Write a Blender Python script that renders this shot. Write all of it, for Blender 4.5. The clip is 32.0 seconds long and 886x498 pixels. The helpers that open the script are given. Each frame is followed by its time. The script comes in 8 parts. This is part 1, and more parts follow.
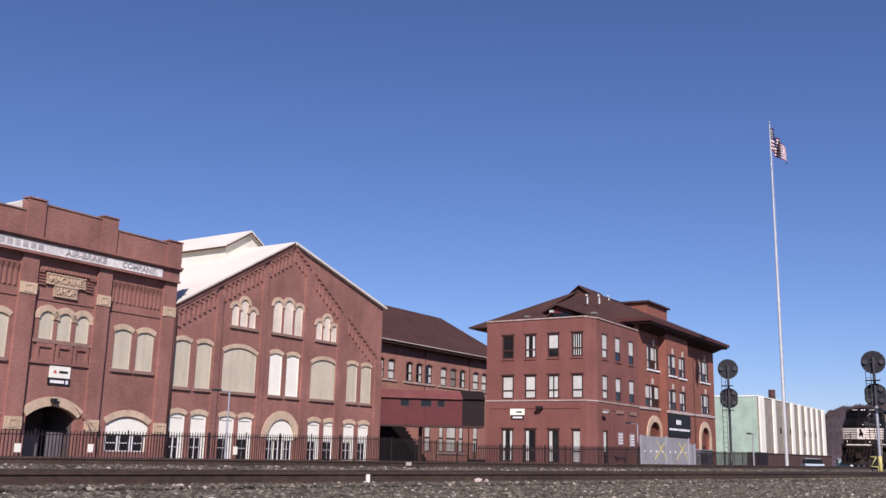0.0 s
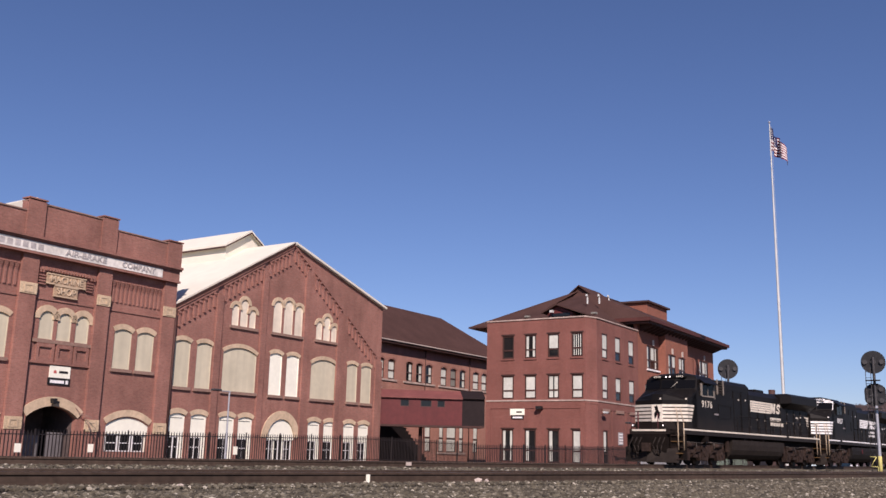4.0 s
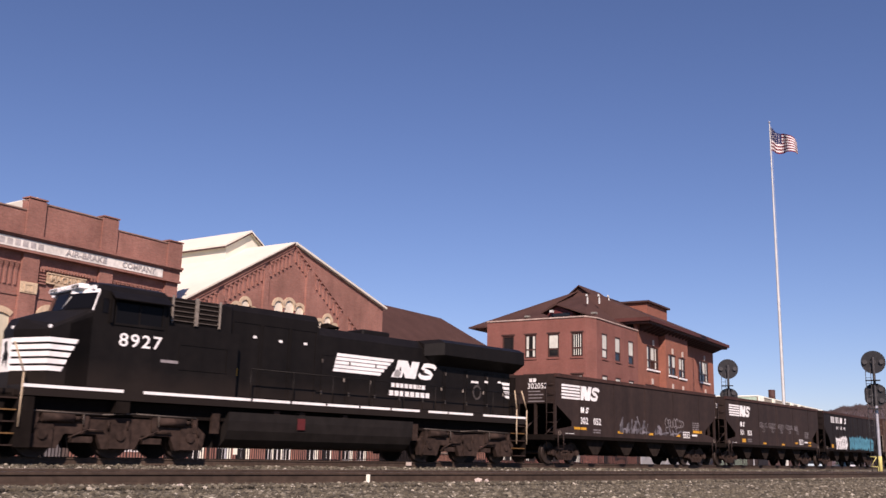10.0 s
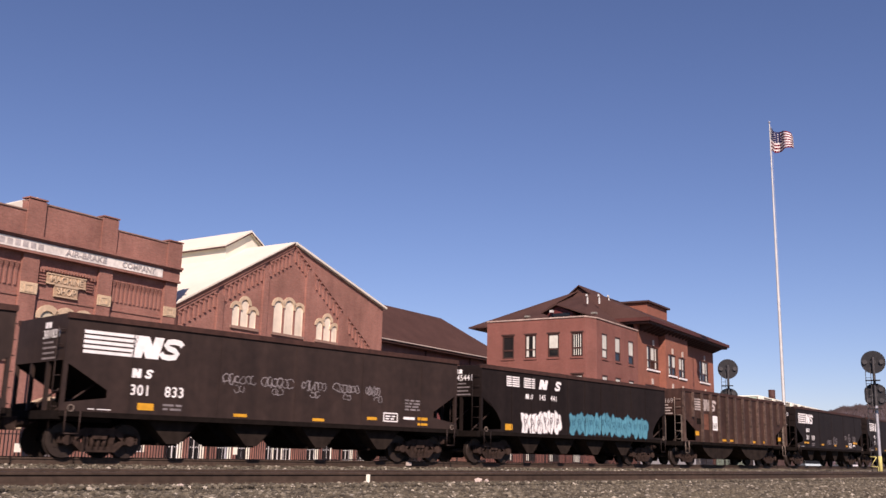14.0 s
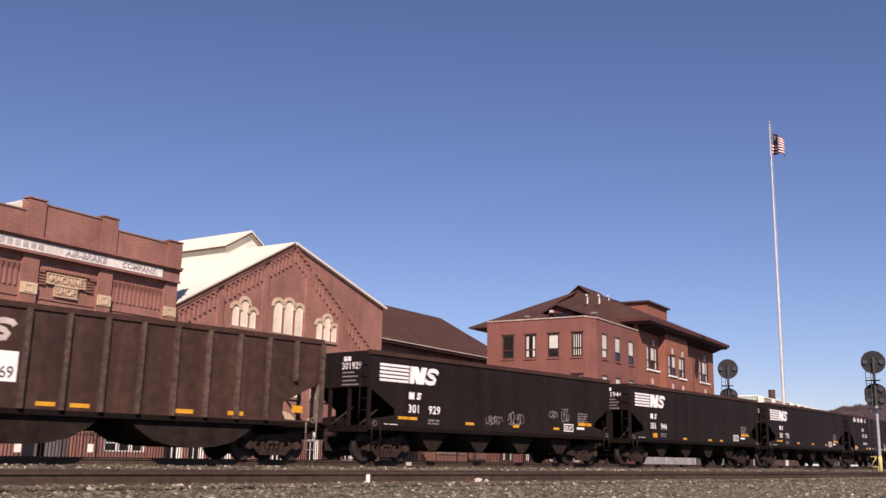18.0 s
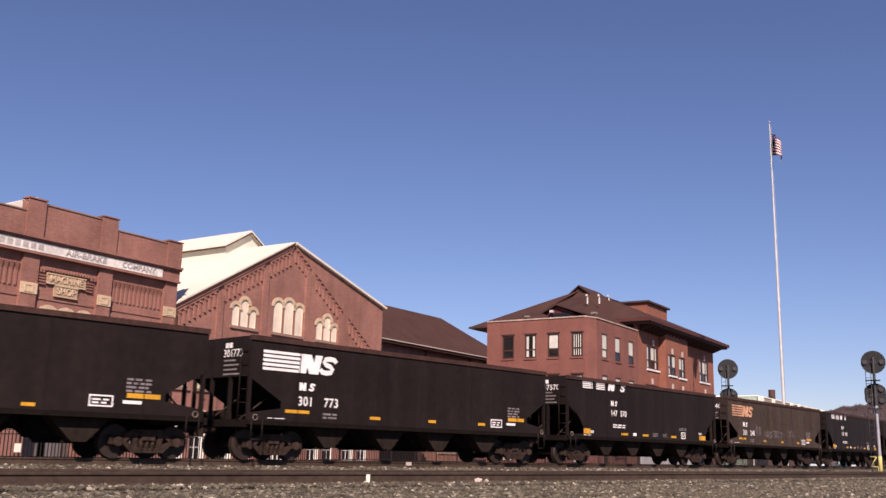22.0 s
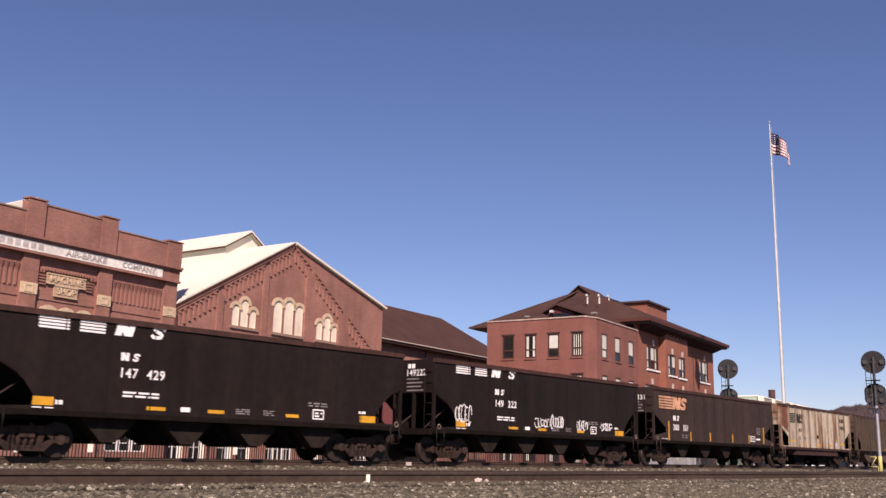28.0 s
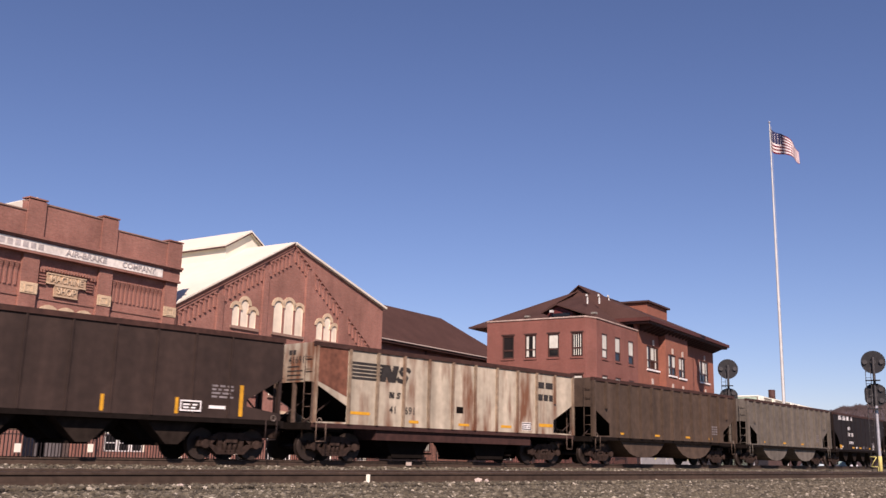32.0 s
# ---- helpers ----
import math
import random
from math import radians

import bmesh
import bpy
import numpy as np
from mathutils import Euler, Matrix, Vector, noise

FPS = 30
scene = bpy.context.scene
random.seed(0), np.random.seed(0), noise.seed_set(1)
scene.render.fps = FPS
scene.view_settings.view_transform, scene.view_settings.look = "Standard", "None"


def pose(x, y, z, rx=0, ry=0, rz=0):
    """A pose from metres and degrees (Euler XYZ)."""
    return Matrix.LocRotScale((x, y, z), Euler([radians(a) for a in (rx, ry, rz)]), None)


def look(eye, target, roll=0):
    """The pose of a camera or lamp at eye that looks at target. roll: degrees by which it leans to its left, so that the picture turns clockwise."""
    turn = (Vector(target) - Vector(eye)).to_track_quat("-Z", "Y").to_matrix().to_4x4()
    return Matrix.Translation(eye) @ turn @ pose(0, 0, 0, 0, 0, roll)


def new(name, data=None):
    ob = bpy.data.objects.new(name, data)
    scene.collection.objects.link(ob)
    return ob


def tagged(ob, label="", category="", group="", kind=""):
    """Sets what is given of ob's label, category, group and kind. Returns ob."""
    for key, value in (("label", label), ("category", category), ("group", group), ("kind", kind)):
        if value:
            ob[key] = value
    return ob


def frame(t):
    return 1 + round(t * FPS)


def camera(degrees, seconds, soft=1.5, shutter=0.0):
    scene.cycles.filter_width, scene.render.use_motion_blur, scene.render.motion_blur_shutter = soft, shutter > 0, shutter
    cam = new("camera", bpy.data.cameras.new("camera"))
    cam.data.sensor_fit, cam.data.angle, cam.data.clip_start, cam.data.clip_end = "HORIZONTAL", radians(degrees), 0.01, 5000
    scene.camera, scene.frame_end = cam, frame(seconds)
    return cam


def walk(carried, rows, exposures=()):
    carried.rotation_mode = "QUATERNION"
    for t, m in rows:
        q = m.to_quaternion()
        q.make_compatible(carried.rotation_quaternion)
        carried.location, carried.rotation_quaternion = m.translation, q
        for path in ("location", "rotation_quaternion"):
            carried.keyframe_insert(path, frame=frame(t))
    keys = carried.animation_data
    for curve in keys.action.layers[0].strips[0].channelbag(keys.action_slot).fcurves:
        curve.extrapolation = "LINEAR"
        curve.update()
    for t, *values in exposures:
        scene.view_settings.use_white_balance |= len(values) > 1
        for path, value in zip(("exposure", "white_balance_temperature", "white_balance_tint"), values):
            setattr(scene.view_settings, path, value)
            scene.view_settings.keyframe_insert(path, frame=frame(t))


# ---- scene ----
from mathutils.geometry import tessellate_polygon

# ---------------------------------------------------------------- camera
EYE = Vector((0.0, 0.0, 0.407))
TURN, TILT, LEAN = radians(43.633), radians(12.118), 1.400
FORWARD = Vector((math.cos(TILT) * math.cos(TURN), math.cos(TILT) * math.sin(TURN), math.sin(TILT)))
cam = camera(50.41, 32.0, soft=1.5, shutter=0.18)
EXPOSURE = [(0.0, 0.20, 5660, 31), (1.5, 0.20, 5690, 31), (2.0, 0.20, 5720, 31), (3.0, 0.19, 5950, 31), (6.0, 0.23, 6120, 32), (7.0, 0.28, 6130, 32), (8.0, 0.31, 6130, 32), (10.0, 0.35, 6370, 34), (12.0, 0.36, 6530, 35), (32.0, 0.37, 6560, 35)]
STAND = look(EYE, EYE + FORWARD, LEAN)
walk(cam, [(0.0, STAND), (32.0, STAND)], EXPOSURE)

# ---------------------------------------------------------------- light
GRID = 10.5                       # heading of the buildings' fronts, degrees from the x axis
SUN_AZ = radians(GRID - 90 - 52)  # towards the sun
SUN_EL = radians(37)
to_sun = Vector((math.cos(SUN_EL) * math.cos(SUN_AZ), math.cos(SUN_EL) * math.sin(SUN_AZ), math.sin(SUN_EL)))
world = bpy.data.worlds.new("sky")
scene.world = world
world.use_nodes = True
wn = world.node_tree.nodes
sky = wn.new("ShaderNodeTexSky")
sky.sky_type = "NISHITA"
sky.sun_disc = False
sky.sun_elevation = SUN_EL
sky.sun_rotation = math.pi / 2 - SUN_AZ
sky.altitude = 250
sky.air_density, sky.dust_density, sky.ozone_density = 1.0, 0.0, 5.5
wn["Background"].inputs["Strength"].default_value = 0.070
world.node_tree.links.new(sky.outputs["Color"], wn["Background"].inputs["Color"])
sun_data = bpy.data.lights.new("sun", "SUN")
sun_data.energy, sun_data.angle, sun_data.color = 5.0, radians(0.53), (1.0, 0.90, 0.71)
sun = new("sun", sun_data)
sun.matrix_world = look((0, 0, 60), Vector((0, 0, 60)) - to_sun)

# ---------------------------------------------------------------- helpers


def part(name, bm, material, parent=None, label="", smooth=False):
    me = bpy.data.meshes.new(name)
    bm.normal_update()
    bm.to_mesh(me)
    bm.free()
    for m in material if isinstance(material, (list, tuple)) else [material]:
        me.materials.append(m)
    if smooth:
        for p in me.polygons:
            p.use_smooth = True
    ob = new(name, me)
    if parent is not None:
        ob.parent = parent
    if label:
        ob["label"] = label
    return ob


def twin(ob, parent, m=None):
    """Another part on the same mesh."""
    o = new(ob.name.split(".")[0], ob.data)
    o.parent = parent
    if m is not None:
        o.matrix_basis = m
    return o


def empty(name, m=None):
    ob = new(name)
    if m is not None:
        ob.matrix_basis = m
    return ob


def box(bm, x0, x1, y0, y1, z0, z1, mi=0, bevel=0.0):
    vs = [bm.verts.new(p) for p in ((x0, y0, z0), (x1, y0, z0), (x1, y1, z0), (x0, y1, z0), (x0, y0, z1), (x1, y0, z1), (x1, y1, z1), (x0, y1, z1))]
    fs = []
    for f in ((0, 3, 2, 1), (4, 5, 6, 7), (0, 1, 5, 4), (1, 2, 6, 5), (2, 3, 7, 6), (3, 0, 4, 7)):
        fc = bm.faces.new([vs[i] for i in f])
        fc.material_index = mi
        fs.append(fc)
    if bevel:
        es = list({e for f in fs for e in f.edges})
        bmesh.ops.bevel(bm, geom=es, offset=bevel, segments=1, affect="EDGES")
    return vs


def tube(bm, a, b, r0, r1=None, n=8, caps=True, mi=0):
    a, b = Vector(a), Vector(b)
    r1 = r0 if r1 is None else r1
    q = (b - a).to_track_quat("Z", "Y")
    rings = []
    for c, r in ((a, r0), (b, r1)):
        rings.append([bm.verts.new(c + q @ Vector((r * math.cos(i * math.tau / n), r * math.sin(i * math.tau / n), 0))) for i in range(n)])
    for i in range(n):
        f = bm.faces.new([rings[0][i], rings[0][(i + 1) % n], rings[1][(i + 1) % n], rings[1][i]])
        f.material_index = mi
        f.smooth = True
    if caps:
        bm.faces.new(rings[0][::-1]).material_index = mi
        bm.faces.new(rings[1]).material_index = mi


def bars(bm, pts, r, n=6, mi=0):
    for a, b in zip(pts, pts[1:]):
        tube(bm, a, b, r, r, n, True, mi)


def slab(bm, outer, holes, put, d0, d1, mi=0):
    """A plate with holes: loops of (a, b), put(a, b, d) gives the place, from depth d0 to d1."""
    loops = [outer] + list(holes)
    flat = [p for l in loops for p in l]
    tris = tessellate_polygon([[Vector((a, b, 0)) for a, b in l] for l in loops])
    front = [bm.verts.new(put(a, b, d0)) for a, b in flat]
    back = [bm.verts.new(put(a, b, d1)) for a, b in flat]
    for t in tris:
        (ax, ay), (bx, by), (cx, cy) = (flat[i] for i in t)
        if abs((bx - ax) * (cy - ay) - (cx - ax) * (by - ay)) < 1e-9:
            continue
        t = t if (bx - ax) * (cy - ay) - (cx - ax) * (by - ay) > 0 else t[::-1]
        try:
            bm.faces.new([front[i] for i in t]).material_index = mi
            bm.faces.new([back[i] for i in t][::-1]).material_index = mi
        except ValueError:
            pass
    k = 0
    for l in loops:
        n = len(l)
        area = sum(l[i][0] * l[(i + 1) % n][1] - l[(i + 1) % n][0] * l[i][1] for i in range(n))
        for i in range(n):
            j = (i + 1) % n
            q = [front[k + i], back[k + i], back[k + j], front[k + j]]
            if (area < 0) == (l is outer):
                q = q[::-1]
            bm.faces.new(q if l is outer else q).material_index = mi
        k += n


def prism(bm, loop, put, d0, d1, mi=0):
    slab(bm, loop, [], put, d0, d1, mi)


def arched(u0, u1, z0, zs, rise, n=10):
    """Counter-clockwise loop of an opening with a segmental or round head of that rise over the springing zs."""
    c, w = (u0 + u1) / 2, (u1 - u0) / 2
    loop = [(u0, z0), (u1, z0)]
    if rise <= 0.001:
        return loop + [(u1, zs), (u0, zs)]
    r = (w * w + rise * rise) / (2 * rise)
    a0 = math.asin(min(1, w / r))
    if rise > w:
        a0 = math.pi - a0
    for i in range(n + 1):
        a = a0 - 2 * a0 * i / n
        loop.append((c + r * math.sin(a), zs + rise - r + r * math.cos(a)))
    return loop


def arch_band(u0, u1, zs, rise, w, n=10):
    """Loop of the voussoir band round an arched head."""
    inner = arched(u0, u1, zs - 1, zs, rise, n)[2:]
    c = (u0 + u1) / 2
    k = (u1 - u0) / 2
    outer = arched(u0 - w * min(1, rise / k + 0.25), u1 + w * min(1, rise / k + 0.25), zs - 1, zs + (0 if rise > 0.8 * k else w * 0.75), rise + (w if rise > 0.8 * k else w * 0.25), n)[2:]
    return inner[::-1] + outer


def front(u, z, d):
    return (u, d, z)


def side(v, z, d):
    return (d, v, z)


# ---------------------------------------------------------------- materials


def material(name, colour, rough=0.8, metal=0.0, noise1=(6.0, 0.12), noise2=(0.6, 0.12), bump=0.15, bump_scale=40.0, spec=0.3, streak=0.0, rust=None, per_object=0.0):
    """Principled surface with variation at two scales and fine relief; streak: vertical weathering; rust: (colour, amount)."""
    m = bpy.data.materials.new(name)
    m.use_nodes = True
    nt = m.node_tree
    n, l = nt.nodes, nt.links
    bs = n["Principled BSDF"]
    bs.inputs["Roughness"].default_value = rough
    bs.inputs["Metallic"].default_value = metal
    bs.inputs["Specular IOR Level"].default_value = spec
    tc = n.new("ShaderNodeTexCoord")
    last = n.new("ShaderNodeRGB")
    last.outputs[0].default_value = (*colour, 1)
    out = last.outputs[0]

    def vary(sock, scale, amount, stretch=None):
        src = tc.outputs["Object"]
        if stretch:
            mp = n.new("ShaderNodeMapping")
            mp.inputs["Scale"].default_value = stretch
            l.new(src, mp.inputs["Vector"])
            src = mp.outputs[0]
        t = n.new("ShaderNodeTexNoise")
        t.inputs["Scale"].default_value = scale
        t.inputs["Detail"].default_value = 5
        l.new(src, t.inputs["Vector"])
        r = n.new("ShaderNodeMapRange")
        r.inputs["From Min"].default_value, r.inputs["From Max"].default_value = 0.3, 0.7
        r.inputs["To Min"].default_value, r.inputs["To Max"].default_value = 1 - amount, 1 + amount
        l.new(t.outputs["Fac"], r.inputs["Value"])
        mx = n.new("ShaderNodeVectorMath")
        mx.operation = "SCALE"
        l.new(sock, mx.inputs[0])
        l.new(r.outputs[0], mx.inputs["Scale"])
        return mx.outputs[0]

    if noise1:
        out = vary(out, *noise1)
    if noise2:
        out = vary(out, *noise2)
    if streak:
        out = vary(out, 1.0, streak, (2.2, 2.2, 0.12))
    if rust:
        t = n.new("ShaderNodeTexNoise")
        t.inputs["Scale"].default_value = 1.0
        t.inputs["Detail"].default_value = 8
        mp = n.new("ShaderNodeMapping")
        mp.inputs["Scale"].default_value = (1.6, 1.6, 0.35)
        l.new(tc.outputs["Object"], mp.inputs["Vector"])
        l.new(mp.outputs[0], t.inputs["Vector"])
        r = n.new("ShaderNodeMapRange")
        r.inputs["From Min"].default_value, r.inputs["From Max"].default_value = 0.68 - rust[1] * 0.3, 0.78 - rust[1] * 0.2
        l.new(t.outputs["Fac"], r.inputs["Value"])
        mx = n.new("ShaderNodeMix")
        mx.data_type = "RGBA"
        l.new(r.outputs[0], mx.inputs["Factor"])
        l.new(out, mx.inputs[6])
        mx.inputs[7].default_value = (*rust[0], 1)
        out = mx.outputs[2]
    if per_object:
        oi = n.new("ShaderNodeObjectInfo")
        r = n.new("ShaderNodeMapRange")
        r.inputs["To Min"].default_value, r.inputs["To Max"].default_value = 1 - per_object, 1 + per_object
        l.new(oi.outputs["Random"], r.inputs["Value"])
        mx = n.new("ShaderNodeVectorMath")
        mx.operation = "SCALE"
        l.new(out, mx.inputs[0])
        l.new(r.outputs[0], mx.inputs["Scale"])
        out = mx.outputs[0]
    l.new(out, bs.inputs["Base Color"])
    if bump:
        t = n.new("ShaderNodeTexNoise")
        t.inputs["Scale"].default_value = bump_scale
        t.inputs["Detail"].default_value = 4
        l.new(tc.outputs["Object"], t.inputs["Vector"])
        b = n.new("ShaderNodeBump")
        b.inputs["Strength"].default_value = bump
        b.inputs["Distance"].default_value = 0.02
        l.new(t.outputs["Fac"], b.inputs["Height"])
        l.new(b.outputs[0], bs.inputs["Normal"])
    return m


def brick_material(name, c1, c2, mortar, stain=0.18):
    """Running-bond brick, 0.21 x 0.075 m, laid on walls that face any level way."""
    m = bpy.data.materials.new(name)
    m.use_nodes = True
    nt = m.node_tree
    n, l = nt.nodes, nt.links
    bs = n["Principled BSDF"]
    bs.inputs["Roughness"].default_value = 0.9
    bs.inputs["Specular IOR Level"].default_value = 0.2
    tc = n.new("ShaderNodeTexCoord")
    sp = n.new("ShaderNodeSeparateXYZ")
    l.new(tc.outputs["Object"], sp.inputs[0])
    add = n.new("ShaderNodeMath")
    l.new(sp.outputs["X"], add.inputs[0])
    l.new(sp.outputs["Y"], add.inputs[1])
    cb = n.new("ShaderNodeCombineXYZ")
    l.new(add.outputs[0], cb.inputs["X"])
    l.new(sp.outputs["Z"], cb.inputs["Y"])
    br = n.new("ShaderNodeTexBrick")
    br.inputs["Color1"].default_value, br.inputs["Color2"].default_value, br.inputs["Mortar"].default_value = (*c1, 1), (*c2, 1), (*mortar, 1)
    br.inputs["Scale"].default_value = 1.0
    br.inputs["Brick Width"].default_value, br.inputs["Row Height"].default_value = 0.215, 0.075
    br.inputs["Mortar Size"].default_value = 0.008
    br.inputs["Bias"].default_value = -0.1
    l.new(cb.outputs[0], br.inputs["Vector"])
    out = br.outputs["Color"]
    for scale, amount, stretch in ((0.35, stain, (1, 1, 1)), (1.4, stain * 0.7, (1, 1, 0.25)), (9.0, 0.10, (1, 1, 1))):
        mp = n.new("ShaderNodeMapping")
        mp.inputs["Scale"].default_value = stretch
        l.new(tc.outputs["Object"], mp.inputs["Vector"])
        t = n.new("ShaderNodeTexNoise")
        t.inputs["Scale"].default_value, t.inputs["Detail"].default_value = scale, 6
        l.new(mp.outputs[0], t.inputs["Vector"])
        r = n.new("ShaderNodeMapRange")
        r.inputs["From Min"].default_value, r.inputs["From Max"].default_value = 0.3, 0.7
        r.inputs["To Min"].default_value, r.inputs["To Max"].default_value = 1 - amount, 1 + amount
        l.new(t.outputs["Fac"], r.inputs["Value"])
        mx = n.new("ShaderNodeVectorMath")
        mx.operation = "SCALE"
        l.new(out, mx.inputs[0])
        l.new(r.outputs[0], mx.inputs["Scale"])
        out = mx.outputs[0]
    l.new(out, bs.inputs["Base Color"])
    b = n.new("ShaderNodeBump")
    b.inputs["Strength"].default_value, b.inputs["Distance"].default_value = 0.5, 0.01
    l.new(br.outputs["Fac"], b.inputs["Height"])
    b.invert = True
    l.new(b.outputs[0], bs.inputs["Normal"])
    return m


def glass_material(name, tint, rough=0.05):
    m = bpy.data.materials.new(name)
    m.use_nodes = True
    bs = m.node_tree.nodes["Principled BSDF"]
    bs.inputs["Base Color"].default_value = (*tint, 1)
    bs.inputs["Roughness"].default_value = rough
    bs.inputs["Specular IOR Level"].default_value = 0.35
    return m


def lamp_material(name, colour, strength):
    m = bpy.data.materials.new(name)
    m.use_nodes = True
    bs = m.node_tree.nodes["Principled BSDF"]
    bs.inputs["Base Color"].default_value = (*colour, 1)
    bs.inputs["Emission Color"].default_value = (*colour, 1)
    bs.inputs["Emission Strength"].default_value = strength
    return m


BRICK = brick_material("red_brick", (0.312, 0.141, 0.106), (0.252, 0.109, 0.083), (0.26, 0.162, 0.130))
BRICK_B = brick_material("office_brick", (0.225, 0.088, 0.068), (0.198, 0.075, 0.058), (0.20, 0.11, 0.09), 0.12)
BRICK_C = brick_material("orange_brick", (0.29, 0.108, 0.070), (0.245, 0.088, 0.056), (0.23, 0.12, 0.09), 0.10)
BRICK_D = brick_material("link_brick", (0.38, 0.18, 0.13), (0.32, 0.145, 0.105), (0.32, 0.19, 0.15), 0.14)
# archway back and jambs, with the passage's shade mixed into the colour
ARCH_BACK = material("shaded_passage_plaster", (0.10, 0.075, 0.068), 0.9, noise1=(3, 0.2))
CREAM = material("cream_voussoirs", (0.55, 0.42, 0.28), 0.85, noise1=(5, 0.12), streak=0.1)
PLATE_BACK = material("weathered_terracotta", (0.44, 0.31, 0.20), 0.85, noise1=(9, 0.25))
CREAM_STONE = material("carved_cream_terracotta", (0.55, 0.42, 0.27), 0.85, noise1=(14, 0.3), bump=0.8, bump_scale=9)
BOARD = material("beige_board", (0.56, 0.51, 0.37), 0.7, noise1=(2, 0.05), noise2=(0.4, 0.05), streak=0.08, bump=0.05)
WHITE = material("white_panel", (0.88, 0.87, 0.72), 0.55, noise1=(3, 0.04), noise2=(0.5, 0.04), bump=0.03)
SIGN_WHITE = material("white_painted_band", (0.70, 0.67, 0.60), 0.8, noise1=(4, 0.15), streak=0.12)
ROOF_WHITE = material("white_roof_sheet", (0.72, 0.68, 0.56), 0.55, noise1=(1, 0.04), noise2=(0.15, 0.05), bump=0.05)
ROOF_BROWN = material("brown_roof_shingle", (0.070, 0.038, 0.032), 0.95, noise1=(9, 0.18), noise2=(0.5, 0.12), bump=0.4, bump_scale=12, spec=0.08)
SOFFIT = material("dark_brown_eave", (0.060, 0.028, 0.022), 0.7, noise1=(4, 0.15))
FASCIA = material("reddish_brown_eave_board", (0.085, 0.028, 0.022), 0.65, noise1=(4, 0.15))
STONE = material("pale_stone_trim", (0.50, 0.42, 0.36), 0.8, noise1=(6, 0.12))
STONE_DULL = material("faded_stone_trim", (0.40, 0.31, 0.26), 0.85, noise1=(3, 0.25))
SILL = material("weathered_sill", (0.27, 0.17, 0.13), 0.85, noise1=(6, 0.15))
FRAME = material("brown_window_frame", (0.060, 0.030, 0.024), 0.5, noise1=None, noise2=None, bump=0)
FRAME_W = material("white_window_frame", (0.78, 0.77, 0.75), 0.5, noise1=None, noise2=None, bump=0)
GLASS = glass_material("dark_window_glass", (0.012, 0.013, 0.014))
BLIND = material("pale_blind", (0.56, 0.57, 0.50), 0.7, noise1=(3, 0.08), streak=0.06, bump=0.05)
# interior shade put into a near-black colour, mostly for sheets behind openings
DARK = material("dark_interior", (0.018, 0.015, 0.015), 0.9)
PANEL_DULL = material("dull_grey_blind", (0.22, 0.21, 0.18), 0.7, noise1=(3, 0.1))
END_DARK = material("near-black_cladding", (0.014, 0.008, 0.008), 0.8, noise1=(3, 0.2))
RED_CLAD = material("dark_red_cladding", (0.098, 0.021, 0.020), 0.6, noise1=(3, 0.10), noise2=(0.4, 0.1), streak=0.08)
BLACK = material("black_metal", (0.014, 0.013, 0.013), 0.55, noise1=(6, 0.2), spec=0.4)
GALV = material("galvanised_metal", (0.42, 0.43, 0.45), 0.45, 0.4, noise1=(6, 0.1))
POLE_WHITE = material("white_pole_paint", (0.52, 0.53, 0.50), 0.5, noise1=(2, 0.05))
LETTER = material("white_lettering", (0.80, 0.79, 0.76), 0.6, noise1=(5, 0.08), bump=0)
LETTER_OLD = material("grey_raised_lettering", (0.42, 0.39, 0.37), 0.8, noise1=(6, 0.2), bump=0)

# ---------------------------------------------------------------- ground and tracks
BASE = -0.9        # street level at the buildings
ARC, ARC_X, ARC_Y = 0.00188, 20.0, 23.987   # the line of the train's near side: curvature, tangent point


def along(s, off=0.0):
    """Place and heading (radians) at s metres along the line, off metres beyond it."""
    c = max(-60.0, min(110.0, s))
    u, ex = c - ARC_X, s - c
    th = ARC * u
    k = th if abs(th) > 1e-6 else 1e-6
    x = ARC_X + u * math.sin(k) / k + ex * math.cos(th)
    y = ARC_Y + u * (1 - math.cos(k)) / k + ex * math.sin(th)
    return x - off * math.sin(th), y + off * math.cos(th), th


GROUND = material("dusty_ground", (0.12, 0.105, 0.09), 0.95, noise1=(3, 0.25), noise2=(0.2, 0.15), bump=0.6, bump_scale=6)
BALLAST = material("grey_brown_ballast", (0.090, 0.077, 0.055), 0.95, noise1=(9, 0.45), noise2=(0.5, 0.15), bump=1.0, bump_scale=14)
STREET = material("asphalt", (0.055, 0.054, 0.053), 0.9, noise1=(8, 0.2), noise2=(0.3, 0.2))
RAIL = material("rusty_rail_steel", (0.058, 0.040, 0.029), 0.7, noise1=(8, 0.25), noise2=(0.5, 0.2), spec=0.2)
RAIL_TOP = material("worn_rail_head", (0.20, 0.16, 0.14), 0.35, 0.6, noise1=(8, 0.2))
TIE = material("creosoted_tie", (0.045, 0.032, 0.026), 0.9, noise1=(9, 0.3), bump=0.5, bump_scale=12, per_object=0.3)

bm = bmesh.new()
N = 40
grid = []
for i in range(N + 1):
    row = []
    for j in range(N + 1):
        x = -900 + 3000 * i / N
        y = -700 + 2400 * j / N
        row.append(bm.verts.new((x, y, -0.95)))
    grid.append(row)
for i in range(N):
    for j in range(N):
        bm.faces.new([grid[i][j], grid[i + 1][j], grid[i + 1][j + 1], grid[i][j + 1]])
tagged(part("ground", bm, GROUND), "dusty grey-brown ground of the rail yard and street", "ground", kind="structure")


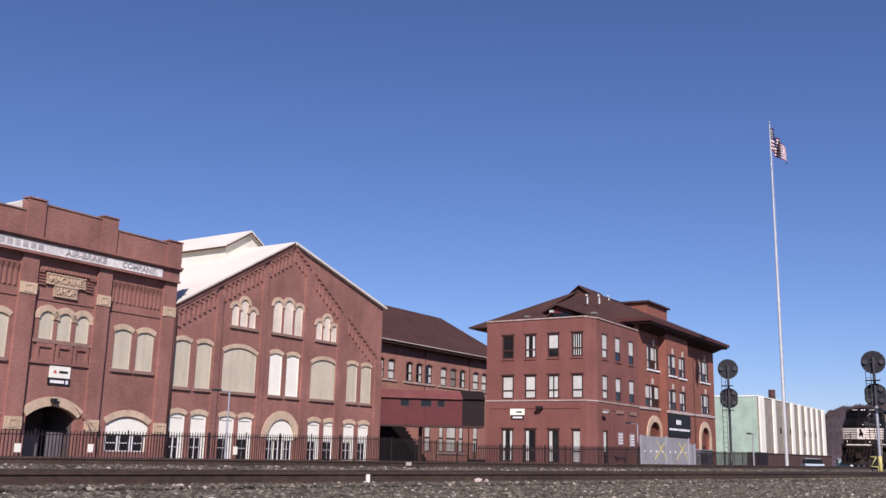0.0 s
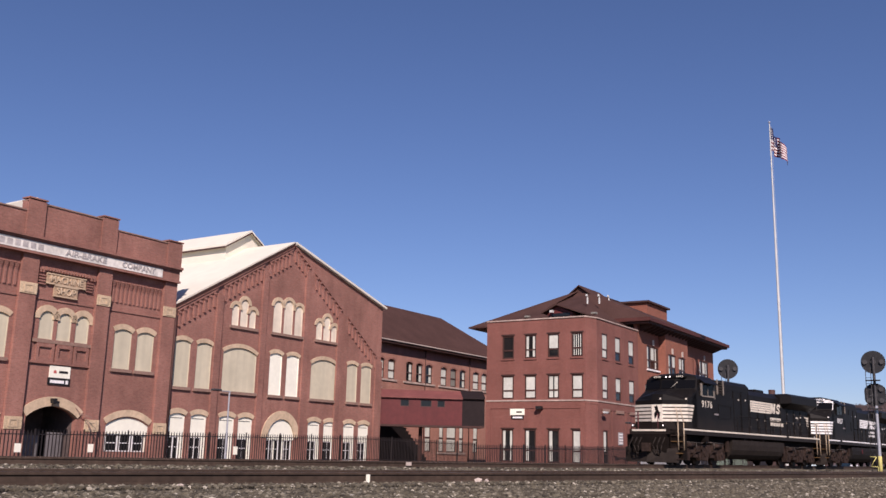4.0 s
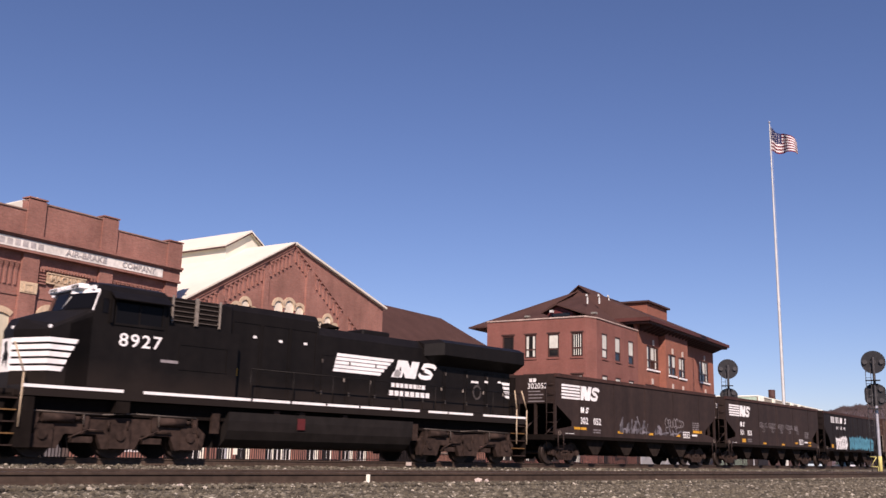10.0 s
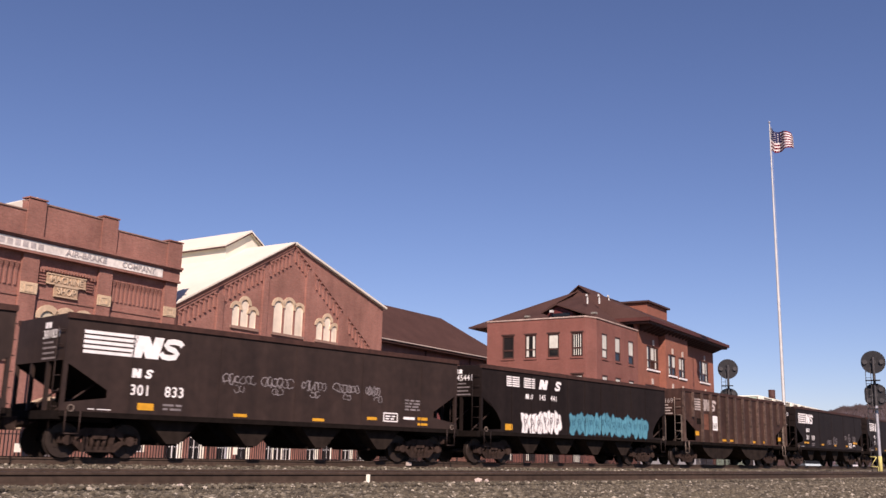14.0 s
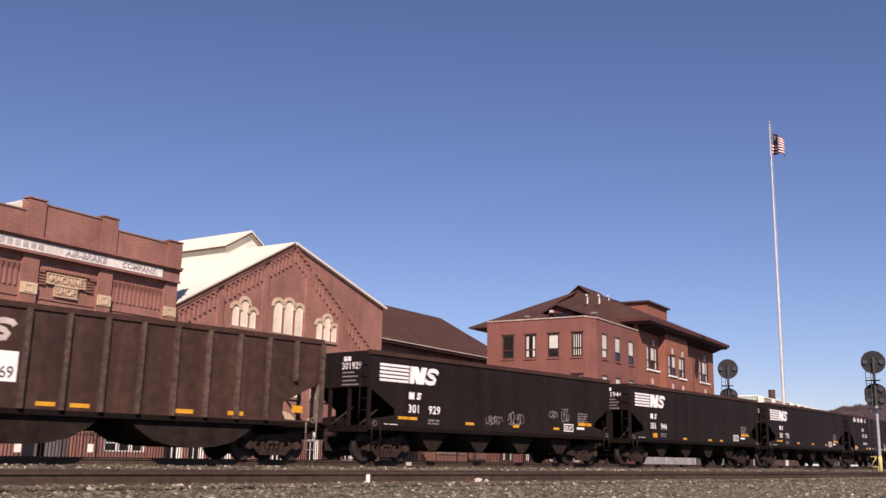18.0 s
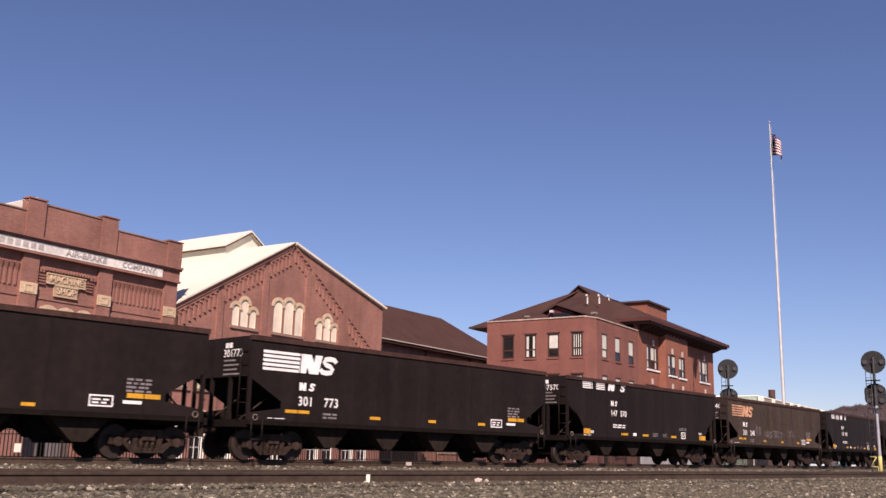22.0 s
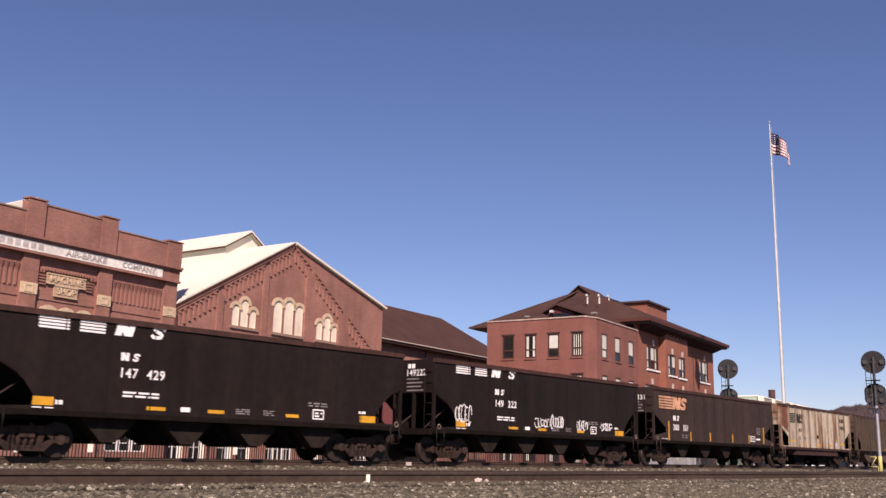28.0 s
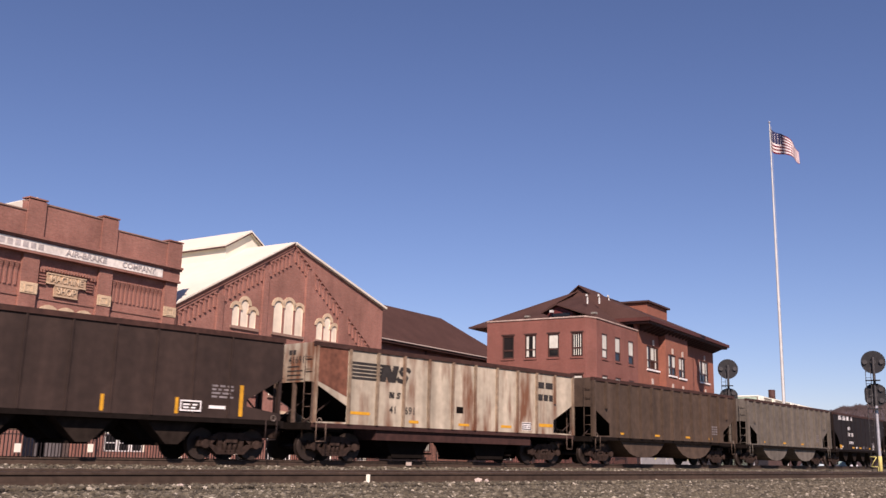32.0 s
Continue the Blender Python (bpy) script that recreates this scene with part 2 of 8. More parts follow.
def strip(name, offs, s0, s1, step, mat):
    """A band along the line with the cross-section offs: (offset, height)."""
    bm = bmesh.new()
    prev = None
    s = s0
    while s <= s1 + 1e-6:
        ring = []
        for o, z in offs:
            x, y, _ = along(s, o)
            ring.append(bm.verts.new((x, y, z)))
        if prev:
            for k in range(len(ring) - 1):
                bm.faces.new([prev[k], ring[k], ring[k + 1], prev[k + 1]])
        prev = ring
        s += step
    return part(name, bm, mat)


tagged(strip("ballast_bed", [(-30, -0.94), (-22, -0.36), (-12.5, -0.24), (-11, -0.20), (-8, -0.20), (-6, -0.24), (-1, -0.24), (0.2, -0.20), (3.4, -0.20), (4.6, -0.45), (6.2, -0.9), (7, -0.96)], -40, 330, 2.0, BALLAST),
       "grey-brown crushed stone ballast under the railway tracks", "ballast", kind="structure")


def rail_profile():
    return [(-0.075, -0.186), (0.075, -0.186), (0.075, -0.172), (0.012, -0.15), (0.012, -0.05), (0.037, -0.04), (0.037, -0.006), (0.03, 0), (-0.03, 0), (-0.037, -0.006), (-0.037, -0.04), (-0.012, -0.05), (-0.012, -0.15), (-0.075, -0.172)]


def rail(parent, off, s0, s1, z=0.0):
    bm = bmesh.new()
    prof = rail_profile()
    prev = None
    for i in range(int((s1 - s0) / 2) + 1):
        s = s0 + 2 * i
        ring = []
        for o, dz in prof:
            x, y, _ = along(s, off + o)
            ring.append(bm.verts.new((x, y, z + dz)))
        if prev:
            for k in range(len(prof)):
                f = bm.faces.new([prev[k], ring[k], ring[(k + 1) % len(prof)], prev[(k + 1) % len(prof)]])
                f.material_index = 1 if k in (7, ) else 0
        prev = ring
    return part("rail", bm, [RAIL, RAIL_TOP], parent, "rust-brown steel rail")


def railway(name, off, label, s0, s1, ties):
    t = tagged(empty(name), label, "railway track", "railway tracks", "structure")
    rail(t, off, s0, s1)
    rail(t, off + 1.505, s0, s1)
    bm = bmesh.new()
    box(bm, -0.115, 0.115, -1.3, 1.3, -0.178, 0, 0, 0.012)
    first = part("tie", bm, TIE, t)
    rng = random.Random(4)
    s = ties[0]
    k = 0
    while s < ties[1]:
        x, y, th = along(s, off + 0.75 + rng.uniform(-0.06, 0.06))
        ob = first if k == 0 else twin(first, t)
        ob.matrix_basis = pose(x, y, -0.187 + rng.uniform(-0.008, 0.0), 0, 0, math.degrees(th) + rng.uniform(-1, 1))
        s += 0.56 + rng.uniform(-0.02, 0.02)
        k += 1
    return t


NEAR = -11.05
near_track = railway("near_railway_track", NEAR, "empty railway track with rusty rails on wooden ties", -20, 240, (0, 60))
far_track = railway("train_railway_track", 0.80, "railway track on ballast that carries the coal train", -60, 320, (0, 60))

# ---------------------------------------------------------------- buildings
PLAN = pose(0, 0, 0, 0, 0, GRID)


def wall(name, parent, outer, holes, put, d0, d1, mat, label=""):
    bm = bmesh.new()
    slab(bm, outer, holes, put, d0, d1)
    return part(name, bm, mat, parent, label)


def rect(a0, a1, b0, b1):
    return [(a0, b0), (a1, b0), (a1, b1), (a0, b1)]


def plate(name, parent, loop, put, d0, d1, mat, label=""):
    bm = bmesh.new()
    prism(bm, loop, put, d0, d1)
    return part(name, bm, mat, parent, label)


def boxed(name, parent, b, mat, label="", bevel=0.0):
    bm = bmesh.new()
    box(bm, *b, bevel=bevel)
    return part(name, bm, mat, parent, label)


def boarded_window(house, u0, u1, z0, zs, rise, v, mat, trim=0.32, sill=True, label="", band=True):
    """A boarded arched window: the board, its trim of cream voussoirs and its sill."""
    w = plate("window", house, arched(u0, u1, z0, zs, rise), front, v + 0.06, v + 0.16, mat, label or "boarded-up window under a cream brick arch")
    if band:
        plate("arch", w, arch_band(u0, u1, zs, rise, trim), front, v - 0.05, v + 0.12, CREAM, "cream brick arch")
    if sill:
        boxed("sill", w, (u0 - 0.12, u1 + 0.12, v - 0.14, v + 0.14, z0 - 0.2, z0), SILL)
    bm = bmesh.new()
    t = 0.05
    outer = arched(u0, u1, z0, zs, rise)
    inner = arched(u0 + t, u1 - t, z0 + t, zs, max(0.0, rise - t * 0.6))
    slab(bm, outer, [inner[::-1]], front, v + 0.03, v + 0.059)
    part("frame", bm, mat, w)
    return w


def sash(parent, u0, u1, z0, z1, v, frame_mat, cols=1, rail_at=0.5, put=front, glass=None, t=0.06):
    """Sash window: glass with a frame, a meeting rail and posts, its plane v."""
    g = plate("pane", parent, rect(u0, u1, z0, z1), put, v + 0.05, v + 0.07, glass or GLASS, "")
    bm = bmesh.new()
    holes = []
    w = (u1 - u0) / cols
    zm = z0 + (z1 - z0) * rail_at
    for i in range(cols):
        a, b = u0 + i * w + t * (1 if i == 0 else 0.6), u0 + (i + 1) * w - t * (1 if i == cols - 1 else 0.6)
        holes.append(rect(a, b, z0 + t, zm - t / 2)[::-1])
        holes.append(rect(a, b, zm + t / 2, z1 - t)[::-1])
    slab(bm, rect(u0, u1, z0, z1), holes, put, v, v + 0.049)
    part("frame", bm, frame_mat, g)
    return g


def text_mesh(name, words, size, m, mat, parent, label="", depth=0.02, align="CENTER", stretch=1.0, bold=0.0, space=1.0):
    """Lettering as a mesh; m places its baseline frame (x along the words, y up them)."""
    cu = bpy.data.curves.new(name, "FONT")
    cu.body, cu.size, cu.extrude, cu.align_x, cu.align_y = words, size, depth, align, "CENTER"
    cu.offset = bold
    cu.space_character = space
    ob = bpy.data.objects.new(name, cu)
    scene.collection.objects.link(ob)
    dg = bpy.context.evaluated_depsgraph_get()
    me = bpy.data.meshes.new_from_object(ob.evaluated_get(dg))
    bpy.data.objects.remove(ob)
    me.transform(Matrix.Diagonal((stretch, 1, 1, 1)))
    me.materials.clear()
    me.materials.append(mat)
    o = new(name, me)
    o.parent = parent
    o.matrix_basis = m
    if label:
        o["label"] = label
    return o


def on_front(u, v, z):
    return Matrix.Translation((u, v, z)) @ Matrix.Rotation(radians(90), 4, "X")


# ---- the company building with the long white name band
def company_building():
    h = tagged(empty("company_building", PLAN), "red brick works building with stepped parapet and painted company name band", "building")
    V = 50.0
    wins = []
    trio = [(33.30, 34.28), (34.53, 35.50), (35.80, 36.74)]
    wins += [arched(a, b, 6.33, 7.52, 0.48) for a, b in trio]
    pairs = [(38.68, 40.04), (40.47, 41.84)]
    left_pair = [(28.30, 29.66), (30.05, 31.38)]
    wins += [arched(a, b, 5.02, 7.36, 0.2) for a, b in pairs + left_pair]
    door = arched(33.12, 36.55, BASE + 0.03, 1.80, 0.66, 14)
    win1 = arched(38.66, 41.98, -0.12, 1.50, 0.5, 14)
    win0 = arched(28.05, 31.3, -0.12, 1.58, 0.5, 14)
    wall("wall_front", h, rect(18.0, 43.2, 3.2, 12.2), [l[::-1] for l in wins], front, V, V + 0.45, BRICK)
    for a, b, hole in ((18.0, 32.2, win0), (32.2, 37.5, door), (37.5, 43.2, win1)):
        wall("wall_front", h, rect(a, b, BASE, 3.2), [hole[::-1]], front, V, V + 0.45, BRICK)
    wall("wall_end", h, rect(V + 0.45, 96, BASE, 12.6), [], side, 42.75, 43.2, BRICK)
    boxed("back", h, (18, 42.75, 95.6, 96, BASE, 12.2), BRICK)
    boxed("side_wall", h, (18, 18.4, V + .45, 95.6, BASE, 12.2), BRICK)
    # stepped parapet
    for a, b, top in ((18.0, 31.45, 13.6), (31.45, 37.9, 14.2), (37.9, 43.25, 13.72)):
        boxed("parapet", h, (a, b, V - 0.30, V + 0.15, 12.2, top), BRICK)
        boxed("coping", h, (a, b, V - 0.36, V + 0.2, top, top + 0.08), SILL)
    for a, b, top in ((31.5, 32.68, 14.40), (36.72, 37.88, 14.42), (42.05, 43.25, 13.92)):
        boxed("parapet_block", h, (a, b, V - 0.42, V - 0.30, 12.2, top - 0.08), BRICK)
        boxed("block_cap", h, (a - 0.04, b + 0.04, V - 0.48, V + 0.26, top - 0.02, top + 0.06), BRICK)
    # string courses
    for z0, z1, d in ((12.05, 12.2, 0.62), (11.93, 12.05, 0.5), (11.15, 11.28, 0.44), (8.62, 8.72, 0.06)):
        boxed("string_course", h, (18, 43.3, V - d, V, z0, z1), BRICK)
    boxed("frieze", h, (18, 43.22, V - 0.38, V, 11.28, 11.93), BRICK)
    band = boxed("name_band", h, (18, 41.72, V - 0.42, V - 0.38, 11.31, 11.88), SIGN_WHITE, "weathered white band with the painted company name")
    for i in range(9):
        boxed("letter_bar", band, (28.42 + i * 0.5, 28.42 + i * 0.5 + 0.34, V - 0.435, V - 0.42, 11.43, 11.77), LETTER_OLD)
    text_mesh("lettering", "AIR-BRAKE", 0.50, on_front(35.75, V - 0.425, 11.6), LETTER_OLD, band, "grey capital letters AIR-BRAKE", 0.03, "CENTER", 1.22, 0.008)
    text_mesh("lettering", "COMPANY", 0.50, on_front(39.75, V - 0.425, 11.6), LETTER_OLD, band, "grey capital letters COMPANY", 0.03, "CENTER", 1.1, 0.008)
    # pilasters with carved cream blocks
    for a, b in ((26.45, 27.5), (31.68, 32.75), (36.95, 37.95), (42.2, 43.24)):
        p = boxed("pilaster", h, (a, b, V - 0.22, V, BASE, 11.15), BRICK)
        for z0, z1 in ((8.80, 9.46), (1.05, 1.76)):
            blk = boxed("carved_block", p, (a - 0.02, b + 0.02, V - 0.27, V - 0.22, z0, z1), CREAM_STONE, "carved cream terracotta block", 0.01)
            bm = bmesh.new()
            c, zc = (a + b) / 2, (z0 + z1) / 2
            slab(bm, rect(c - 0.3, c + 0.3, zc - 0.24, zc + 0.24), [rect(c - 0.2, c + 0.2, zc - 0.15, zc + 0.15)[::-1]], front, V - 0.30, V - 0.27)
            part("moulding", bm, CREAM, blk)
    # corbel ribs under the name band
    rib = None
    for a, b in ((27.6, 31.6), (38.05, 42.1)):
        n = 12
        for i in range(n):
            u = a + (b - a) * (i + 0.5) / n
            if rib is None:
                bm = bmesh.new()
                box(bm, -0.075, 0.075, -0.07, 0, -0.75, 0.2)
                for q in range(4):
                    box(bm, -0.085 - 0.012 * q, 0.085 + 0.012 * q, -0.085 - 0.012 * q, 0, 0.2 + q * 0.11, 0.28 + q * 0.11)
                rib = part("corbel_rib", bm, BRICK, h)
                rib.location = (u, V, 9.95)
            else:
                twin(rib, h, pose(u, V, 9.95))
    # name plate over the door bay
    for words, a, b, z0, z1 in (("MACHINE", 33.4, 36.12, 9.60, 10.26), ("SHOP", 33.98, 35.6, 8.90, 9.60)):
        np_ = boxed("name_plate", h, (a, b, V - 0.12, V, z0, z1), PLATE_BACK, "weathered terracotta plate with raised letters " + words)
        text_mesh("raised_letters", words, 0.56, on_front((a + b) / 2, V - 0.12, (z0 + z1) / 2), CREAM, np_, "raised letters " + words, 0.05, "CENTER", 0.92, 0.012)
        for zz in (z0, z1 - 0.07):
            boxed("plate_edge", np_, (a, b, V - 0.17, V - 0.12, zz, zz + 0.07), CREAM)
    # toothed brick steps beside the plate
    for side_u, sgn in ((33.35, -1), (36.17, 1)):
        for i in range(4):
            boxed("brick_tooth", h, (min(side_u, side_u + sgn * 0.5), max(side_u, side_u + sgn * 0.5), V - 0.13, V, 9.50 + i * 0.17, 9.59 + i * 0.17), BRICK)
    for u in (32.9, 33.1, 36.45, 36.65):
        boxed("brick_tooth", h, (u, u + 0.1, V - 0.18, V, 10.22, 10.5), BRICK)
    tooth = None
    for i in range(15):
        u = 33.35 + i * 0.205
        if tooth is None:
            bm = bmesh.new()
            box(bm, -0.05, 0.05, -0.2, 0, 0, 0.22)
            tooth = part("dentil", bm, BRICK, h)
            tooth.location = (u, V, 10.36)
        else:
            twin(tooth, h, pose(u, V, 10.36))
    # openings
    for a, b in trio:
        boarded_window(h, a, b, 6.33, 7.52, 0.48, V, BOARD, 0.36, False, "beige boarded round-headed window")
    boxed("sill_band", h, (32.95, 36.97, V - 0.12, V, 6.10, 6.30), SILL)
    for a, b in ((33.35, 34.35), (34.7, 35.6), (35.9, 36.75)):
        bm = bmesh.new()
        slab(bm, rect(a - 0.1, b + 0.1, 5.02, 6.1), [rect(a + 0.08, b - 0.08, 5.25, 5.85)[::-1]], front, V - 0.1, V - 0.001)
        part("brick_panel", bm, BRICK, h)
    boxed("string_course", h, (32.76, 36.94, V - 0.12, V, 4.88, 5.02), BRICK)
    for a, b in pairs + left_pair:
        boarded_window(h, a, b, 5.02, 7.36, 0.2, V, BOARD, 0.34)
    # archway
    d = plate("archway", h, rect(32.95, 36.72, BASE, 2.72), front, V + 3.4, V + 3.5, ARCH_BACK, "deep dark arched gateway")
    plate("arch", d, arch_band(33.12, 36.55, 1.80, 0.66, 0.55, 14), front, V - 0.08, V + 0.2, CREAM, "cream brick arch")
    for a, b in ((33.0, 33.12), (36.55, 36.67)):
        boxed("jamb", d, (a, b, V + 0.45, V + 3.4, BASE, 2.6), ARCH_BACK)
    boxed("archway_ceiling", d, (33.0, 36.67, V + 0.45, V + 3.4, 2.6, 2.7), DARK)
    bm = bmesh.new()
    box(bm, 33.75, 34.95, V + 1.2, V + 1.26, BASE, 0.75)
    box(bm, 35.2, 36.3, V + 0.9, V + 0.96, BASE, 0.95)
    part("gate_panel", bm, material("dull_grey_gate", (0.16, 0.15, 0.15), 0.6, noise1=(3, 0.2)), h, "dull grey gate panels inside the archway")
    bm = bmesh.new()
    box(bm, 34.55, 34.85, V - 0.35, V, 2.72, 2.9)
    box(bm, 34.5, 34.9, V - 0.5, V - 0.2, 2.6, 2.75)
    part("wall_lamp", bm, BLACK, h, "small black wall lamp over the archway")
    bm = bmesh.new()
    bars(bm, [(36.3, V - 0.1, 2.45), (36.9, V - 0.5, 1.7), (37.6, V - 0.6, 0.5)], 0.025)
    bars(bm, [(36.6, V - 0.3, 2.1), (37.1, V - 0.8, 1.85)], 0.02)
    part("gate_barrier_arm", bm, SILL, h)
    # ground-floor arched window with three sashes
    for k, (a, b) in enumerate(((38.66, 41.98), (28.05, 31.3))):
        w = plate("window", h, arched(a, b, 0.98, 1.58, 0.5, 14), front, V + 0.06, V + 0.14, WHITE, "white panel filling an arched window")
        plate("arch", w, arch_band(a, b, 1.58, 0.5, 0.42, 14), front, V - 0.06, V + 0.12, CREAM, "cream brick arch")
        n = (b - a - 0.3) / 3
        for i in range(3):
            s = sash(h, a + 0.15 + i * n + 0.06, a + 0.15 + (i + 1) * n - 0.06, -0.1, 0.95, V + 0.12, FRAME_W, 1, 0.5)
        plate("window_post", h, rect(a, b, -0.12, 0.98), front, V + 0.2, V + 0.24, WHITE)
    # building name sign
    s = boxed("wall_sign", h, (34.32, 35.72, V - 0.06, V, 4.12, 4.82), WHITE, "white sign board over a black one")
    boxed("sign_lower", s, (34.26, 35.76, V - 0.06, V, 3.70, 4.12), BLACK)
    plate("sign_bar", s, rect(34.95, 35.55, 4.40, 4.54), front, V - 0.07, V - 0.06, BLACK)
    plate("sign_mark", s, arched(34.58, 34.78, 4.38, 4.46, 0.1), front, V - 0.07, V - 0.06, material("sign_red", (0.5, 0.12, 0.10), 0.6))
    plate("sign_bar", s, rect(34.4, 35.35, 3.8, 3.98), front, V - 0.07, V - 0.06, LETTER)
    plate("sign_bar", s, rect(35.45, 35.62, 3.78, 4.0), front, V - 0.07, V - 0.06, LETTER)
    # roof behind the parapet
    bm = bmesh.new()
    prism(bm, [(28.0, 12.25), (42.7, 12.25), (42.7, 13.2), (36.1, 16.35), (28.0, 12.4)], front, 56.0, 95)
    part("roof", bm, ROOF_WHITE, h, "white metal roof behind the parapet")
    return h


# ---- the gabled works hall
def works_hall():
    h = tagged(empty("works_hall", PLAN), "gabled red brick works hall with cream arches and white roof", "building")
    V = 50.0
    U0, U1 = 43.25, 67.0
    upper = [(43.66, 45.06, 0.17), (45.63, 47.05, 0.17), (48.15, 51.53, 0.42), (52.95, 54.33, 0.17), (54.84, 56.27, 0.17), (57.73, 61.06, 0.42), (62.33, 63.72, 0.17), (64.26, 65.68, 0.17)]
    trios = [[(48.72, 49.42, 10.22), (49.56, 50.36, 10.65), (50.50, 51.18, 10.05)], [(53.05, 54.02, 11.0), (54.25, 55.28, 11.15), (55.50, 56.42, 10.95)], [(58.12, 58.86, 10.15), (59.03, 59.87, 10.6), (60.02, 60.72, 10.0)]]
    lower = [(43.68, 45.05), (45.56, 47.0), (48.18, 49.67), (50.07, 51.5), (57.7, 59.14), (59.63, 61.14), (62.17, 63.6), (64.15, 65.57)]
    holes = [arched(a, b, 4.25, 7.44 - r, r) for a, b, r in upper]
    for tr in trios:
        holes += [arched(a, b, 9.0, zs, (b - a) / 2) for a, b, zs in tr]
    holes += [arched(a, b, -0.6, 2.34, 0.16) for a, b in lower]
    round_door = arched(53.1, 56.12, -0.6, 1.1, 1.4, 16)
    holes.append(round_door)
    outline = [(U0, BASE), (U1, BASE), (U1, 12.72), (54.85, 16.2), (U0, 9.65)]
    wall("wall_front", h, outline, [l[::-1] for l in holes], front, V, V + 0.45, BRICK)
    wall("wall_end", h, rect(V + 0.45, 100, BASE, 12.6), [], side, U1 - 0.45, U1, BRICK)
    # roof: two slopes with an overhang, and white verge boards
    bm = bmesh.new()
    prism(bm, [(U0 - 0.05, 9.60), (54.85, 16.2), (U1 + 0.25, 12.66), (U1 + 0.25, 12.82), (54.85, 16.40), (U0 - 0.05, 9.80)], front, V - 0.12, 100)
    part("roof", bm, ROOF_WHITE, h, "white metal sheet roof")
    for a, b in (((54.9, 16.23), (U1 + 0.25, 12.69)), ((U0, 9.63), (54.8, 16.2))):
        bm = bmesh.new()
        lo, hi = (-0.02, 0.16) if a[0] > 50 else (-0.04, 0.10)
        prism(bm, [(a[0], a[1] + lo), (b[0], b[1] + lo), (b[0], b[1] + hi), (a[0], a[1] + hi)], front, V - 0.30, V - 0.221)
        part("verge_board", bm, ROOF_WHITE if a[0] > 50 else SOFFIT, h)
    # roof monitor
    bm = bmesh.new()
    prism(bm, [(52.4, 14.0), (57.3, 14.0), (57.3, 16.1), (54.85, 17.62), (52.4, 16.1)], front, 55.0, 99)
    m = part("roof_monitor", bm, ROOF_WHITE, h, "white clad roof monitor")
    bm = bmesh.new()
    prism(bm, [(52.1, 16.0), (54.85, 17.68), (57.6, 16.0), (57.6, 16.2), (54.85, 17.86), (52.1, 16.2)], front, 54.7, 99.3)
    part("monitor_roof", bm, ROOF_WHITE, m)
    bm = bmesh.new()
    prism(bm, [(52.08, 15.9), (54.85, 17.58), (57.62, 15.9), (57.62, 16.02), (54.85, 17.69), (52.08, 16.02)], front, 54.66, 54.72)
    box(bm, 52.06, 52.1, 54.7, 99, 15.88, 16.02)
    part("fascia", bm, SOFFIT, m)
    # pilasters
    def roof_z(u):
        return 9.65 + (u - U0) * 0.5647 if u < 54.85 else 16.2 - (u - 54.85) * 0.2864
    def corb_z(u):
        return 9.20 + (u - 43.7) * 0.570 if u < 54.85 else 15.75 - (u - 55.15) * 0.68
    for a, b in ((47.12, 47.7), (51.66, 52.22), (56.5, 57.0), (60.74, 61.28)):
        boxed("pilaster", h, (a, b, V - 0.16, V, BASE, corb_z((a + b) / 2) - 0.3), BRICK)
    boxed("pilaster", h, (66.1, 67.02, V - 0.16, V, BASE, 8.0), BRICK)
    boxed("pilaster", h, (43.26, 43.5, V - 0.16, V, BASE, 9.0), BRICK)
    # ribbed corbel frieze that climbs the gable
    rib = None
    for a, b in ((43.55, 47.1), (47.65, 51.7), (52.2, 54.75), (54.95, 57.05), (57.6, 61.3), (62.1, 66.3)):
        n = max(3, round((b - a) / 0.46))
        for i in range(n):
            u = a + (b - a) * (i + 0.5) / n
            z = corb_z(u)
            if rib is None:
                bm = bmesh.new()
                box(bm, -0.10, 0.10, -0.075, 0, -0.80, -0.05)
                box(bm, -0.13, 0.13, -0.12, 0, -0.05, 0.10)
                box(bm, -0.07, 0.07, -0.13, 0, -0.95, -0.80)
                rib = part("corbel_rib", bm, BRICK, h)
                rib.location = (u, V, z)
            else:
                twin(rib, h, pose(u, V, z))
        bm = bmesh.new()
        prism(bm, [(a, corb_z(a) + 0.16), (b, corb_z(b) + 0.16), (b, corb_z(b) + 0.30), (a, corb_z(a) + 0.30)], front, V - 0.12, V)
        part("corbel_band", bm, BRICK, h)
    bm = bmesh.new()
    tube(bm, (43.35, V - 0.22, BASE), (43.35, V - 0.22, 9.3), 0.07, 0.07, 8)
    part("downpipe", bm, SOFFIT, h, "dark downpipe at the corner")
    # windows
    for k, (a, b, r) in enumerate(upper):
        bright = k in (3, 4)
        boarded_window(h, a, b, 4.25, 7.44 - r, r, V, WHITE if bright else BOARD, 0.30, True, "white boarded window under a cream arch" if bright else "")
    for tr in trios:
        for a, b, zs in tr:
            boarded_window(h, a, b, 9.0, zs, (b - a) / 2, V, material_board, 0.27, False, "pale boarded round-headed window")
        boxed("sill", h, (tr[0][0] - 0.2, tr[2][1] + 0.2, V - 0.14, V, 8.8, 9.0), SILL)
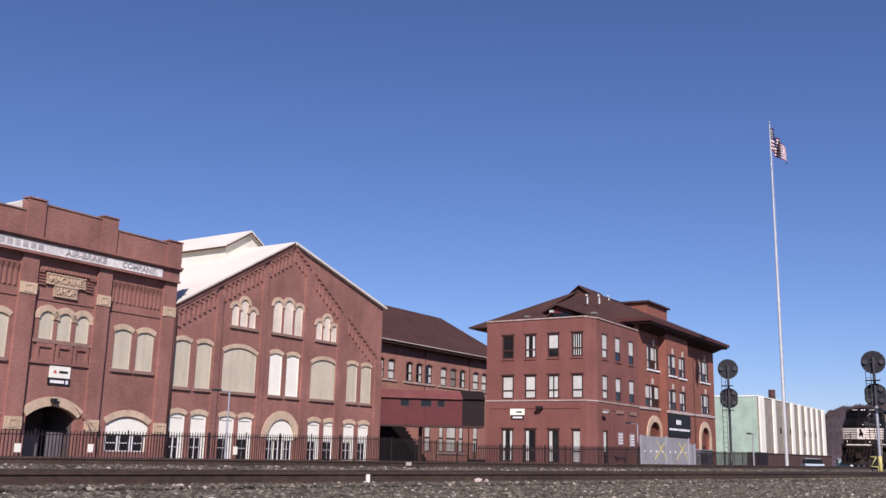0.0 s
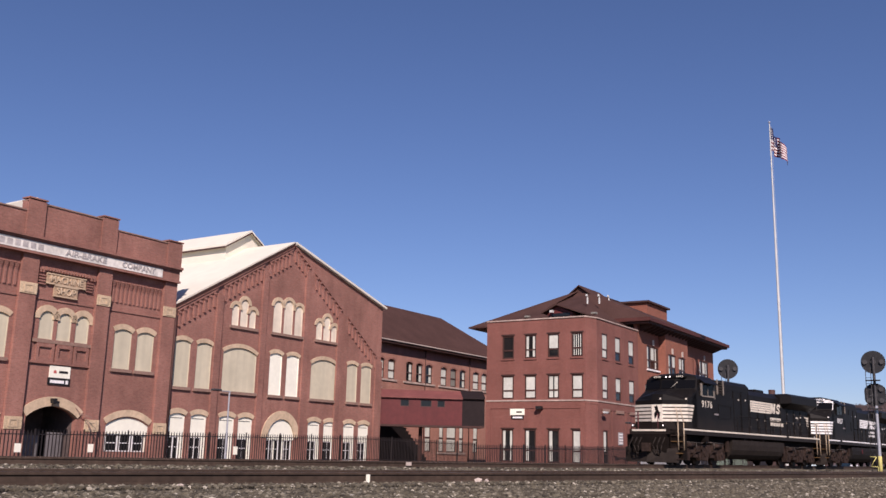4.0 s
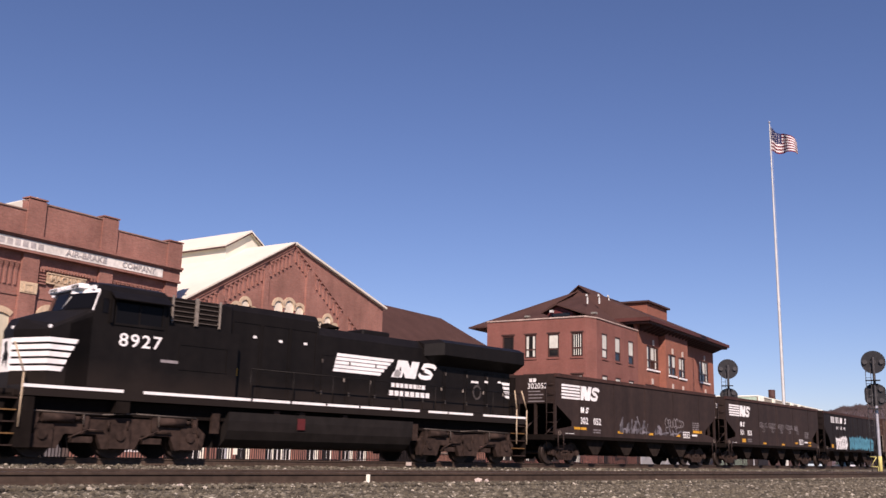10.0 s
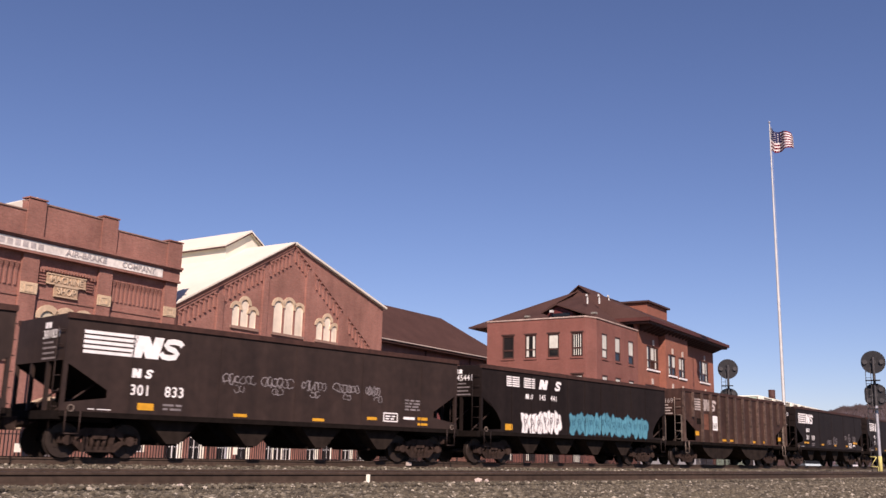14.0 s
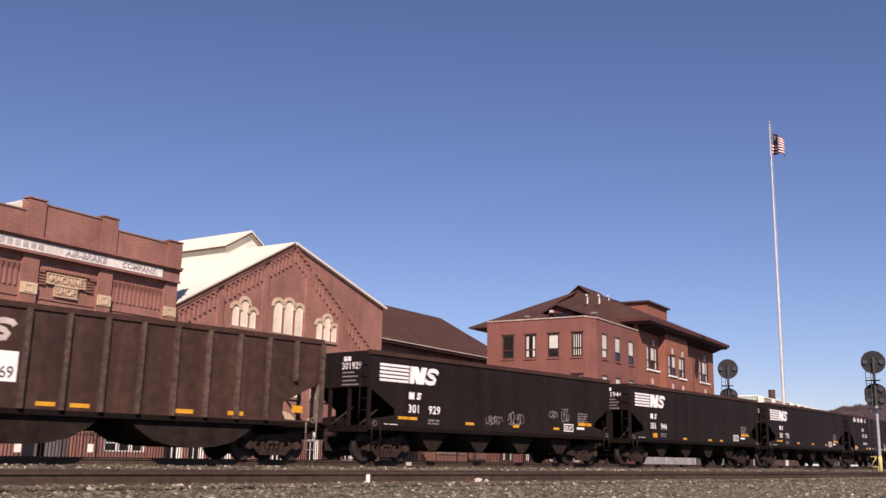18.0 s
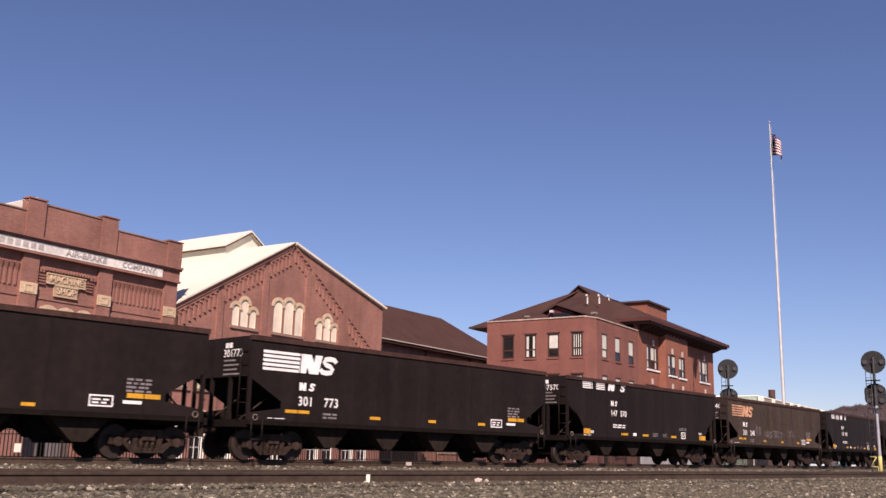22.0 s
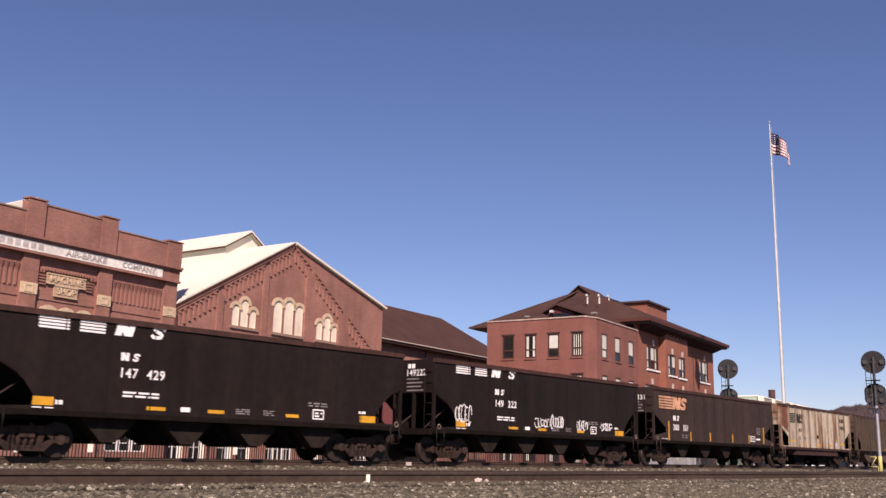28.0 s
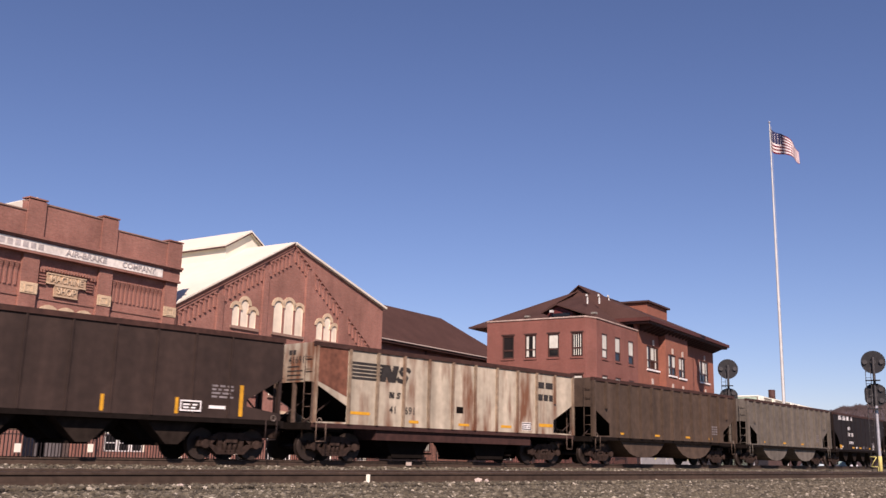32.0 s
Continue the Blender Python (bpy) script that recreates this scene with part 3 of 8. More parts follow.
    for k, (a, b) in enumerate(lower):
        w = plate("window", h, arched(a, b, 0.95, 2.34, 0.16), front, V + 0.06, V + 0.14, WHITE, "white panel over a sash window")
        plate("arch", w, arch_band(a, b, 2.34, 0.16, 0.34), front, V - 0.05, V + 0.12, CREAM, "cream brick arch")
        boxed("shade_slat", w, (a + 0.1, b - 0.2, V + 0.045, V + 0.059, 2.16, 2.2), BLACK)
        sash(h, a + 0.05, b - 0.38, -0.55, 0.93, V + 0.07, FRAME_W, 2, 0.55, t=0.045)
        plate("window_post", h, rect(b - 0.37, b, -0.6, 0.94), front, V + 0.04, V + 0.2, WHITE)
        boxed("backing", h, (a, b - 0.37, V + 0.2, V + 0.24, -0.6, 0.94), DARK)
    w = plate("window", h, arched(53.1, 56.12, 0.95, 1.1, 1.4, 16), front, V + 0.06, V + 0.14, WHITE, "white panel filling a large round arch")
    plate("arch", w, arch_band(53.1, 56.12, 1.1, 1.4, 0.62, 16), front, V - 0.07, V + 0.12, CREAM, "cream brick arch")
    for i in range(3):
        sash(h, 53.12 + i * 1.0, 53.12 + i * 1.0 + 0.78, -0.55, 0.93, V + 0.10, FRAME_W, 2, 0.55, t=0.045)
    plate("window_post", h, rect(53.1, 56.12, -0.6, 0.94), front, V + 0.19, V + 0.23, WHITE)
    return h


material_board = material("pale_cream_board", (0.72, 0.64, 0.50), 0.7, noise1=(3, 0.05), streak=0.06, bump=0.05)


# ---- the long link building behind, with its bridge
def link_building():
    h = tagged(empty("link_building", PLAN), "long brick building with brown hipped roof behind the works", "building")
    V = 60.0
    up = [(79.9, 81.05), (81.75, 83.0), (85.1, 86.35), (87.05, 88.3), (89.0, 90.3), (92.1, 93.4), (94.2, 95.5), (96.25, 97.55), (99.35, 100.75), (101.4, 102.7)]
    lo = [(89.1, 90.3), (92.05, 93.0), (93.65, 95.7), (96.4, 97.35), (99.6, 100.7)]
    holes = [arched(a, b, 7.84, 9.78, 0.22)[::-1] for a, b in up] + [arched(a, b, 0.3, 3.45, 0.24)[::-1] for a, b in lo]
    wall("wall_front", h, rect(67.1, 114, BASE, 11.9), holes, front, V, V + 0.4, BRICK_D)
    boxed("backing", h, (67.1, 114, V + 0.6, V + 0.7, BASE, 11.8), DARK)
    # what hangs behind each window: all, the far or the near part of it
    hung = ("all", "all", "far", "far", "far", "all", "dim", "far", "all", "all")
    for (a, b), style in zip(up, hung):
        w = plate("window", h, arched(a, b, 7.84, 9.78, 0.22), front, V + 0.12, V + 0.14, GLASS, "sash window with brown frame")
        plate("arch", w, arch_band(a, b, 9.78, 0.22, 0.22), front, V - 0.04, V + 0.08, BRICK)
        bm = bmesh.new()
        slab(bm, rect(a, b, 7.84, 9.8), [rect(a + 0.13, b - 0.13, 7.96, 8.72)[::-1], rect(a + 0.13, b - 0.13, 8.86, 9.72)[::-1]], front, V + 0.05, V + 0.10)
        part("frame", bm, FRAME, w)
        c = {"all": a + 0.13, "far": b - 0.55, "dim": a + 0.13}[style]
        plate("blind", w, rect(c, b - 0.13, 7.94, 9.72), front, V + 0.102, V + 0.118, BLIND if style != "dim" else PANEL_DULL)
    for a, b in ((79.6, 83.3), (84.6, 90.8), (91.6, 98.1), (98.9, 104)):
        boxed("sill", h, (a, b, V - 0.12, V, 7.62, 7.82), STONE_DULL)
    for a, b in lo:
        w = plate("window", h, arched(a, b, 0.3, 3.45, 0.24), front, V + 0.12, V + 0.14, BLIND, "lower window with white blinds")
        plate("arch", w, arch_band(a, b, 3.45, 0.24, 0.22), front, V - 0.04, V + 0.08, BRICK)
        bm = bmesh.new()
        slab(bm, rect(a, b, 0.3, 3.5), [rect(a + 0.12, b - 0.12, 0.42, 1.8)[::-1], rect(a + 0.12, b - 0.12, 1.95, 3.42)[::-1]], front, V + 0.05, V + 0.10)
        part("frame", bm, FRAME, w)
    boxed("sill", h, (91.7, 97.7, V - 0.12, V, 0.08, 0.28), STONE_DULL)
    # hipped roof, eave, gutter
    bm = bmesh.new()
    e = 11.90
    pts = [(66, 59.1, e), (108.5, 59.1, e), (108.5, 72, e), (66, 72, e), (66, 65.5, 17.0), (100.2, 65.5, 17.05)]
    vs = [bm.verts.new(p) for p in pts]
    for f in ((0, 1, 5, 4), (1, 2, 5), (2, 3, 4, 5), (3, 0, 4), (0, 3, 2, 1)):
        bm.faces.new([vs[i] for i in f])
    part("roof", bm, ROOF_BROWN, h, "brown shingled hipped roof")
    boxed("eave", h, (67.05, 108.4, 59.15, 59.98, 11.55, 11.88), SOFFIT)
    bm = bmesh.new()
    box(bm, 67.05, 108.6, 59.0, 59.12, 11.82, 11.92)
    part("gutter", bm, STONE, h, "thin pale gutter along the eave")
    for u in (88.75, 98.4):
        bm = bmesh.new()
        tube(bm, (u, V - 0.1, BASE), (u, V - 0.1, 11.5), 0.06)
        part("downpipe", bm, SOFFIT, h)
    return h


def covered_bridge():
    """Slanting walkway from the works hall to the back corner of the office; t runs along it, d across it."""
    h = tagged(empty("covered_bridge", PLAN), "dark red clad covered walkway bridge between two brick buildings", "bridge")
    A, B = Vector((67.2, 51.0)), Vector((73.8, 43.3))
    L = (B - A).length
    e = (B - A) / L
    n = Vector((-e.y, e.x))            # away from the street
    run = lambda t, z, d: (A.x + e.x * t + n.x * d, A.y + e.y * t + n.y * d, z)
    k = L * 0.80                       # where the dark end bay begins
    low = lambda t: 2.62 + 0.05 * t / L
    top = lambda t: 4.98 + 0.10 * t / L
    panes = [(2.55, 3.35), (4.35, 5.35), (5.85, 6.55)]
    wall("wall_front", h, [(0, low(0)), (k, low(k)), (k, top(k)), (0, top(0))], [rect(a, b, 4.22, 4.82)[::-1] for a, b in panes], run, 0.0, 0.15, RED_CLAD)
    # the end's darkness is painted in; a separate bay here is assumed
    plate("end_bay", h, [(k, low(k)), (L, low(L)), (L, top(L)), (k, top(k))], run, 0.02, 0.15, END_DARK, "near-black end bay of the walkway")
    plate("wall_back", h, [(0, low(0)), (L, low(L)), (L, top(L)), (0, top(0))], run, 2.35, 2.5, RED_CLAD)
    for a, b in panes:
        w = plate("window", h, rect(a, b, 4.22, 4.82), run, 0.08, 0.10, GLASS, "dark strip window in the cladding")
        bm = bmesh.new()
        slab(bm, rect(a, b, 4.22, 4.82), [rect(a + 0.06, b - 0.06, 4.28, 4.76)[::-1]], run, 0.02, 0.07)
        part("frame", bm, FRAME, w)
    across = lambda a, b, d: run(d, b, a)
    bm = bmesh.new()
    prism(bm, [(-0.22, 4.95), (2.72, 4.95), (2.72, 5.05), (1.25, 5.75), (-0.22, 5.08)], across, k, 0.0)
    part("roof", bm, material("dull_red_roof", (0.17, 0.058, 0.050), 0.7, noise1=(3, 0.1)), h, "dull red sheet roof")
    bm = bmesh.new()
    prism(bm, [(-0.22, 5.02), (2.72, 5.02), (2.72, 5.12), (1.25, 5.82), (-0.22, 5.15)], across, L, k)
    part("end_roof", bm, END_DARK, h)
    plate("floor", h, [(0, 2.45), (L, 2.5), (L, 2.66), (0, 2.61)], run, 0.0, 2.5, SOFFIT)
    for t in (0.25, L * 0.45):
        x, y, z = run(t, 0, 1.0)
        boxed("support_post", h, (x, x + 0.25, y, y + 0.25, BASE, 2.48), SOFFIT)
    bm = bmesh.new()
    bars(bm, [run(0.2, 5.1, -0.1), run(0.9, 5.9, 1.0)], 0.05)
    part("roof_pipe", bm, GALV, h)
    return h


def enclosed_stair():
    """Near-black stepped form, added to fill the slanting dark area under the bridge."""
    h = tagged(empty("enclosed_stair", PLAN), "near-black stepped slant added beneath the covered bridge", "stair")
    # near black so that the sunlit side still reads as the dark area
    clad = material("near-black_stair_cladding", (0.008, 0.005, 0.005), 0.8, noise1=(3, 0.2))
    n = 14
    top, low = [], []
    for i in range(n):
        a, b = 75.0 + 5.6 * i / n, 75.0 + 5.6 * (i + 1) / n
        z = 2.8 - 4.3 * i / n
        top += [(a, z), (b, z)]
    for i in range(n):
        a, b = 70.2 + 4.0 * i / n, 70.2 + 4.0 * (i + 1) / n
        z = 1.6 - 3.1 * i / n
        low += [(a, z), (b, z)]
    loop = [(70.2, 2.75)] + low + [(74.25, -1.5)] + top[::-1]
    bm = bmesh.new()
    slab(bm, loop, [], front, 53.2, 53.3)
    part("side_wall", bm, clad, h)
    bm = bmesh.new()
    slab(bm, loop, [], front, 55.0, 55.1)
    part("side_wall", bm, clad, h)
    for i in range(n):
        a, z = 70.2 + 4.0 * i / n, 1.6 - 3.1 * i / n
        boxed("step", h, (a, a + 0.30, 53.3, 55.0, z, z + 0.05), clad)
        a, z = 75.0 + 5.6 * i / n, 2.8 - 4.3 * i / n
        boxed("roof_board", h, (a, a + 5.6 / n, 53.15, 55.15, z, z + 0.04), clad)
    return h


# ---- the office building
def office_building():
    h = tagged(empty("office_building", PLAN), "three-storey brick office building with brown hipped roof and deep eaves", "building")
    V, U = 33.0, 73.9
    Z3, Z2, Z1 = (8.60, 10.67), (5.05, 7.10), (-0.35, 2.45)
    VC, UC = 33.5, 75.15      # where the cut corner meets the two walls
    lf = [(33.74, 34.80), (35.98, 37.07), (38.2, 39.32), (40.42, 41.6)]
    holes = [rect(a, b, *z)[::-1] for a, b in lf for z in (Z3, Z2, Z1)]
    wall("annex_wall_left", h, rect(VC, 43.2, BASE, 12.0), holes, side, U, U + 0.4, BRICK_B)
    fr = [(76.3, 77.5), (79.2, 80.45), (82.35, 83.65)]
    holes = [rect(a, b, z0, z1)[::-1] for a, b in fr for z0, z1 in ((8.65, 10.84), (5.12, 7.2))] + [rect(76.35, 77.4, -0.35, 2.48)[::-1]]
    wall("annex_wall_front", h, rect(UC, 84.7, BASE, 12.0), holes, front, V, V + 0.4, BRICK_B)
    plate("corner_wall", h, [(U, VC), (UC, V), (UC, V + 0.4), (U + 0.4, VC)], lambda a, b, d: (a, b, d), 12.0, BASE, BRICK_B)
    boxed("annex_wall_back", h, (U + 0.4, 84.7, 42.8, 43.2, BASE, 12.0), BRICK_B)
    boxed("annex_roof", h, (U + 0.4, 84.7, V + 0.4, 42.8, 11.3, 11.5), ROOF_BROWN)
    boxed("dark_backing", h, (U + 0.9, U + 1.0, V + 0.9, 42.7, BASE, 11.2), DARK)
    boxed("dark_backing", h, (U + 1.0, 84.6, V + 0.9, V + 1.0, BASE, 11.2), DARK)
    # coping and string course
    for nm, z0, z1, d, mt in (("coping", 11.98, 12.09, 0.08, STONE_DULL), ("string_course", 4.84, 4.96, 0.10, STONE_DULL), ("string_course", 4.62, 4.80, 0.05, BRICK_B)):
        boxed(nm, h, (U - d, U, VC, 43.2, z0, z1), mt)
        plate(nm, h, [(U - d, VC), (UC, V - d), (UC, V), (U, VC)], lambda a, b, e: (a, b, e), z1, z0, mt)
        boxed(nm, h, (UC, 84.7, V - d, V, z0, z1), mt)
    # what hangs behind each window, storey by storey from the top, corner window first
    hung = (("slats", "half", "both", "none"), ("full", "gap", "full", "full"), ("full", "left", "left", "both"))
    for k, z in enumerate((Z3, Z2, Z1)):
        for i, (a, b) in enumerate(lf):
            z0, z1 = z
            g = sash(h, a, b, *z, U + 0.05, FRAME, 1, 0.36, side, t=0.13)
            g["label"] = "sash window with brown frame"
            style = hung[k][i]
            if style == "full":
                plate("blind", g, rect(a + 0.1, b - 0.1, z0 + 0.1, z1 - 0.1), side, U + 0.08, U + 0.095, BLIND, "pale drawn blind")
            elif style == "half":
                plate("blind", g, rect(a + 0.1, b - 0.1, z0 + 0.72, z1 - 0.1), side, U + 0.08, U + 0.095, BLIND, "half-drawn pale blind")
            elif style == "slats":
                for n in range(4):
                    c = a + 0.2 + n * 0.2
                    plate("curtain", g, rect(c, c + 0.07, z0 + 0.15, z1 - 0.1), side, U + 0.08, U + 0.095, BLIND)
            elif style != "none":
                w = {"both": 0.26, "gap": 0.38, "left": 0.3}[style]
                plate("curtain", g, rect(b - 0.1 - w, b - 0.1, z0 + 0.1, z1 - 0.1), side, U + 0.08, U + 0.095, BLIND)
                if style != "left":
                    plate("curtain", g, rect(a + 0.1, a + 0.1 + w, z0 + 0.1, z1 - 0.1), side, U + 0.08, U + 0.095, BLIND)
            boxed("sill", g, (U - 0.08, U, a - 0.06, b + 0.06, z0 - 0.14, z0), BRICK_B)
            boxed("lintel", g, (U - 0.03, U, a - 0.1, b + 0.1, z1, z1 + 0.12), FRAME)
    for a, b in fr:
        for z0, z1 in ((8.65, 10.84), (5.12, 7.2)):
            g = sash(h, a, b, z0, z1, V + 0.03, FRAME, 1, 0.36, front, t=0.13)
            g["label"] = "sash window with brown frame"
            plate("blind", g, rect(a + 0.13, b - 0.13, z0 + (0.85 if z0 > 8 else 0.85), z1 - 0.13), front, V + 0.055, V + 0.075, BLIND)
            if b < 78:
                plate("blind", g, rect(a + 0.2, b - 0.2, z0 + 0.13, z0 + 0.7), front, V + 0.055, V + 0.075, BLIND)
            boxed("sill", g, (a - 0.06, b + 0.06, V - 0.08, V, z0 - 0.14, z0), BRICK_B)
    g = sash(h, 76.35, 77.4, -0.35, 2.48, V + 0.03, FRAME, 1, 0.3, front, t=0.12)
    plate("blind", g, rect(76.55, 77.05, 0.7, 2.35), front, V + 0.055, V + 0.075, BLIND)
    g["label"] = "tall ground-floor window"
    # shallow recessed bays of the ground floor, and brick labels over its front openings
    bm = bmesh.new()
    slab(bm, rect(VC + 0.02, 43.2, BASE, 4.62), [rect(VC + 0.5, 37.6, BASE + 0.01, 4.22)[::-1], rect(38.05, 42.7, BASE + 0.01, 4.22)[::-1]], side, U - 0.05, U - 0.002)
    part("brick_panel", bm, BRICK_B, h)
    bm = bmesh.new()
    slab(bm, rect(UC + 0.02, 84.7, BASE, 4.62), [rect(75.9, 78.2, BASE + 0.01, 4.2)[::-1], rect(78.6, 81.4, BASE + 0.01, 4.2)[::-1], rect(81.8, 84.4, BASE + 0.01, 4.2)[::-1]], front, V - 0.05, V - 0.002)
    part("brick_panel", bm, BRICK_B, h)
    for a, b in ((76.2, 77.7), (79.1, 80.9), (82.3, 83.9)):
        boxed("brick_label", h, (a, b, V - 0.09, V, 4.02, 4.3), SILL)
    s = boxed("wall_sign", h, (U - 0.06, U, 39.3, 40.72, 3.66, 4.2), WHITE, "white sign board over a black one")
    boxed("sign_lower", s, (U - 0.06, U, 39.38, 40.6, 3.3, 3.62), BLACK)
    plate("sign_bar", s, rect(39.55, 40.1, 3.86, 3.98), side, U - 0.075, U - 0.06, BLACK)
    plate("sign_bar", s, rect(39.5, 40.45, 3.38, 3.52), side, U - 0.075, U - 0.06, LETTER)
    bm = bmesh.new()
    box(bm, U - 0.5, U, 37.5, 38.0, 4.15, 4.4)
    part("wall_lamp", bm, BLACK, h)
    bm = bmesh.new()
    box(bm, 75.6, 76.3, V - 0.5, V - 0.3, 3.9, 4.05)
    tube(bm, (75.95, V, 3.7), (75.95, V - 0.4, 3.95), 0.03)
    part("wall_camera", bm, POLE_WHITE, h, "white wall-mounted camera housing")
    for a, b, z0, z1 in ((79.6, 80.6, 1.3, 2.4), (82.3, 83.3, 1.2, 2.35)):
        bm = bmesh.new()
        box(bm, a, b, V - 0.06, V, z0, z1)
        bd = part("notice_board", bm, material("notice_grey", (0.35, 0.33, 0.33), 0.6, noise1=(5, 0.2)), h)
        for i in range(4):
            plate("notice_bar", bd, rect(a + 0.1, b - 0.1, z0 + 0.12 + i * 0.25, z0 + 0.24 + i * 0.25), front, V - 0.07, V - 0.06, LETTER)
    # main block front
    W = V - 0.70              # face of the middle bay
    wins = [(87.05, 90.3, 8.66, 10.93, 3), (91.1, 93.3, 8.35, 10.42, 2), (94.15, 96.25, 8.3, 10.4, 2), (103.0, 106.25, 8.58, 10.93, 3),
            (86.45, 90.2, 5.0, 7.15, 3), (91.0, 93.2, 4.9, 6.9, 2), (94.15, 96.2, 4.9, 6.88, 2), (103.2, 106.2, 5.05, 7.23, 3)]
    arcs = [(86.95, 90.2), (102.55, 105.6)]
    holes = [rect(a, b, z0, z1)[::-1] for a, b, z0, z1, n in wins if not 90.5 < a < 100] + [arched(a, b, BASE + 0.03, 2.3, 1.35, 14)[::-1] for a, b in arcs]
    wall("wall_front", h, rect(84.7, 108.0, BASE, 13.0), holes, front, V, V + 0.4, BRICK_C)
    holes = [rect(a, b, z0, z1)[::-1] for a, b, z0, z1, n in wins if 90.5 < a < 100]
    wall("bay_front", h, rect(90.35, 97.0, BASE, 12.9), holes, front, W, V - 0.004, BRICK_C)
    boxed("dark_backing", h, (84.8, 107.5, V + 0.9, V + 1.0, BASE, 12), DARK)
    wall("wall_end", h, rect(V + 0.4, 47, BASE, 13.0), [], side, 107.6, 108.0, BRICK_C)
    wall("wall_end", h, rect(43.2, 47, BASE, 12.6), [], side, 82.0, 82.4, BRICK_B)
    boxed("wall_back", h, (82.4, 107.6, 46.6, 47, BASE, 12.6), BRICK_B)
    boxed("string_course", h, (84.7, 90.35, V - 0.1, V, 4.76, 4.96), STONE)
    boxed("string_course", h, (97.0, 108.06, V - 0.1, V, 4.76, 4.96), STONE)
    boxed("string_course", h, (90.27, 97.1, W - 0.11, W, 4.62, 4.82), STONE)
    for a, b, z0, z1, n in wins:
        vv = W if 90.5 < a < 100 else V
        g = sash(h, a, b, z0, z1, vv + 0.06, FRAME, n, 0.38, front, t=0.15)
        g["label"] = "brown-framed sash windows in a group"
        boxed("sill", g, (a - 0.1, b + 0.1, vv - 0.12, vv, z0 - 0.16, z0), STONE if z0 < 6 else LETTER)
        boxed("keystone", g, ((a + b) / 2 - 0.16, (a + b) / 2 + 0.16, vv - 0.1, vv, z1 + 0.08, z1 + 0.62), STONE)
        w = (b - a) / n
        for i in range(n):
            if (i + int(a)) % 2 == 0:
                plate("blind", g, rect(a + i * w + 0.12, a + (i + 1) * w - 0.12, z0 + (z1 - z0) * 0.42, z1 - 0.1), front, vv + 0.085, vv + 0.105, BLIND)
            else:
                plate("curtain", g, rect(a + i * w + 0.1, a + i * w + w * 0.45, z0 + 0.1, z1 - 0.1), front, vv + 0.085, vv + 0.105, BLIND)
    for a, b in arcs:
        d = plate("doorway", h, arched(a, b, BASE, 2.3, 1.35, 14), front, V + 0.3, V + 0.38, material("door_brown", (0.16, 0.06, 0.04), 0.6), "recessed arched doorway")
        bm = bmesh.new()
        slab(bm, arched(a - 0.5, b + 0.5, BASE, 2.3, 1.95, 16), [arched(a, b, BASE + 0.001, 2.3, 1.35, 16)[::-1]], front, V - 0.14, V - 0.001)
        part("arch", bm, CREAM, d, "cream stone arch")
        boxed("door_leaf", d, ((a + b) / 2 - 0.6, (a + b) / 2 + 0.6, V + 0.2, V + 0.28, BASE, 1.6), DARK)
    sg = boxed("entrance_sign", h, (90.4, 97.0, W - 0.1, W - 0.002, 2.36, 4.5), BLACK, "black entrance sign board with white lettering bars")
    plate("sign_bar", sg, rect(92.6, 94.0, 3.55, 4.0), front, W - 0.12, W - 0.1, LETTER)
    for a, b in ((90.6, 91.6), (91.75, 92.8), (92.95, 93.3), (93.45, 95.0), (95.15, 96.6)):
        plate("sign_bar", sg, rect(a, b, 2.95, 3.15), front, W - 0.12, W - 0.1, LETTER)
    # big hipped roof with deep eaves
    e0 = 13.2
    bm = bmesh.new()
    eave = [(84.0, 31.5), (109.3, 31.5), (109.3, 48.8), (79.9, 48.8), (79.9, 43.4), (84.0, 43.4)]
    base = [bm.verts.new((a, b, e0 - (0.62 if a < 82 else 0))) for a, b in eave]
    top = [bm.verts.new(p) for p in ((87.6, 40.1, 16.95), (99.5, 40.1, 17.1))]
    for f in ((base[0], base[1], top[1], top[0]), (base[1], base[2], top[1]), (base[2], base[3], top[0], top[1]), (base[3], base[4], top[0]), (base[4], base[5], top[0]), (base[5], base[0], top[0])):
        bm.faces.new(f)
    bm.faces.new(base[::-1])
    roof = part("roof", bm, ROOF_BROWN, h, "brown shingled hipped roof with deep eaves")
    bm = bmesh.new()
    prism(bm, [(83.95, 31.45), (109.35, 31.45), (109.35, 48.85), (84.0, 48.85)], lambda a, b, d: (a, b, d), 13.19, 12.86)
    part("fascia", bm, FASCIA, roof, "reddish brown eave board")
    bm = bmesh.new()
    prism(bm, [(84.15, 31.65), (109.15, 31.65), (109.15, 48.65), (84.2, 48.65)], lambda a, b, d: (a, b, d), 12.855, 12.66)
    part("eave", bm, SOFFIT, roof, "dark brown boxed eave")
    bm = bmesh.new()
    bars(bm, [(87.5, 40.1, 16.97), (99.6, 40.1, 17.12)], 0.10, 6)
    part("ridge_cap", bm, SOFFIT, roof)
    bracket = None
    for i in range(23):
        if bracket is None:
            bm = bmesh.new()
            prism(bm, [(31.75, 12.655), (31.75, 12.5), (32.75, 12.1), (33.0, 12.1), (33.0, 12.655)], lambda a, b, d: (d, a, b), 0.16, 0.0)
            bracket = part("eave_bracket", bm, SOFFIT, roof)
            bracket.location = (85.3, 0, 0)
        else:
            twin(bracket, roof, pose(85.3 + i, 0, 0))
    bm = bmesh.new()
    prism(bm, [(79.85, 43.35), (84.0, 43.35), (84.0, 48.85), (79.85, 48.85)], lambda a, b, d: (a, b, d), 12.57, 12.42)
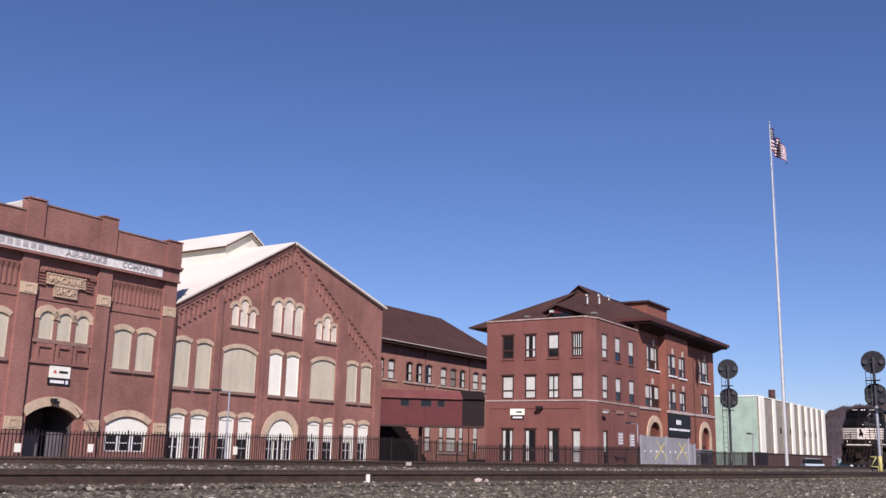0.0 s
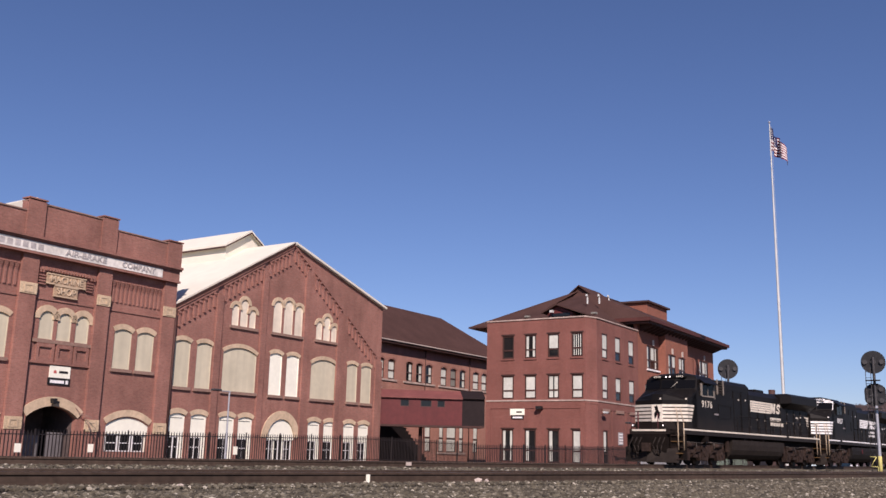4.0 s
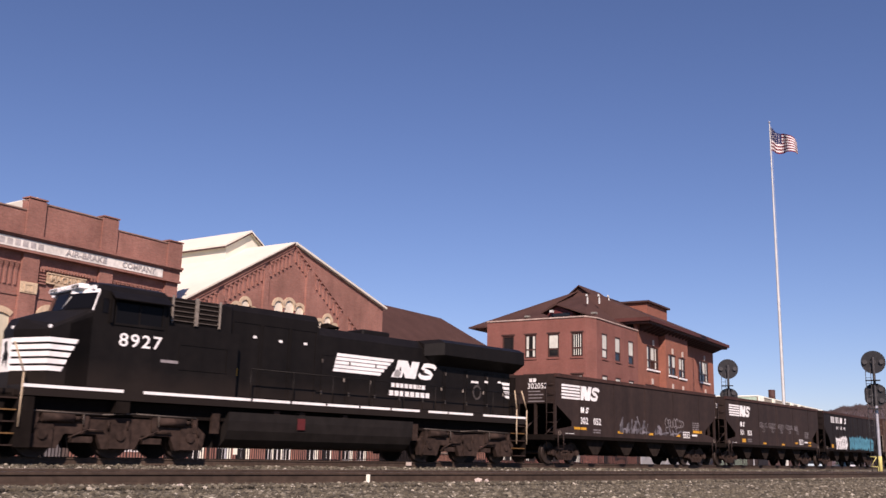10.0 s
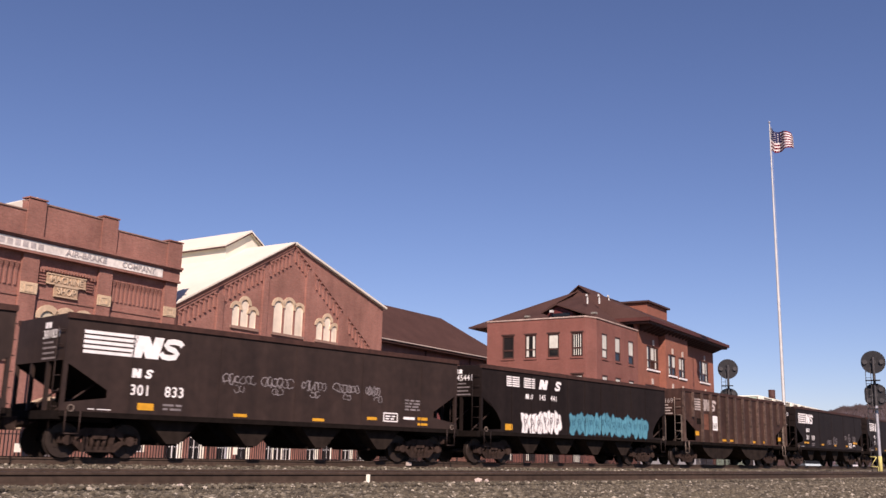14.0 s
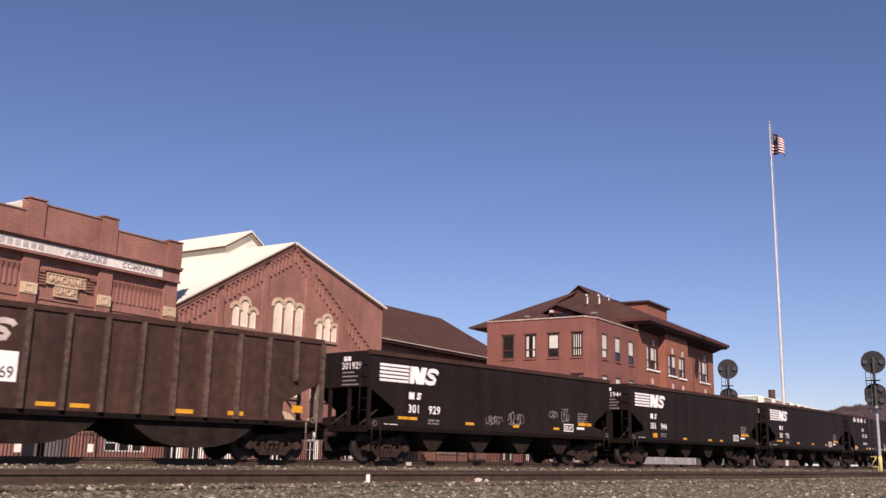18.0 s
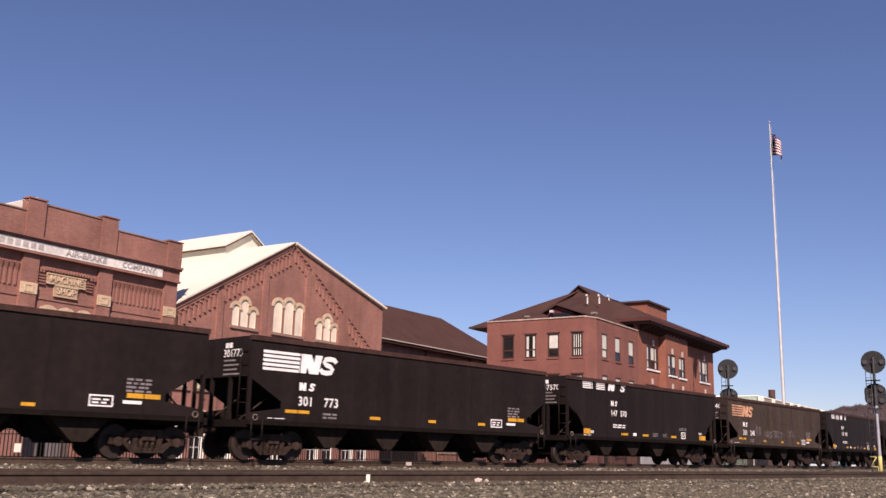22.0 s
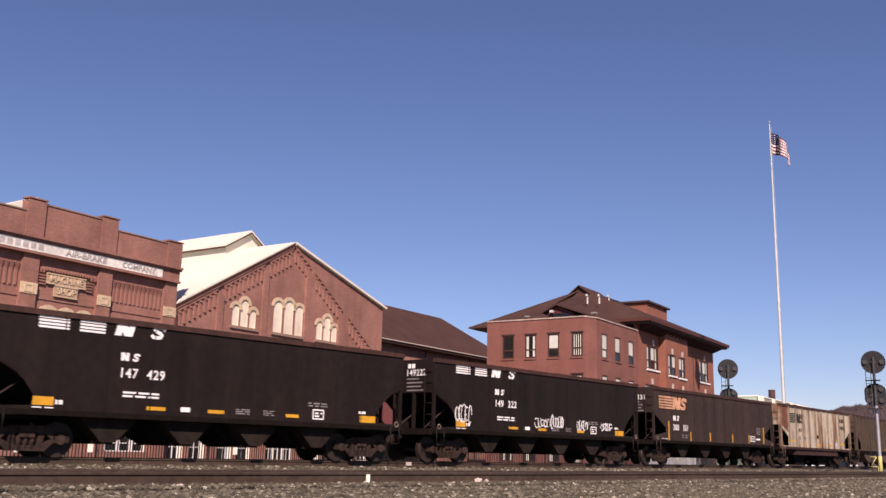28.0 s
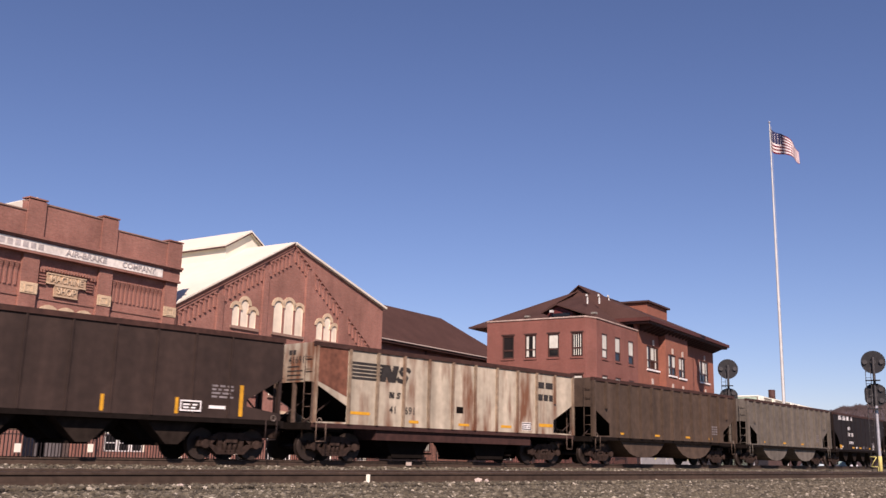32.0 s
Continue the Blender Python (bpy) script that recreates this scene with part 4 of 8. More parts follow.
    part("wing_eave", bm, SOFFIT, roof)
    # annex slope rising behind the parapet up to the main roof
    bm = bmesh.new()
    vs = [bm.verts.new(p) for p in ((74.4, 33.5, 11.6), (84.6, 33.5, 12.2), (88, 40.1, 16.7), (74.4, 43.1, 11.7), (80.4, 47.0, 12.76))]
    for f in ((0, 1, 2), (0, 2, 4, 3)):
        bm.faces.new([vs[i] for i in f])
    part("roof_slope", bm, ROOF_BROWN, h)
    # louvred gablet at the end of the ridge, low dormer, roof vents, penthouse
    bm = bmesh.new()
    along_ridge = lambda a, b, d: (d, a, b)
    prism(bm, [(39.2, 16.3), (41.0, 16.3), (40.1, 17.2)], along_ridge, 92.0, 87.2)
    gb = part("gablet", bm, SOFFIT, roof, "small dark louvred gablet at the ridge end")
    bm = bmesh.new()
    prism(bm, [(38.9, 16.32), (40.1, 17.22), (41.3, 16.32), (41.3, 16.42), (40.1, 17.34), (38.9, 16.42)], along_ridge, 92.2, 86.9)
    part("gablet_roof", bm, ROOF_BROWN, gb)
    bm = bmesh.new()
    prism(bm, [(35.45, 12.3), (37.9, 12.3), (37.9, 12.8), (36.9, 13.35), (35.45, 12.72)], along_ridge, 79.0, 75.6)
    d = part("dormer", bm, RED_CLAD, h, "low roof dormer with a red-brown face")
    bm = bmesh.new()
    prism(bm, [(34.75, 12.62), (36.9, 13.4), (38.35, 12.72), (38.35, 12.84), (36.9, 13.55), (34.75, 12.74)], along_ridge, 80.5, 75.2)
    part("dormer_roof", bm, ROOF_BROWN, d)
    boxed("dormer_window", d, (75.55, 75.6, 35.7, 37.5, 12.42, 12.7), GLASS)
    boxed("dormer_vent", d, (75.1, 75.4, 37.2, 37.5, 12.75, 12.95), POLE_WHITE)
    vent = None
    for u, v, z in ((81.3, 36.6, 14.55), (84.3, 36.7, 15.0), (87.6, 37.1, 15.45)):
        if vent is None:
            bm = bmesh.new()
            tube(bm, (0, 0, -0.2), (0, 0, 0.42), 0.085, caps=False)
            bars(bm, [(0, 0, 0.42), (-0.12, -0.02, 0.62), (-0.32, -0.05, 0.62), (-0.4, -0.06, 0.45)], 0.08)
            vent = part("roof_vent", bm, POLE_WHITE, h, "white bent vent pipe")
            vent.location = (u, v, z)
        else:
            twin(vent, h, pose(u, v, z))
    for u, v, z in ((77.0, 33.9, 12.7), (80.4, 42.4, 13.3)):
        boxed("flat_vent", h, (u, u + 0.5, v, v + 0.45, z, z + 0.16), PANEL_DULL)
    ph = boxed("penthouse", h, (96.6, 102.8, 36.5, 39.5, 13.5, 16.7), BRICK_C, "brick roof penthouse")
    boxed("penthouse_cap", ph, (96.3, 103.1, 36.2, 39.8, 16.7, 16.9), SOFFIT)
    return h


# ---- the pale green warehouse far along
def green_warehouse():
    h = tagged(empty("green_warehouse", PLAN), "pale green and white ribbed metal warehouse", "building")
    G = material("pale_green_cladding", (0.36, 0.47, 0.36), 0.6, noise1=(1, 0.05), streak=0.05)
    GB = material("beige_cladding", (0.30, 0.265, 0.20), 0.6, noise1=(1, 0.06), streak=0.08)
    boxed("wall_end", h, (173, 173.3, 45.3, 64, -1, 11.35), G, "pale green end wall")
    boxed("wall_front", h, (173, 229.5, 45, 45.3, -1, 11.2), GB, "beige ribbed front wall")
    boxed("wall_back", h, (173.3, 229.5, 63.7, 64, -1, 11.3), G)
    boxed("wall_end", h, (229.2, 229.5, 45.3, 63.7, -1, 11.2), G)
    boxed("roof", h, (172.9, 229.6, 44.9, 64.1, 11.3, 11.5), WHITE)
    a = 173.0
    for i, (u, w) in enumerate(((173.0, 5.0), (182.5, 2.6), (190.2, 2.6), (196.5, 3.4), (203, 2.8), (209, 2.6), (214.5, 2.4), (219.8, 2.2), (225.5, 4.0))):
        p = boxed("white_panel", h, (u, u + w * 0.62, 44.75, 45.0, -1, 11.3), WHITE, "white vertical cladding panel")
    for u in (187.5, 195.3, 208, 214.0, 218.5):
        boxed("window", h, (u, u + 1.0, 44.93, 45.0, 5.2, 6.3), GLASS)
    boxed("roof_unit", h, (196.5, 204, 50, 54, 11.5, 12.3), SOFFIT)
    bm = bmesh.new()
    tube(bm, (203, 50, 12.0), (203, 50, 14.5), 0.7, n=12)
    part("roof_stack", bm, SOFFIT, h)
    return h


company_building()
works_hall()
link_building()
covered_bridge()
enclosed_stair()
office_building()
green_warehouse()

# ---------------------------------------------------------------- the train
CAR_BLACK = material("black_hopper_paint", (0.0160, 0.0112, 0.0098), 0.6, noise1=(4, 0.15), noise2=(0.5, 0.15), streak=0.2, bump=0.08, bump_scale=5, spec=0.13)
CAR_DARK = material("faded_black_hopper_paint", (0.027, 0.018, 0.016), 0.65, noise1=(4, 0.15), noise2=(0.5, 0.15), streak=0.2, bump=0.08, bump_scale=5)
CAR_BROWN = material("brown_hopper_paint", (0.0300, 0.0180, 0.0140), 0.7, noise1=(4, 0.18), noise2=(0.5, 0.15), streak=0.22, bump=0.1, bump_scale=5)
CAR_OLIVE = material("grey_brown_hopper_paint", (0.050, 0.0335, 0.0245), 0.75, noise1=(4, 0.18), noise2=(0.5, 0.15), streak=0.22)
CAR_GREY = material("dusty_grey_hopper_paint", (0.125, 0.110, 0.090), 0.75, noise1=(4, 0.15), noise2=(0.5, 0.15), streak=0.2)
CAR_TAN = material("rust-streaked_pale_paint", (0.42, 0.37, 0.28), 0.75, noise1=(4, 0.12), noise2=(0.6, 0.12), streak=0.25, rust=((0.17, 0.075, 0.04), 0.62))
CAR_DUN = material("dusty_dun_hopper_paint", (0.072, 0.049, 0.034), 0.75, noise1=(4, 0.18), noise2=(0.5, 0.15), streak=0.22)
CAR_OLD = material("faded_umber_hopper_paint", (0.036, 0.0225, 0.0175), 0.75, noise1=(4, 0.18), noise2=(0.5, 0.15), streak=0.22)
FADED_LETTER = material("worn_pale_lettering", (0.36, 0.31, 0.28), 0.75, noise1=(1.5, 0.5), bump=0)
CAR_UMBER = material("weathered_red-brown_hopper_paint", (0.048, 0.0235, 0.0165), 0.7, noise1=(4, 0.25), noise2=(0.5, 0.2), streak=0.3, bump=0.1, bump_scale=5)
WORN_STEEL = material("worn_pale_steel_edge", (0.17, 0.135, 0.11), 0.7, noise1=(7, 0.5), noise2=(1.0, 0.3))
# paler than the sheet: the posts' sunlit edges are put into the colour
POST_EDGE = material("scuffed_side_post_paint", (0.085, 0.055, 0.043), 0.7, noise1=(7, 0.5), streak=0.3)
CAR_RUST = material("rusty_hopper_end", (0.16, 0.065, 0.04), 0.85, noise1=(5, 0.3), streak=0.25)
# darkened for rusty edges and also for the posts' shaded side faces
TAN_POST = material("rust-edged_side_post_paint", (0.25, 0.19, 0.13), 0.75, noise1=(5, 0.3), streak=0.3, rust=((0.13, 0.055, 0.03), 0.75))
TAN_STEEL = material("dull_grey-brown_steel", (0.11, 0.075, 0.055), 0.8, noise1=(6, 0.35), streak=0.25)
DEEP_SILL = material("deep_red-brown_sill", (0.045, 0.020, 0.016), 0.8, noise1=(5, 0.25), streak=0.2)
CHORD = material("rust-brown_top_chord", (0.050, 0.023, 0.017), 0.75, noise1=(6, 0.3), noise2=(0.8, 0.2))
# grime plus the shade beneath the cars, both put into this near-black
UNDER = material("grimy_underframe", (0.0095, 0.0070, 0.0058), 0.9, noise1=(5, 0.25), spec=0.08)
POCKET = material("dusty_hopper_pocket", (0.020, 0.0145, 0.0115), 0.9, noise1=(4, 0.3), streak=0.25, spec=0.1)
TRUCK = material("brown_dusty_truck_steel", (0.035, 0.0225, 0.0175), 0.85, noise1=(6, 0.4), noise2=(1.2, 0.25), spec=0.15)
WHEEL = material("worn_wheel_steel", (0.036, 0.026, 0.021), 0.6, 0.3, noise1=(6, 0.2))
YELLOW = material("yellow_reflective_strip", (0.60, 0.30, 0.02), 0.5, noise1=(6, 0.12), bump=0)
CYAN_PAINT = material("pale_blue_spray_paint", (0.075, 0.26, 0.33), 0.6, noise1=(4, 0.15), bump=0)
CYAN_DARK = material("deep_blue_spray_outline", (0.03, 0.13, 0.19), 0.6, noise1=(4, 0.2), bump=0)
GREY_PAINT = material("faded_grey_spray_paint", (0.20, 0.18, 0.18), 0.7, noise1=(5, 0.3), bump=0)
LILAC_PAINT = material("pale_lilac_spray_paint", (0.135, 0.125, 0.135), 0.7, noise1=(2.5, 0.7), bump=0)
RUST_LETTER = material("rust-stained_lettering", (0.55, 0.30, 0.18), 0.7, noise1=(1.5, 0.35), bump=0)
DARK_LETTER = material("faded_black_lettering", (0.03, 0.027, 0.025), 0.8, noise1=(4, 0.3), bump=0)
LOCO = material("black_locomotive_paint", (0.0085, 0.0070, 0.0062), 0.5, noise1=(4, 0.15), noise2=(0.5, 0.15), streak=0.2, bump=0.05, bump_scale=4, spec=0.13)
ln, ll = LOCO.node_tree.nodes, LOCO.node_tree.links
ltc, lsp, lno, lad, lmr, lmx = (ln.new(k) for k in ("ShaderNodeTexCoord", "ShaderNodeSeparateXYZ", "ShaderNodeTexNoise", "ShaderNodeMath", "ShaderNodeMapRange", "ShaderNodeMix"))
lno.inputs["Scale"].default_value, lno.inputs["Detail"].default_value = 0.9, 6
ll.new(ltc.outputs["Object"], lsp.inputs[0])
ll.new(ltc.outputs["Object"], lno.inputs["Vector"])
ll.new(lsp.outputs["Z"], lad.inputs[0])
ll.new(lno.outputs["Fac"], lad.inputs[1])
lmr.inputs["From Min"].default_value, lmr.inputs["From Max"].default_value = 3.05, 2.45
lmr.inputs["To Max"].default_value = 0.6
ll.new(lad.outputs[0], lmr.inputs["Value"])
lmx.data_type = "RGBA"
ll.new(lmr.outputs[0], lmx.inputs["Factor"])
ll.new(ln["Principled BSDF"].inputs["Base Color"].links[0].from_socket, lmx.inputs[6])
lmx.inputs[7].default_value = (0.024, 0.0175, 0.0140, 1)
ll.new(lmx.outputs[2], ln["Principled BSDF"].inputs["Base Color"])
LOCO_WHITE = material("white_locomotive_stripe", (0.66, 0.60, 0.49), 0.55, noise1=(5, 0.15), bump=0)
TANK_DARK = material("sooty_fuel_tank", (0.0150, 0.0125, 0.0112), 0.65, noise1=(3, 0.2), streak=0.15, spec=0.15)
GRATE = material("dull_worn_grating", (0.075, 0.062, 0.052), 0.65, noise1=(8, 0.3), bump=0)
TANK = material("grimy_fuel_tank", (0.024, 0.0185, 0.0150), 0.7, noise1=(3, 0.2), streak=0.15, spec=0.15)
RAIL_YELLOW = material("pale_handrail_paint", (0.46, 0.36, 0.24), 0.6, noise1=None, noise2=None, bump=0)
HEADLIGHT = lamp_material("headlight_glow", (1.0, 0.93, 0.82), 1.2)
# near black, hardly glossy: the unlit cab inside is put into the pane colour
CAB_GLASS = glass_material("dark_cab_glass", (0.006, 0.006, 0.007), 0.12)
CAB_GLASS.node_tree.nodes["Principled BSDF"].inputs["Specular IOR Level"].default_value = 0.06
WORN_FRAME = material("worn_grey_window_frame", (0.22, 0.19, 0.16), 0.6, noise1=(8, 0.2), bump=0)
CAR_GREY_DARK = material("faint_grey_crest_paint", (0.06, 0.052, 0.048), 0.7, noise1=(9, 0.4), bump=0)
HANDRAIL_RED = material("dark_red_handrail", (0.10, 0.03, 0.03), 0.6, bump=0)
STEP_EDGE = material("worn_yellow_step_edge", (0.14, 0.075, 0.025), 0.7, noise1=(8, 0.3), bump=0)
REDLAMP = lamp_material("red_marker_glow", (1.0, 0.25, 0.18), 2.5)

SPEED = (9.44386, 0.0105193, -0.00196049)


def gone(t):
    """Metres that the train has run by t seconds, counted from 14 s."""
    u = t - 14.0
    return SPEED[0] * u + SPEED[1] * u * u / 2 + SPEED[2] * u ** 3 / 6


def car_pose(s, t):
    x, y, th = along(s - gone(t), 1.552)
    return pose(x, y, 0, 0, 0, math.degrees(th))


TURNING = []      # wheelsets and their radius
RUNNING = []      # cars and their place along the train


def wheelset_mesh(r):
    bm = bmesh.new()
    for y0, y1, y2 in ((-0.82, -0.69, -0.665), (0.82, 0.69, 0.665)):
        tube(bm, (0, y0, 0), (0, y1, 0), r, r, 28)
        tube(bm, (0, y1, 0), (0, y2, 0), r + 0.028, r + 0.028, 28)
        d = -0.012 if y0 < 0 else 0.012
        # rim ring and hub, so that the wheel has its dished face
        for a, b, k in ((r, r * 0.84, 1.0), (r * 0.3, 0.06, 1.4)):
            n = 24
            o = [bm.verts.new((a * math.cos(i * math.tau / n), y0 + d * k, a * math.sin(i * math.tau / n))) for i in range(n)]
            q = [bm.verts.new((b * math.cos(i * math.tau / n), y0 + d * k, b * math.sin(i * math.tau / n))) for i in range(n)]
            w = [bm.verts.new((b * math.cos(i * math.tau / n), y0, b * math.sin(i * math.tau / n))) for i in range(n)]
            for i in range(n):
                j = (i + 1) % n
                bm.faces.new([o[i], o[j], q[j], q[i]])
                bm.faces.new([q[i], q[j], w[j], w[i]])
        for i in range(5):
            a = i * math.tau / 5
            tube(bm, (r * 0.55 * math.cos(a), y0, r * 0.55 * math.sin(a)), (r * 0.55 * math.cos(a), y0 + d, r * 0.55 * math.sin(a)), 0.05, 0.05, 8)
    tube(bm, (0, -1.0, 0), (0, 1.0, 0), 0.075, 0.075, 10)
    me = bpy.data.meshes.new("wheelset")
    bm.to_mesh(me)
    bm.free()
    me.materials.append(WHEEL)
    return me


WHEEL_R, WHEEL_L = 0.457, 0.533
WHEELS = {WHEEL_R: wheelset_mesh(WHEEL_R), WHEEL_L: wheelset_mesh(WHEEL_L)}


def sideframe_mesh():
    """Cast side frame of a freight truck with its springs and bearing ends."""
    bm = bmesh.new()
    loop = [(-1.12, 0.38), (-1.12, 0.60), (-0.72, 0.66), (-0.42, 0.80), (0.42, 0.80), (0.72, 0.66), (1.12, 0.60), (1.12, 0.38), (0.70, 0.36), (0.48, 0.16), (-0.48, 0.16), (-0.70, 0.36)]
    holes = [[(-0.30, 0.30), (-0.30, 0.62), (0.30, 0.62), (0.30, 0.30)], [(-0.66, 0.46), (-0.46, 0.62), (-0.42, 0.36)], [(0.42, 0.36), (0.46, 0.62), (0.66, 0.46)]]
    for y in (-1.06, 0.94):
        slab(bm, loop, holes, front, y, y + 0.12)
        for x in (-0.17, 0, 0.17):
            tube(bm, (x, y + 0.06, 0.22), (x, y + 0.06, 0.6), 0.07, 0.07, 8)
        for x in (-0.89, 0.89):
            tube(bm, (x, y - 0.05 if y < 0 else y, WHEEL_R), (x, y + 0.12 if y < 0 else y + 0.17, WHEEL_R), 0.13, 0.13, 12)
            box(bm, x - 0.2, x + 0.2, y, y + 0.14, WHEEL_R, WHEEL_R + 0.2)
    box(bm, -0.2, 0.2, -1.1, 1.1, 0.5, 0.76)
    me = bpy.data.meshes.new("truck_frame")
    bm.normal_update()
    bm.to_mesh(me)
    bm.free()
    me.materials.append(TRUCK)
    return me


TRUCK_MESH = sideframe_mesh()


def freight_truck(car, x):
    f = new("truck", TRUCK_MESH)
    f.parent = car
    f.location = (x, 0, 0)
    f["label"] = "four-wheel truck with dusty brown side frames"
    for dx in (-0.89, 0.89):
        w = new("wheelset", WHEELS[WHEEL_R])
        w.parent = f
        w.location = (dx, 0, WHEEL_R)
        TURNING.append((w, WHEEL_R, dx))


def ribbon(bm, pts, w, y):
    """A flat painted stroke on the side of a car."""
    prev = None
    for i, (x, z) in enumerate(pts):
        a = pts[max(0, i - 1)]
        b = pts[min(len(pts) - 1, i + 1)]
        d = Vector((b[0] - a[0], b[1] - a[1]))
        if d.length < 1e-6:
            continue
        d.normalize()
        n = (-d.y * w / 2, d.x * w / 2)
        cur = [bm.verts.new((x + n[0], y, z + n[1])), bm.verts.new((x - n[0], y, z - n[1]))]
        if prev:
            bm.faces.new([prev[0], prev[1], cur[1], cur[0]])
        prev = cur


def scrawl(car, x0, x1, z0, z1, mat, seed, w=0.045, strokes=9, label="spray-painted scrawl", y=-1.558):
    rng = random.Random(seed)
    bm = bmesh.new()
    n = strokes
    for i in range(n):
        cx = x0 + (x1 - x0) * (i + 0.5) / n
        pts = []
        h = (z1 - z0)
        ang = rng.uniform(0, 6.28)
        rx, rz = (x1 - x0) / n * rng.uniform(0.5, 0.9), h * rng.uniform(0.3, 0.5)
        for k in range(12):
            a = ang + k * rng.uniform(0.35, 0.62)
            pts.append((cx + rx * math.cos(a), (z0 + z1) / 2 + rz * math.sin(a)))
        ribbon(bm, pts, w * rng.uniform(0.7, 1.3), y - 0.0006 * i)
    g = part("graffiti", bm, mat, car, label)
    g["kind"] = "stuff"
    return g


def flames(car, x0, x1, z0, z1, mat, seed, n=26, label="faded pale spray-painted flames"):
    """Upright tongues of sprayed paint over a broken base."""
    rng = random.Random(seed)
    bm = bmesh.new()
    for i in range(n):
        x = x0 + (x1 - x0) * (i + rng.random()) / n
        big = 0.35 + 0.65 * abs(math.sin(i * 0.9 + seed))
        zt = z0 + (z1 - z0) * big * rng.uniform(0.5, 1.0)
        lean = rng.uniform(-0.3, 0.3)
        pts = [(x + lean * t * t + 0.03 * math.sin(9 * t + i), z0 + (zt - z0) * t) for t in (0, 0.25, 0.5, 0.75, 1.0)]
        ribbon(bm, pts, rng.uniform(0.05, 0.16), -1.557 - 0.0005 * i)
        if i % 3 == 0:
            ribbon(bm, [(x, z0 + 0.05), (x + 0.4, z0 + rng.uniform(0.1, 0.3)), (x + 0.7, z0 + rng.uniform(0.0, 0.2))], 0.08, -1.557 - 0.0005 * i)
    g = part("graffiti", bm, mat, car, label)
    g["kind"] = "stuff"
    return g


def blobs(car, x0, x1, z0, z1, mat, edge, seed, n=6, label="block of bubble-shaped graffiti"):
    """Fat filled graffiti shapes with a darker outline."""
    rng = random.Random(seed)
    bm, bo = bmesh.new(), bmesh.new()
    for i in range(n):
        a = x0 + (x1 - x0) * i / n
        b = x0 + (x1 - x0) * (i + 1.3) / n
        c, r = (a + b) / 2, (b - a) / 2
        zc, rz = (z0 + z1) / 2 + rng.uniform(-0.06, 0.06), (z1 - z0) / 2
        loop = []
        m = 18
        ph = rng.uniform(0, 6)
        for k in range(m):
            t = math.tau * k / m
            f = 1 + 0.17 * math.sin(3 * t + ph) + 0.13 * math.sin(5 * t + 2 * ph)
            sq = 1 / max(abs(math.cos(t)), abs(math.sin(t))) ** 0.6
            loop.append((c + r * f * sq * math.cos(t) * 0.9, zc + rz * f * sq * math.sin(t) * 0.9))
        y = -1.557 - 0.0012 * i
        bm.faces.new([bm.verts.new((x, y, z)) for x, z in loop])
        ribbon(bo, loop + [loop[0]], 0.035, y - 0.0005)
        hole = [(c + (x - c) * 0.25, zc + 0.15 * rz + (z - zc) * 0.22) for x, z in loop]
        ribbon(bo, hole + [hole[0]], 0.05, y - 0.0005)
        for q in range(3):
            xa, xb = c + r * rng.uniform(-0.6, 0.6), c + r * rng.uniform(-0.6, 0.6)
            za, zb_ = zc + rz * rng.uniform(-0.75, -0.2), zc + rz * rng.uniform(0.2, 0.75)
            ribbon(bo, [(xa, za), ((xa + xb) / 2 + r * rng.uniform(-0.3, 0.3), (za + zb_) / 2), (xb, zb_)], 0.03, y - 0.0007)
    g = part("graffiti", bm, mat, car, label)
    part("graffiti_outline", bo, edge, g)
    return g


def letter_shapes(car, x, z, h, mat, y, n_at, s_at, name="emblem_shape", k=1.0, lean=1.0):
    """A slanted zigzag block at n_at and a rounded double bend at s_at, in heights h from x."""
    bm = bmesh.new()
    for q, pts in enumerate(([(-0.06, -0.5), (0.46, -0.5), (0.72, 0.5), (0.20, 0.5)], [(0.24, 0.5), (0.80, 0.5), (1.24, -0.5), (0.68, -0.5)], [(0.82, -0.5), (1.30, -0.5), (1.56, 0.5), (1.08, 0.5)])):
        bm.faces.new([bm.verts.new((x + (n_at + (a - (b + 0.5) * 0.26 * (1 - lean)) * k) * h, y - 0.0012 * q, z + b * h)) for a, b in pts])
    part(name, bm, mat, car)
    bm = bmesh.new()
    bend = [(1.10, 0.20), (0.98, 0.34), (0.66, 0.38), (0.36, 0.34), (0.25, 0.18), (0.40, 0.05), (0.68, -0.02), (0.84, -0.16), (0.74, -0.33), (0.44, -0.38), (0.14, -0.35), (0.0, -0.20)]
    ribbon(bm, [(x + (s_at + a * k) * h, z + b * h) for a, b in bend], 0.26 * h, y - 0.004)
    part(name, bm, mat, car)


def emblem(car, x, z, h, mat, y=-1.557, gaps=False):
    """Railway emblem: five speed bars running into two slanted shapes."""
    blocks = ((0.0, 2.15), (2.85, 4.75)) if gaps else ((0.0, 2.42), )
    for k, (a, b) in enumerate(blocks):
        for i in range(5):
            z0 = -0.5 + i * 0.215
            slant = 0.055 * i if not gaps else 0.0
            bm = bmesh.new()
            bm.faces.new([bm.verts.new((x + u * h, y, z + v * h)) for u, v in ((a, z0), (b - 0.06 + slant, z0), (b - 0.02 + slant, z0 + 0.14), (a, z0 + 0.14))])
            part("emblem_bar", bm, mat, car, "white emblem stripe" if mat is LETTER else "")
    letter_shapes(car, x, z, h, mat, y, *((5.45, 8.25) if gaps else (2.30, 3.72)))


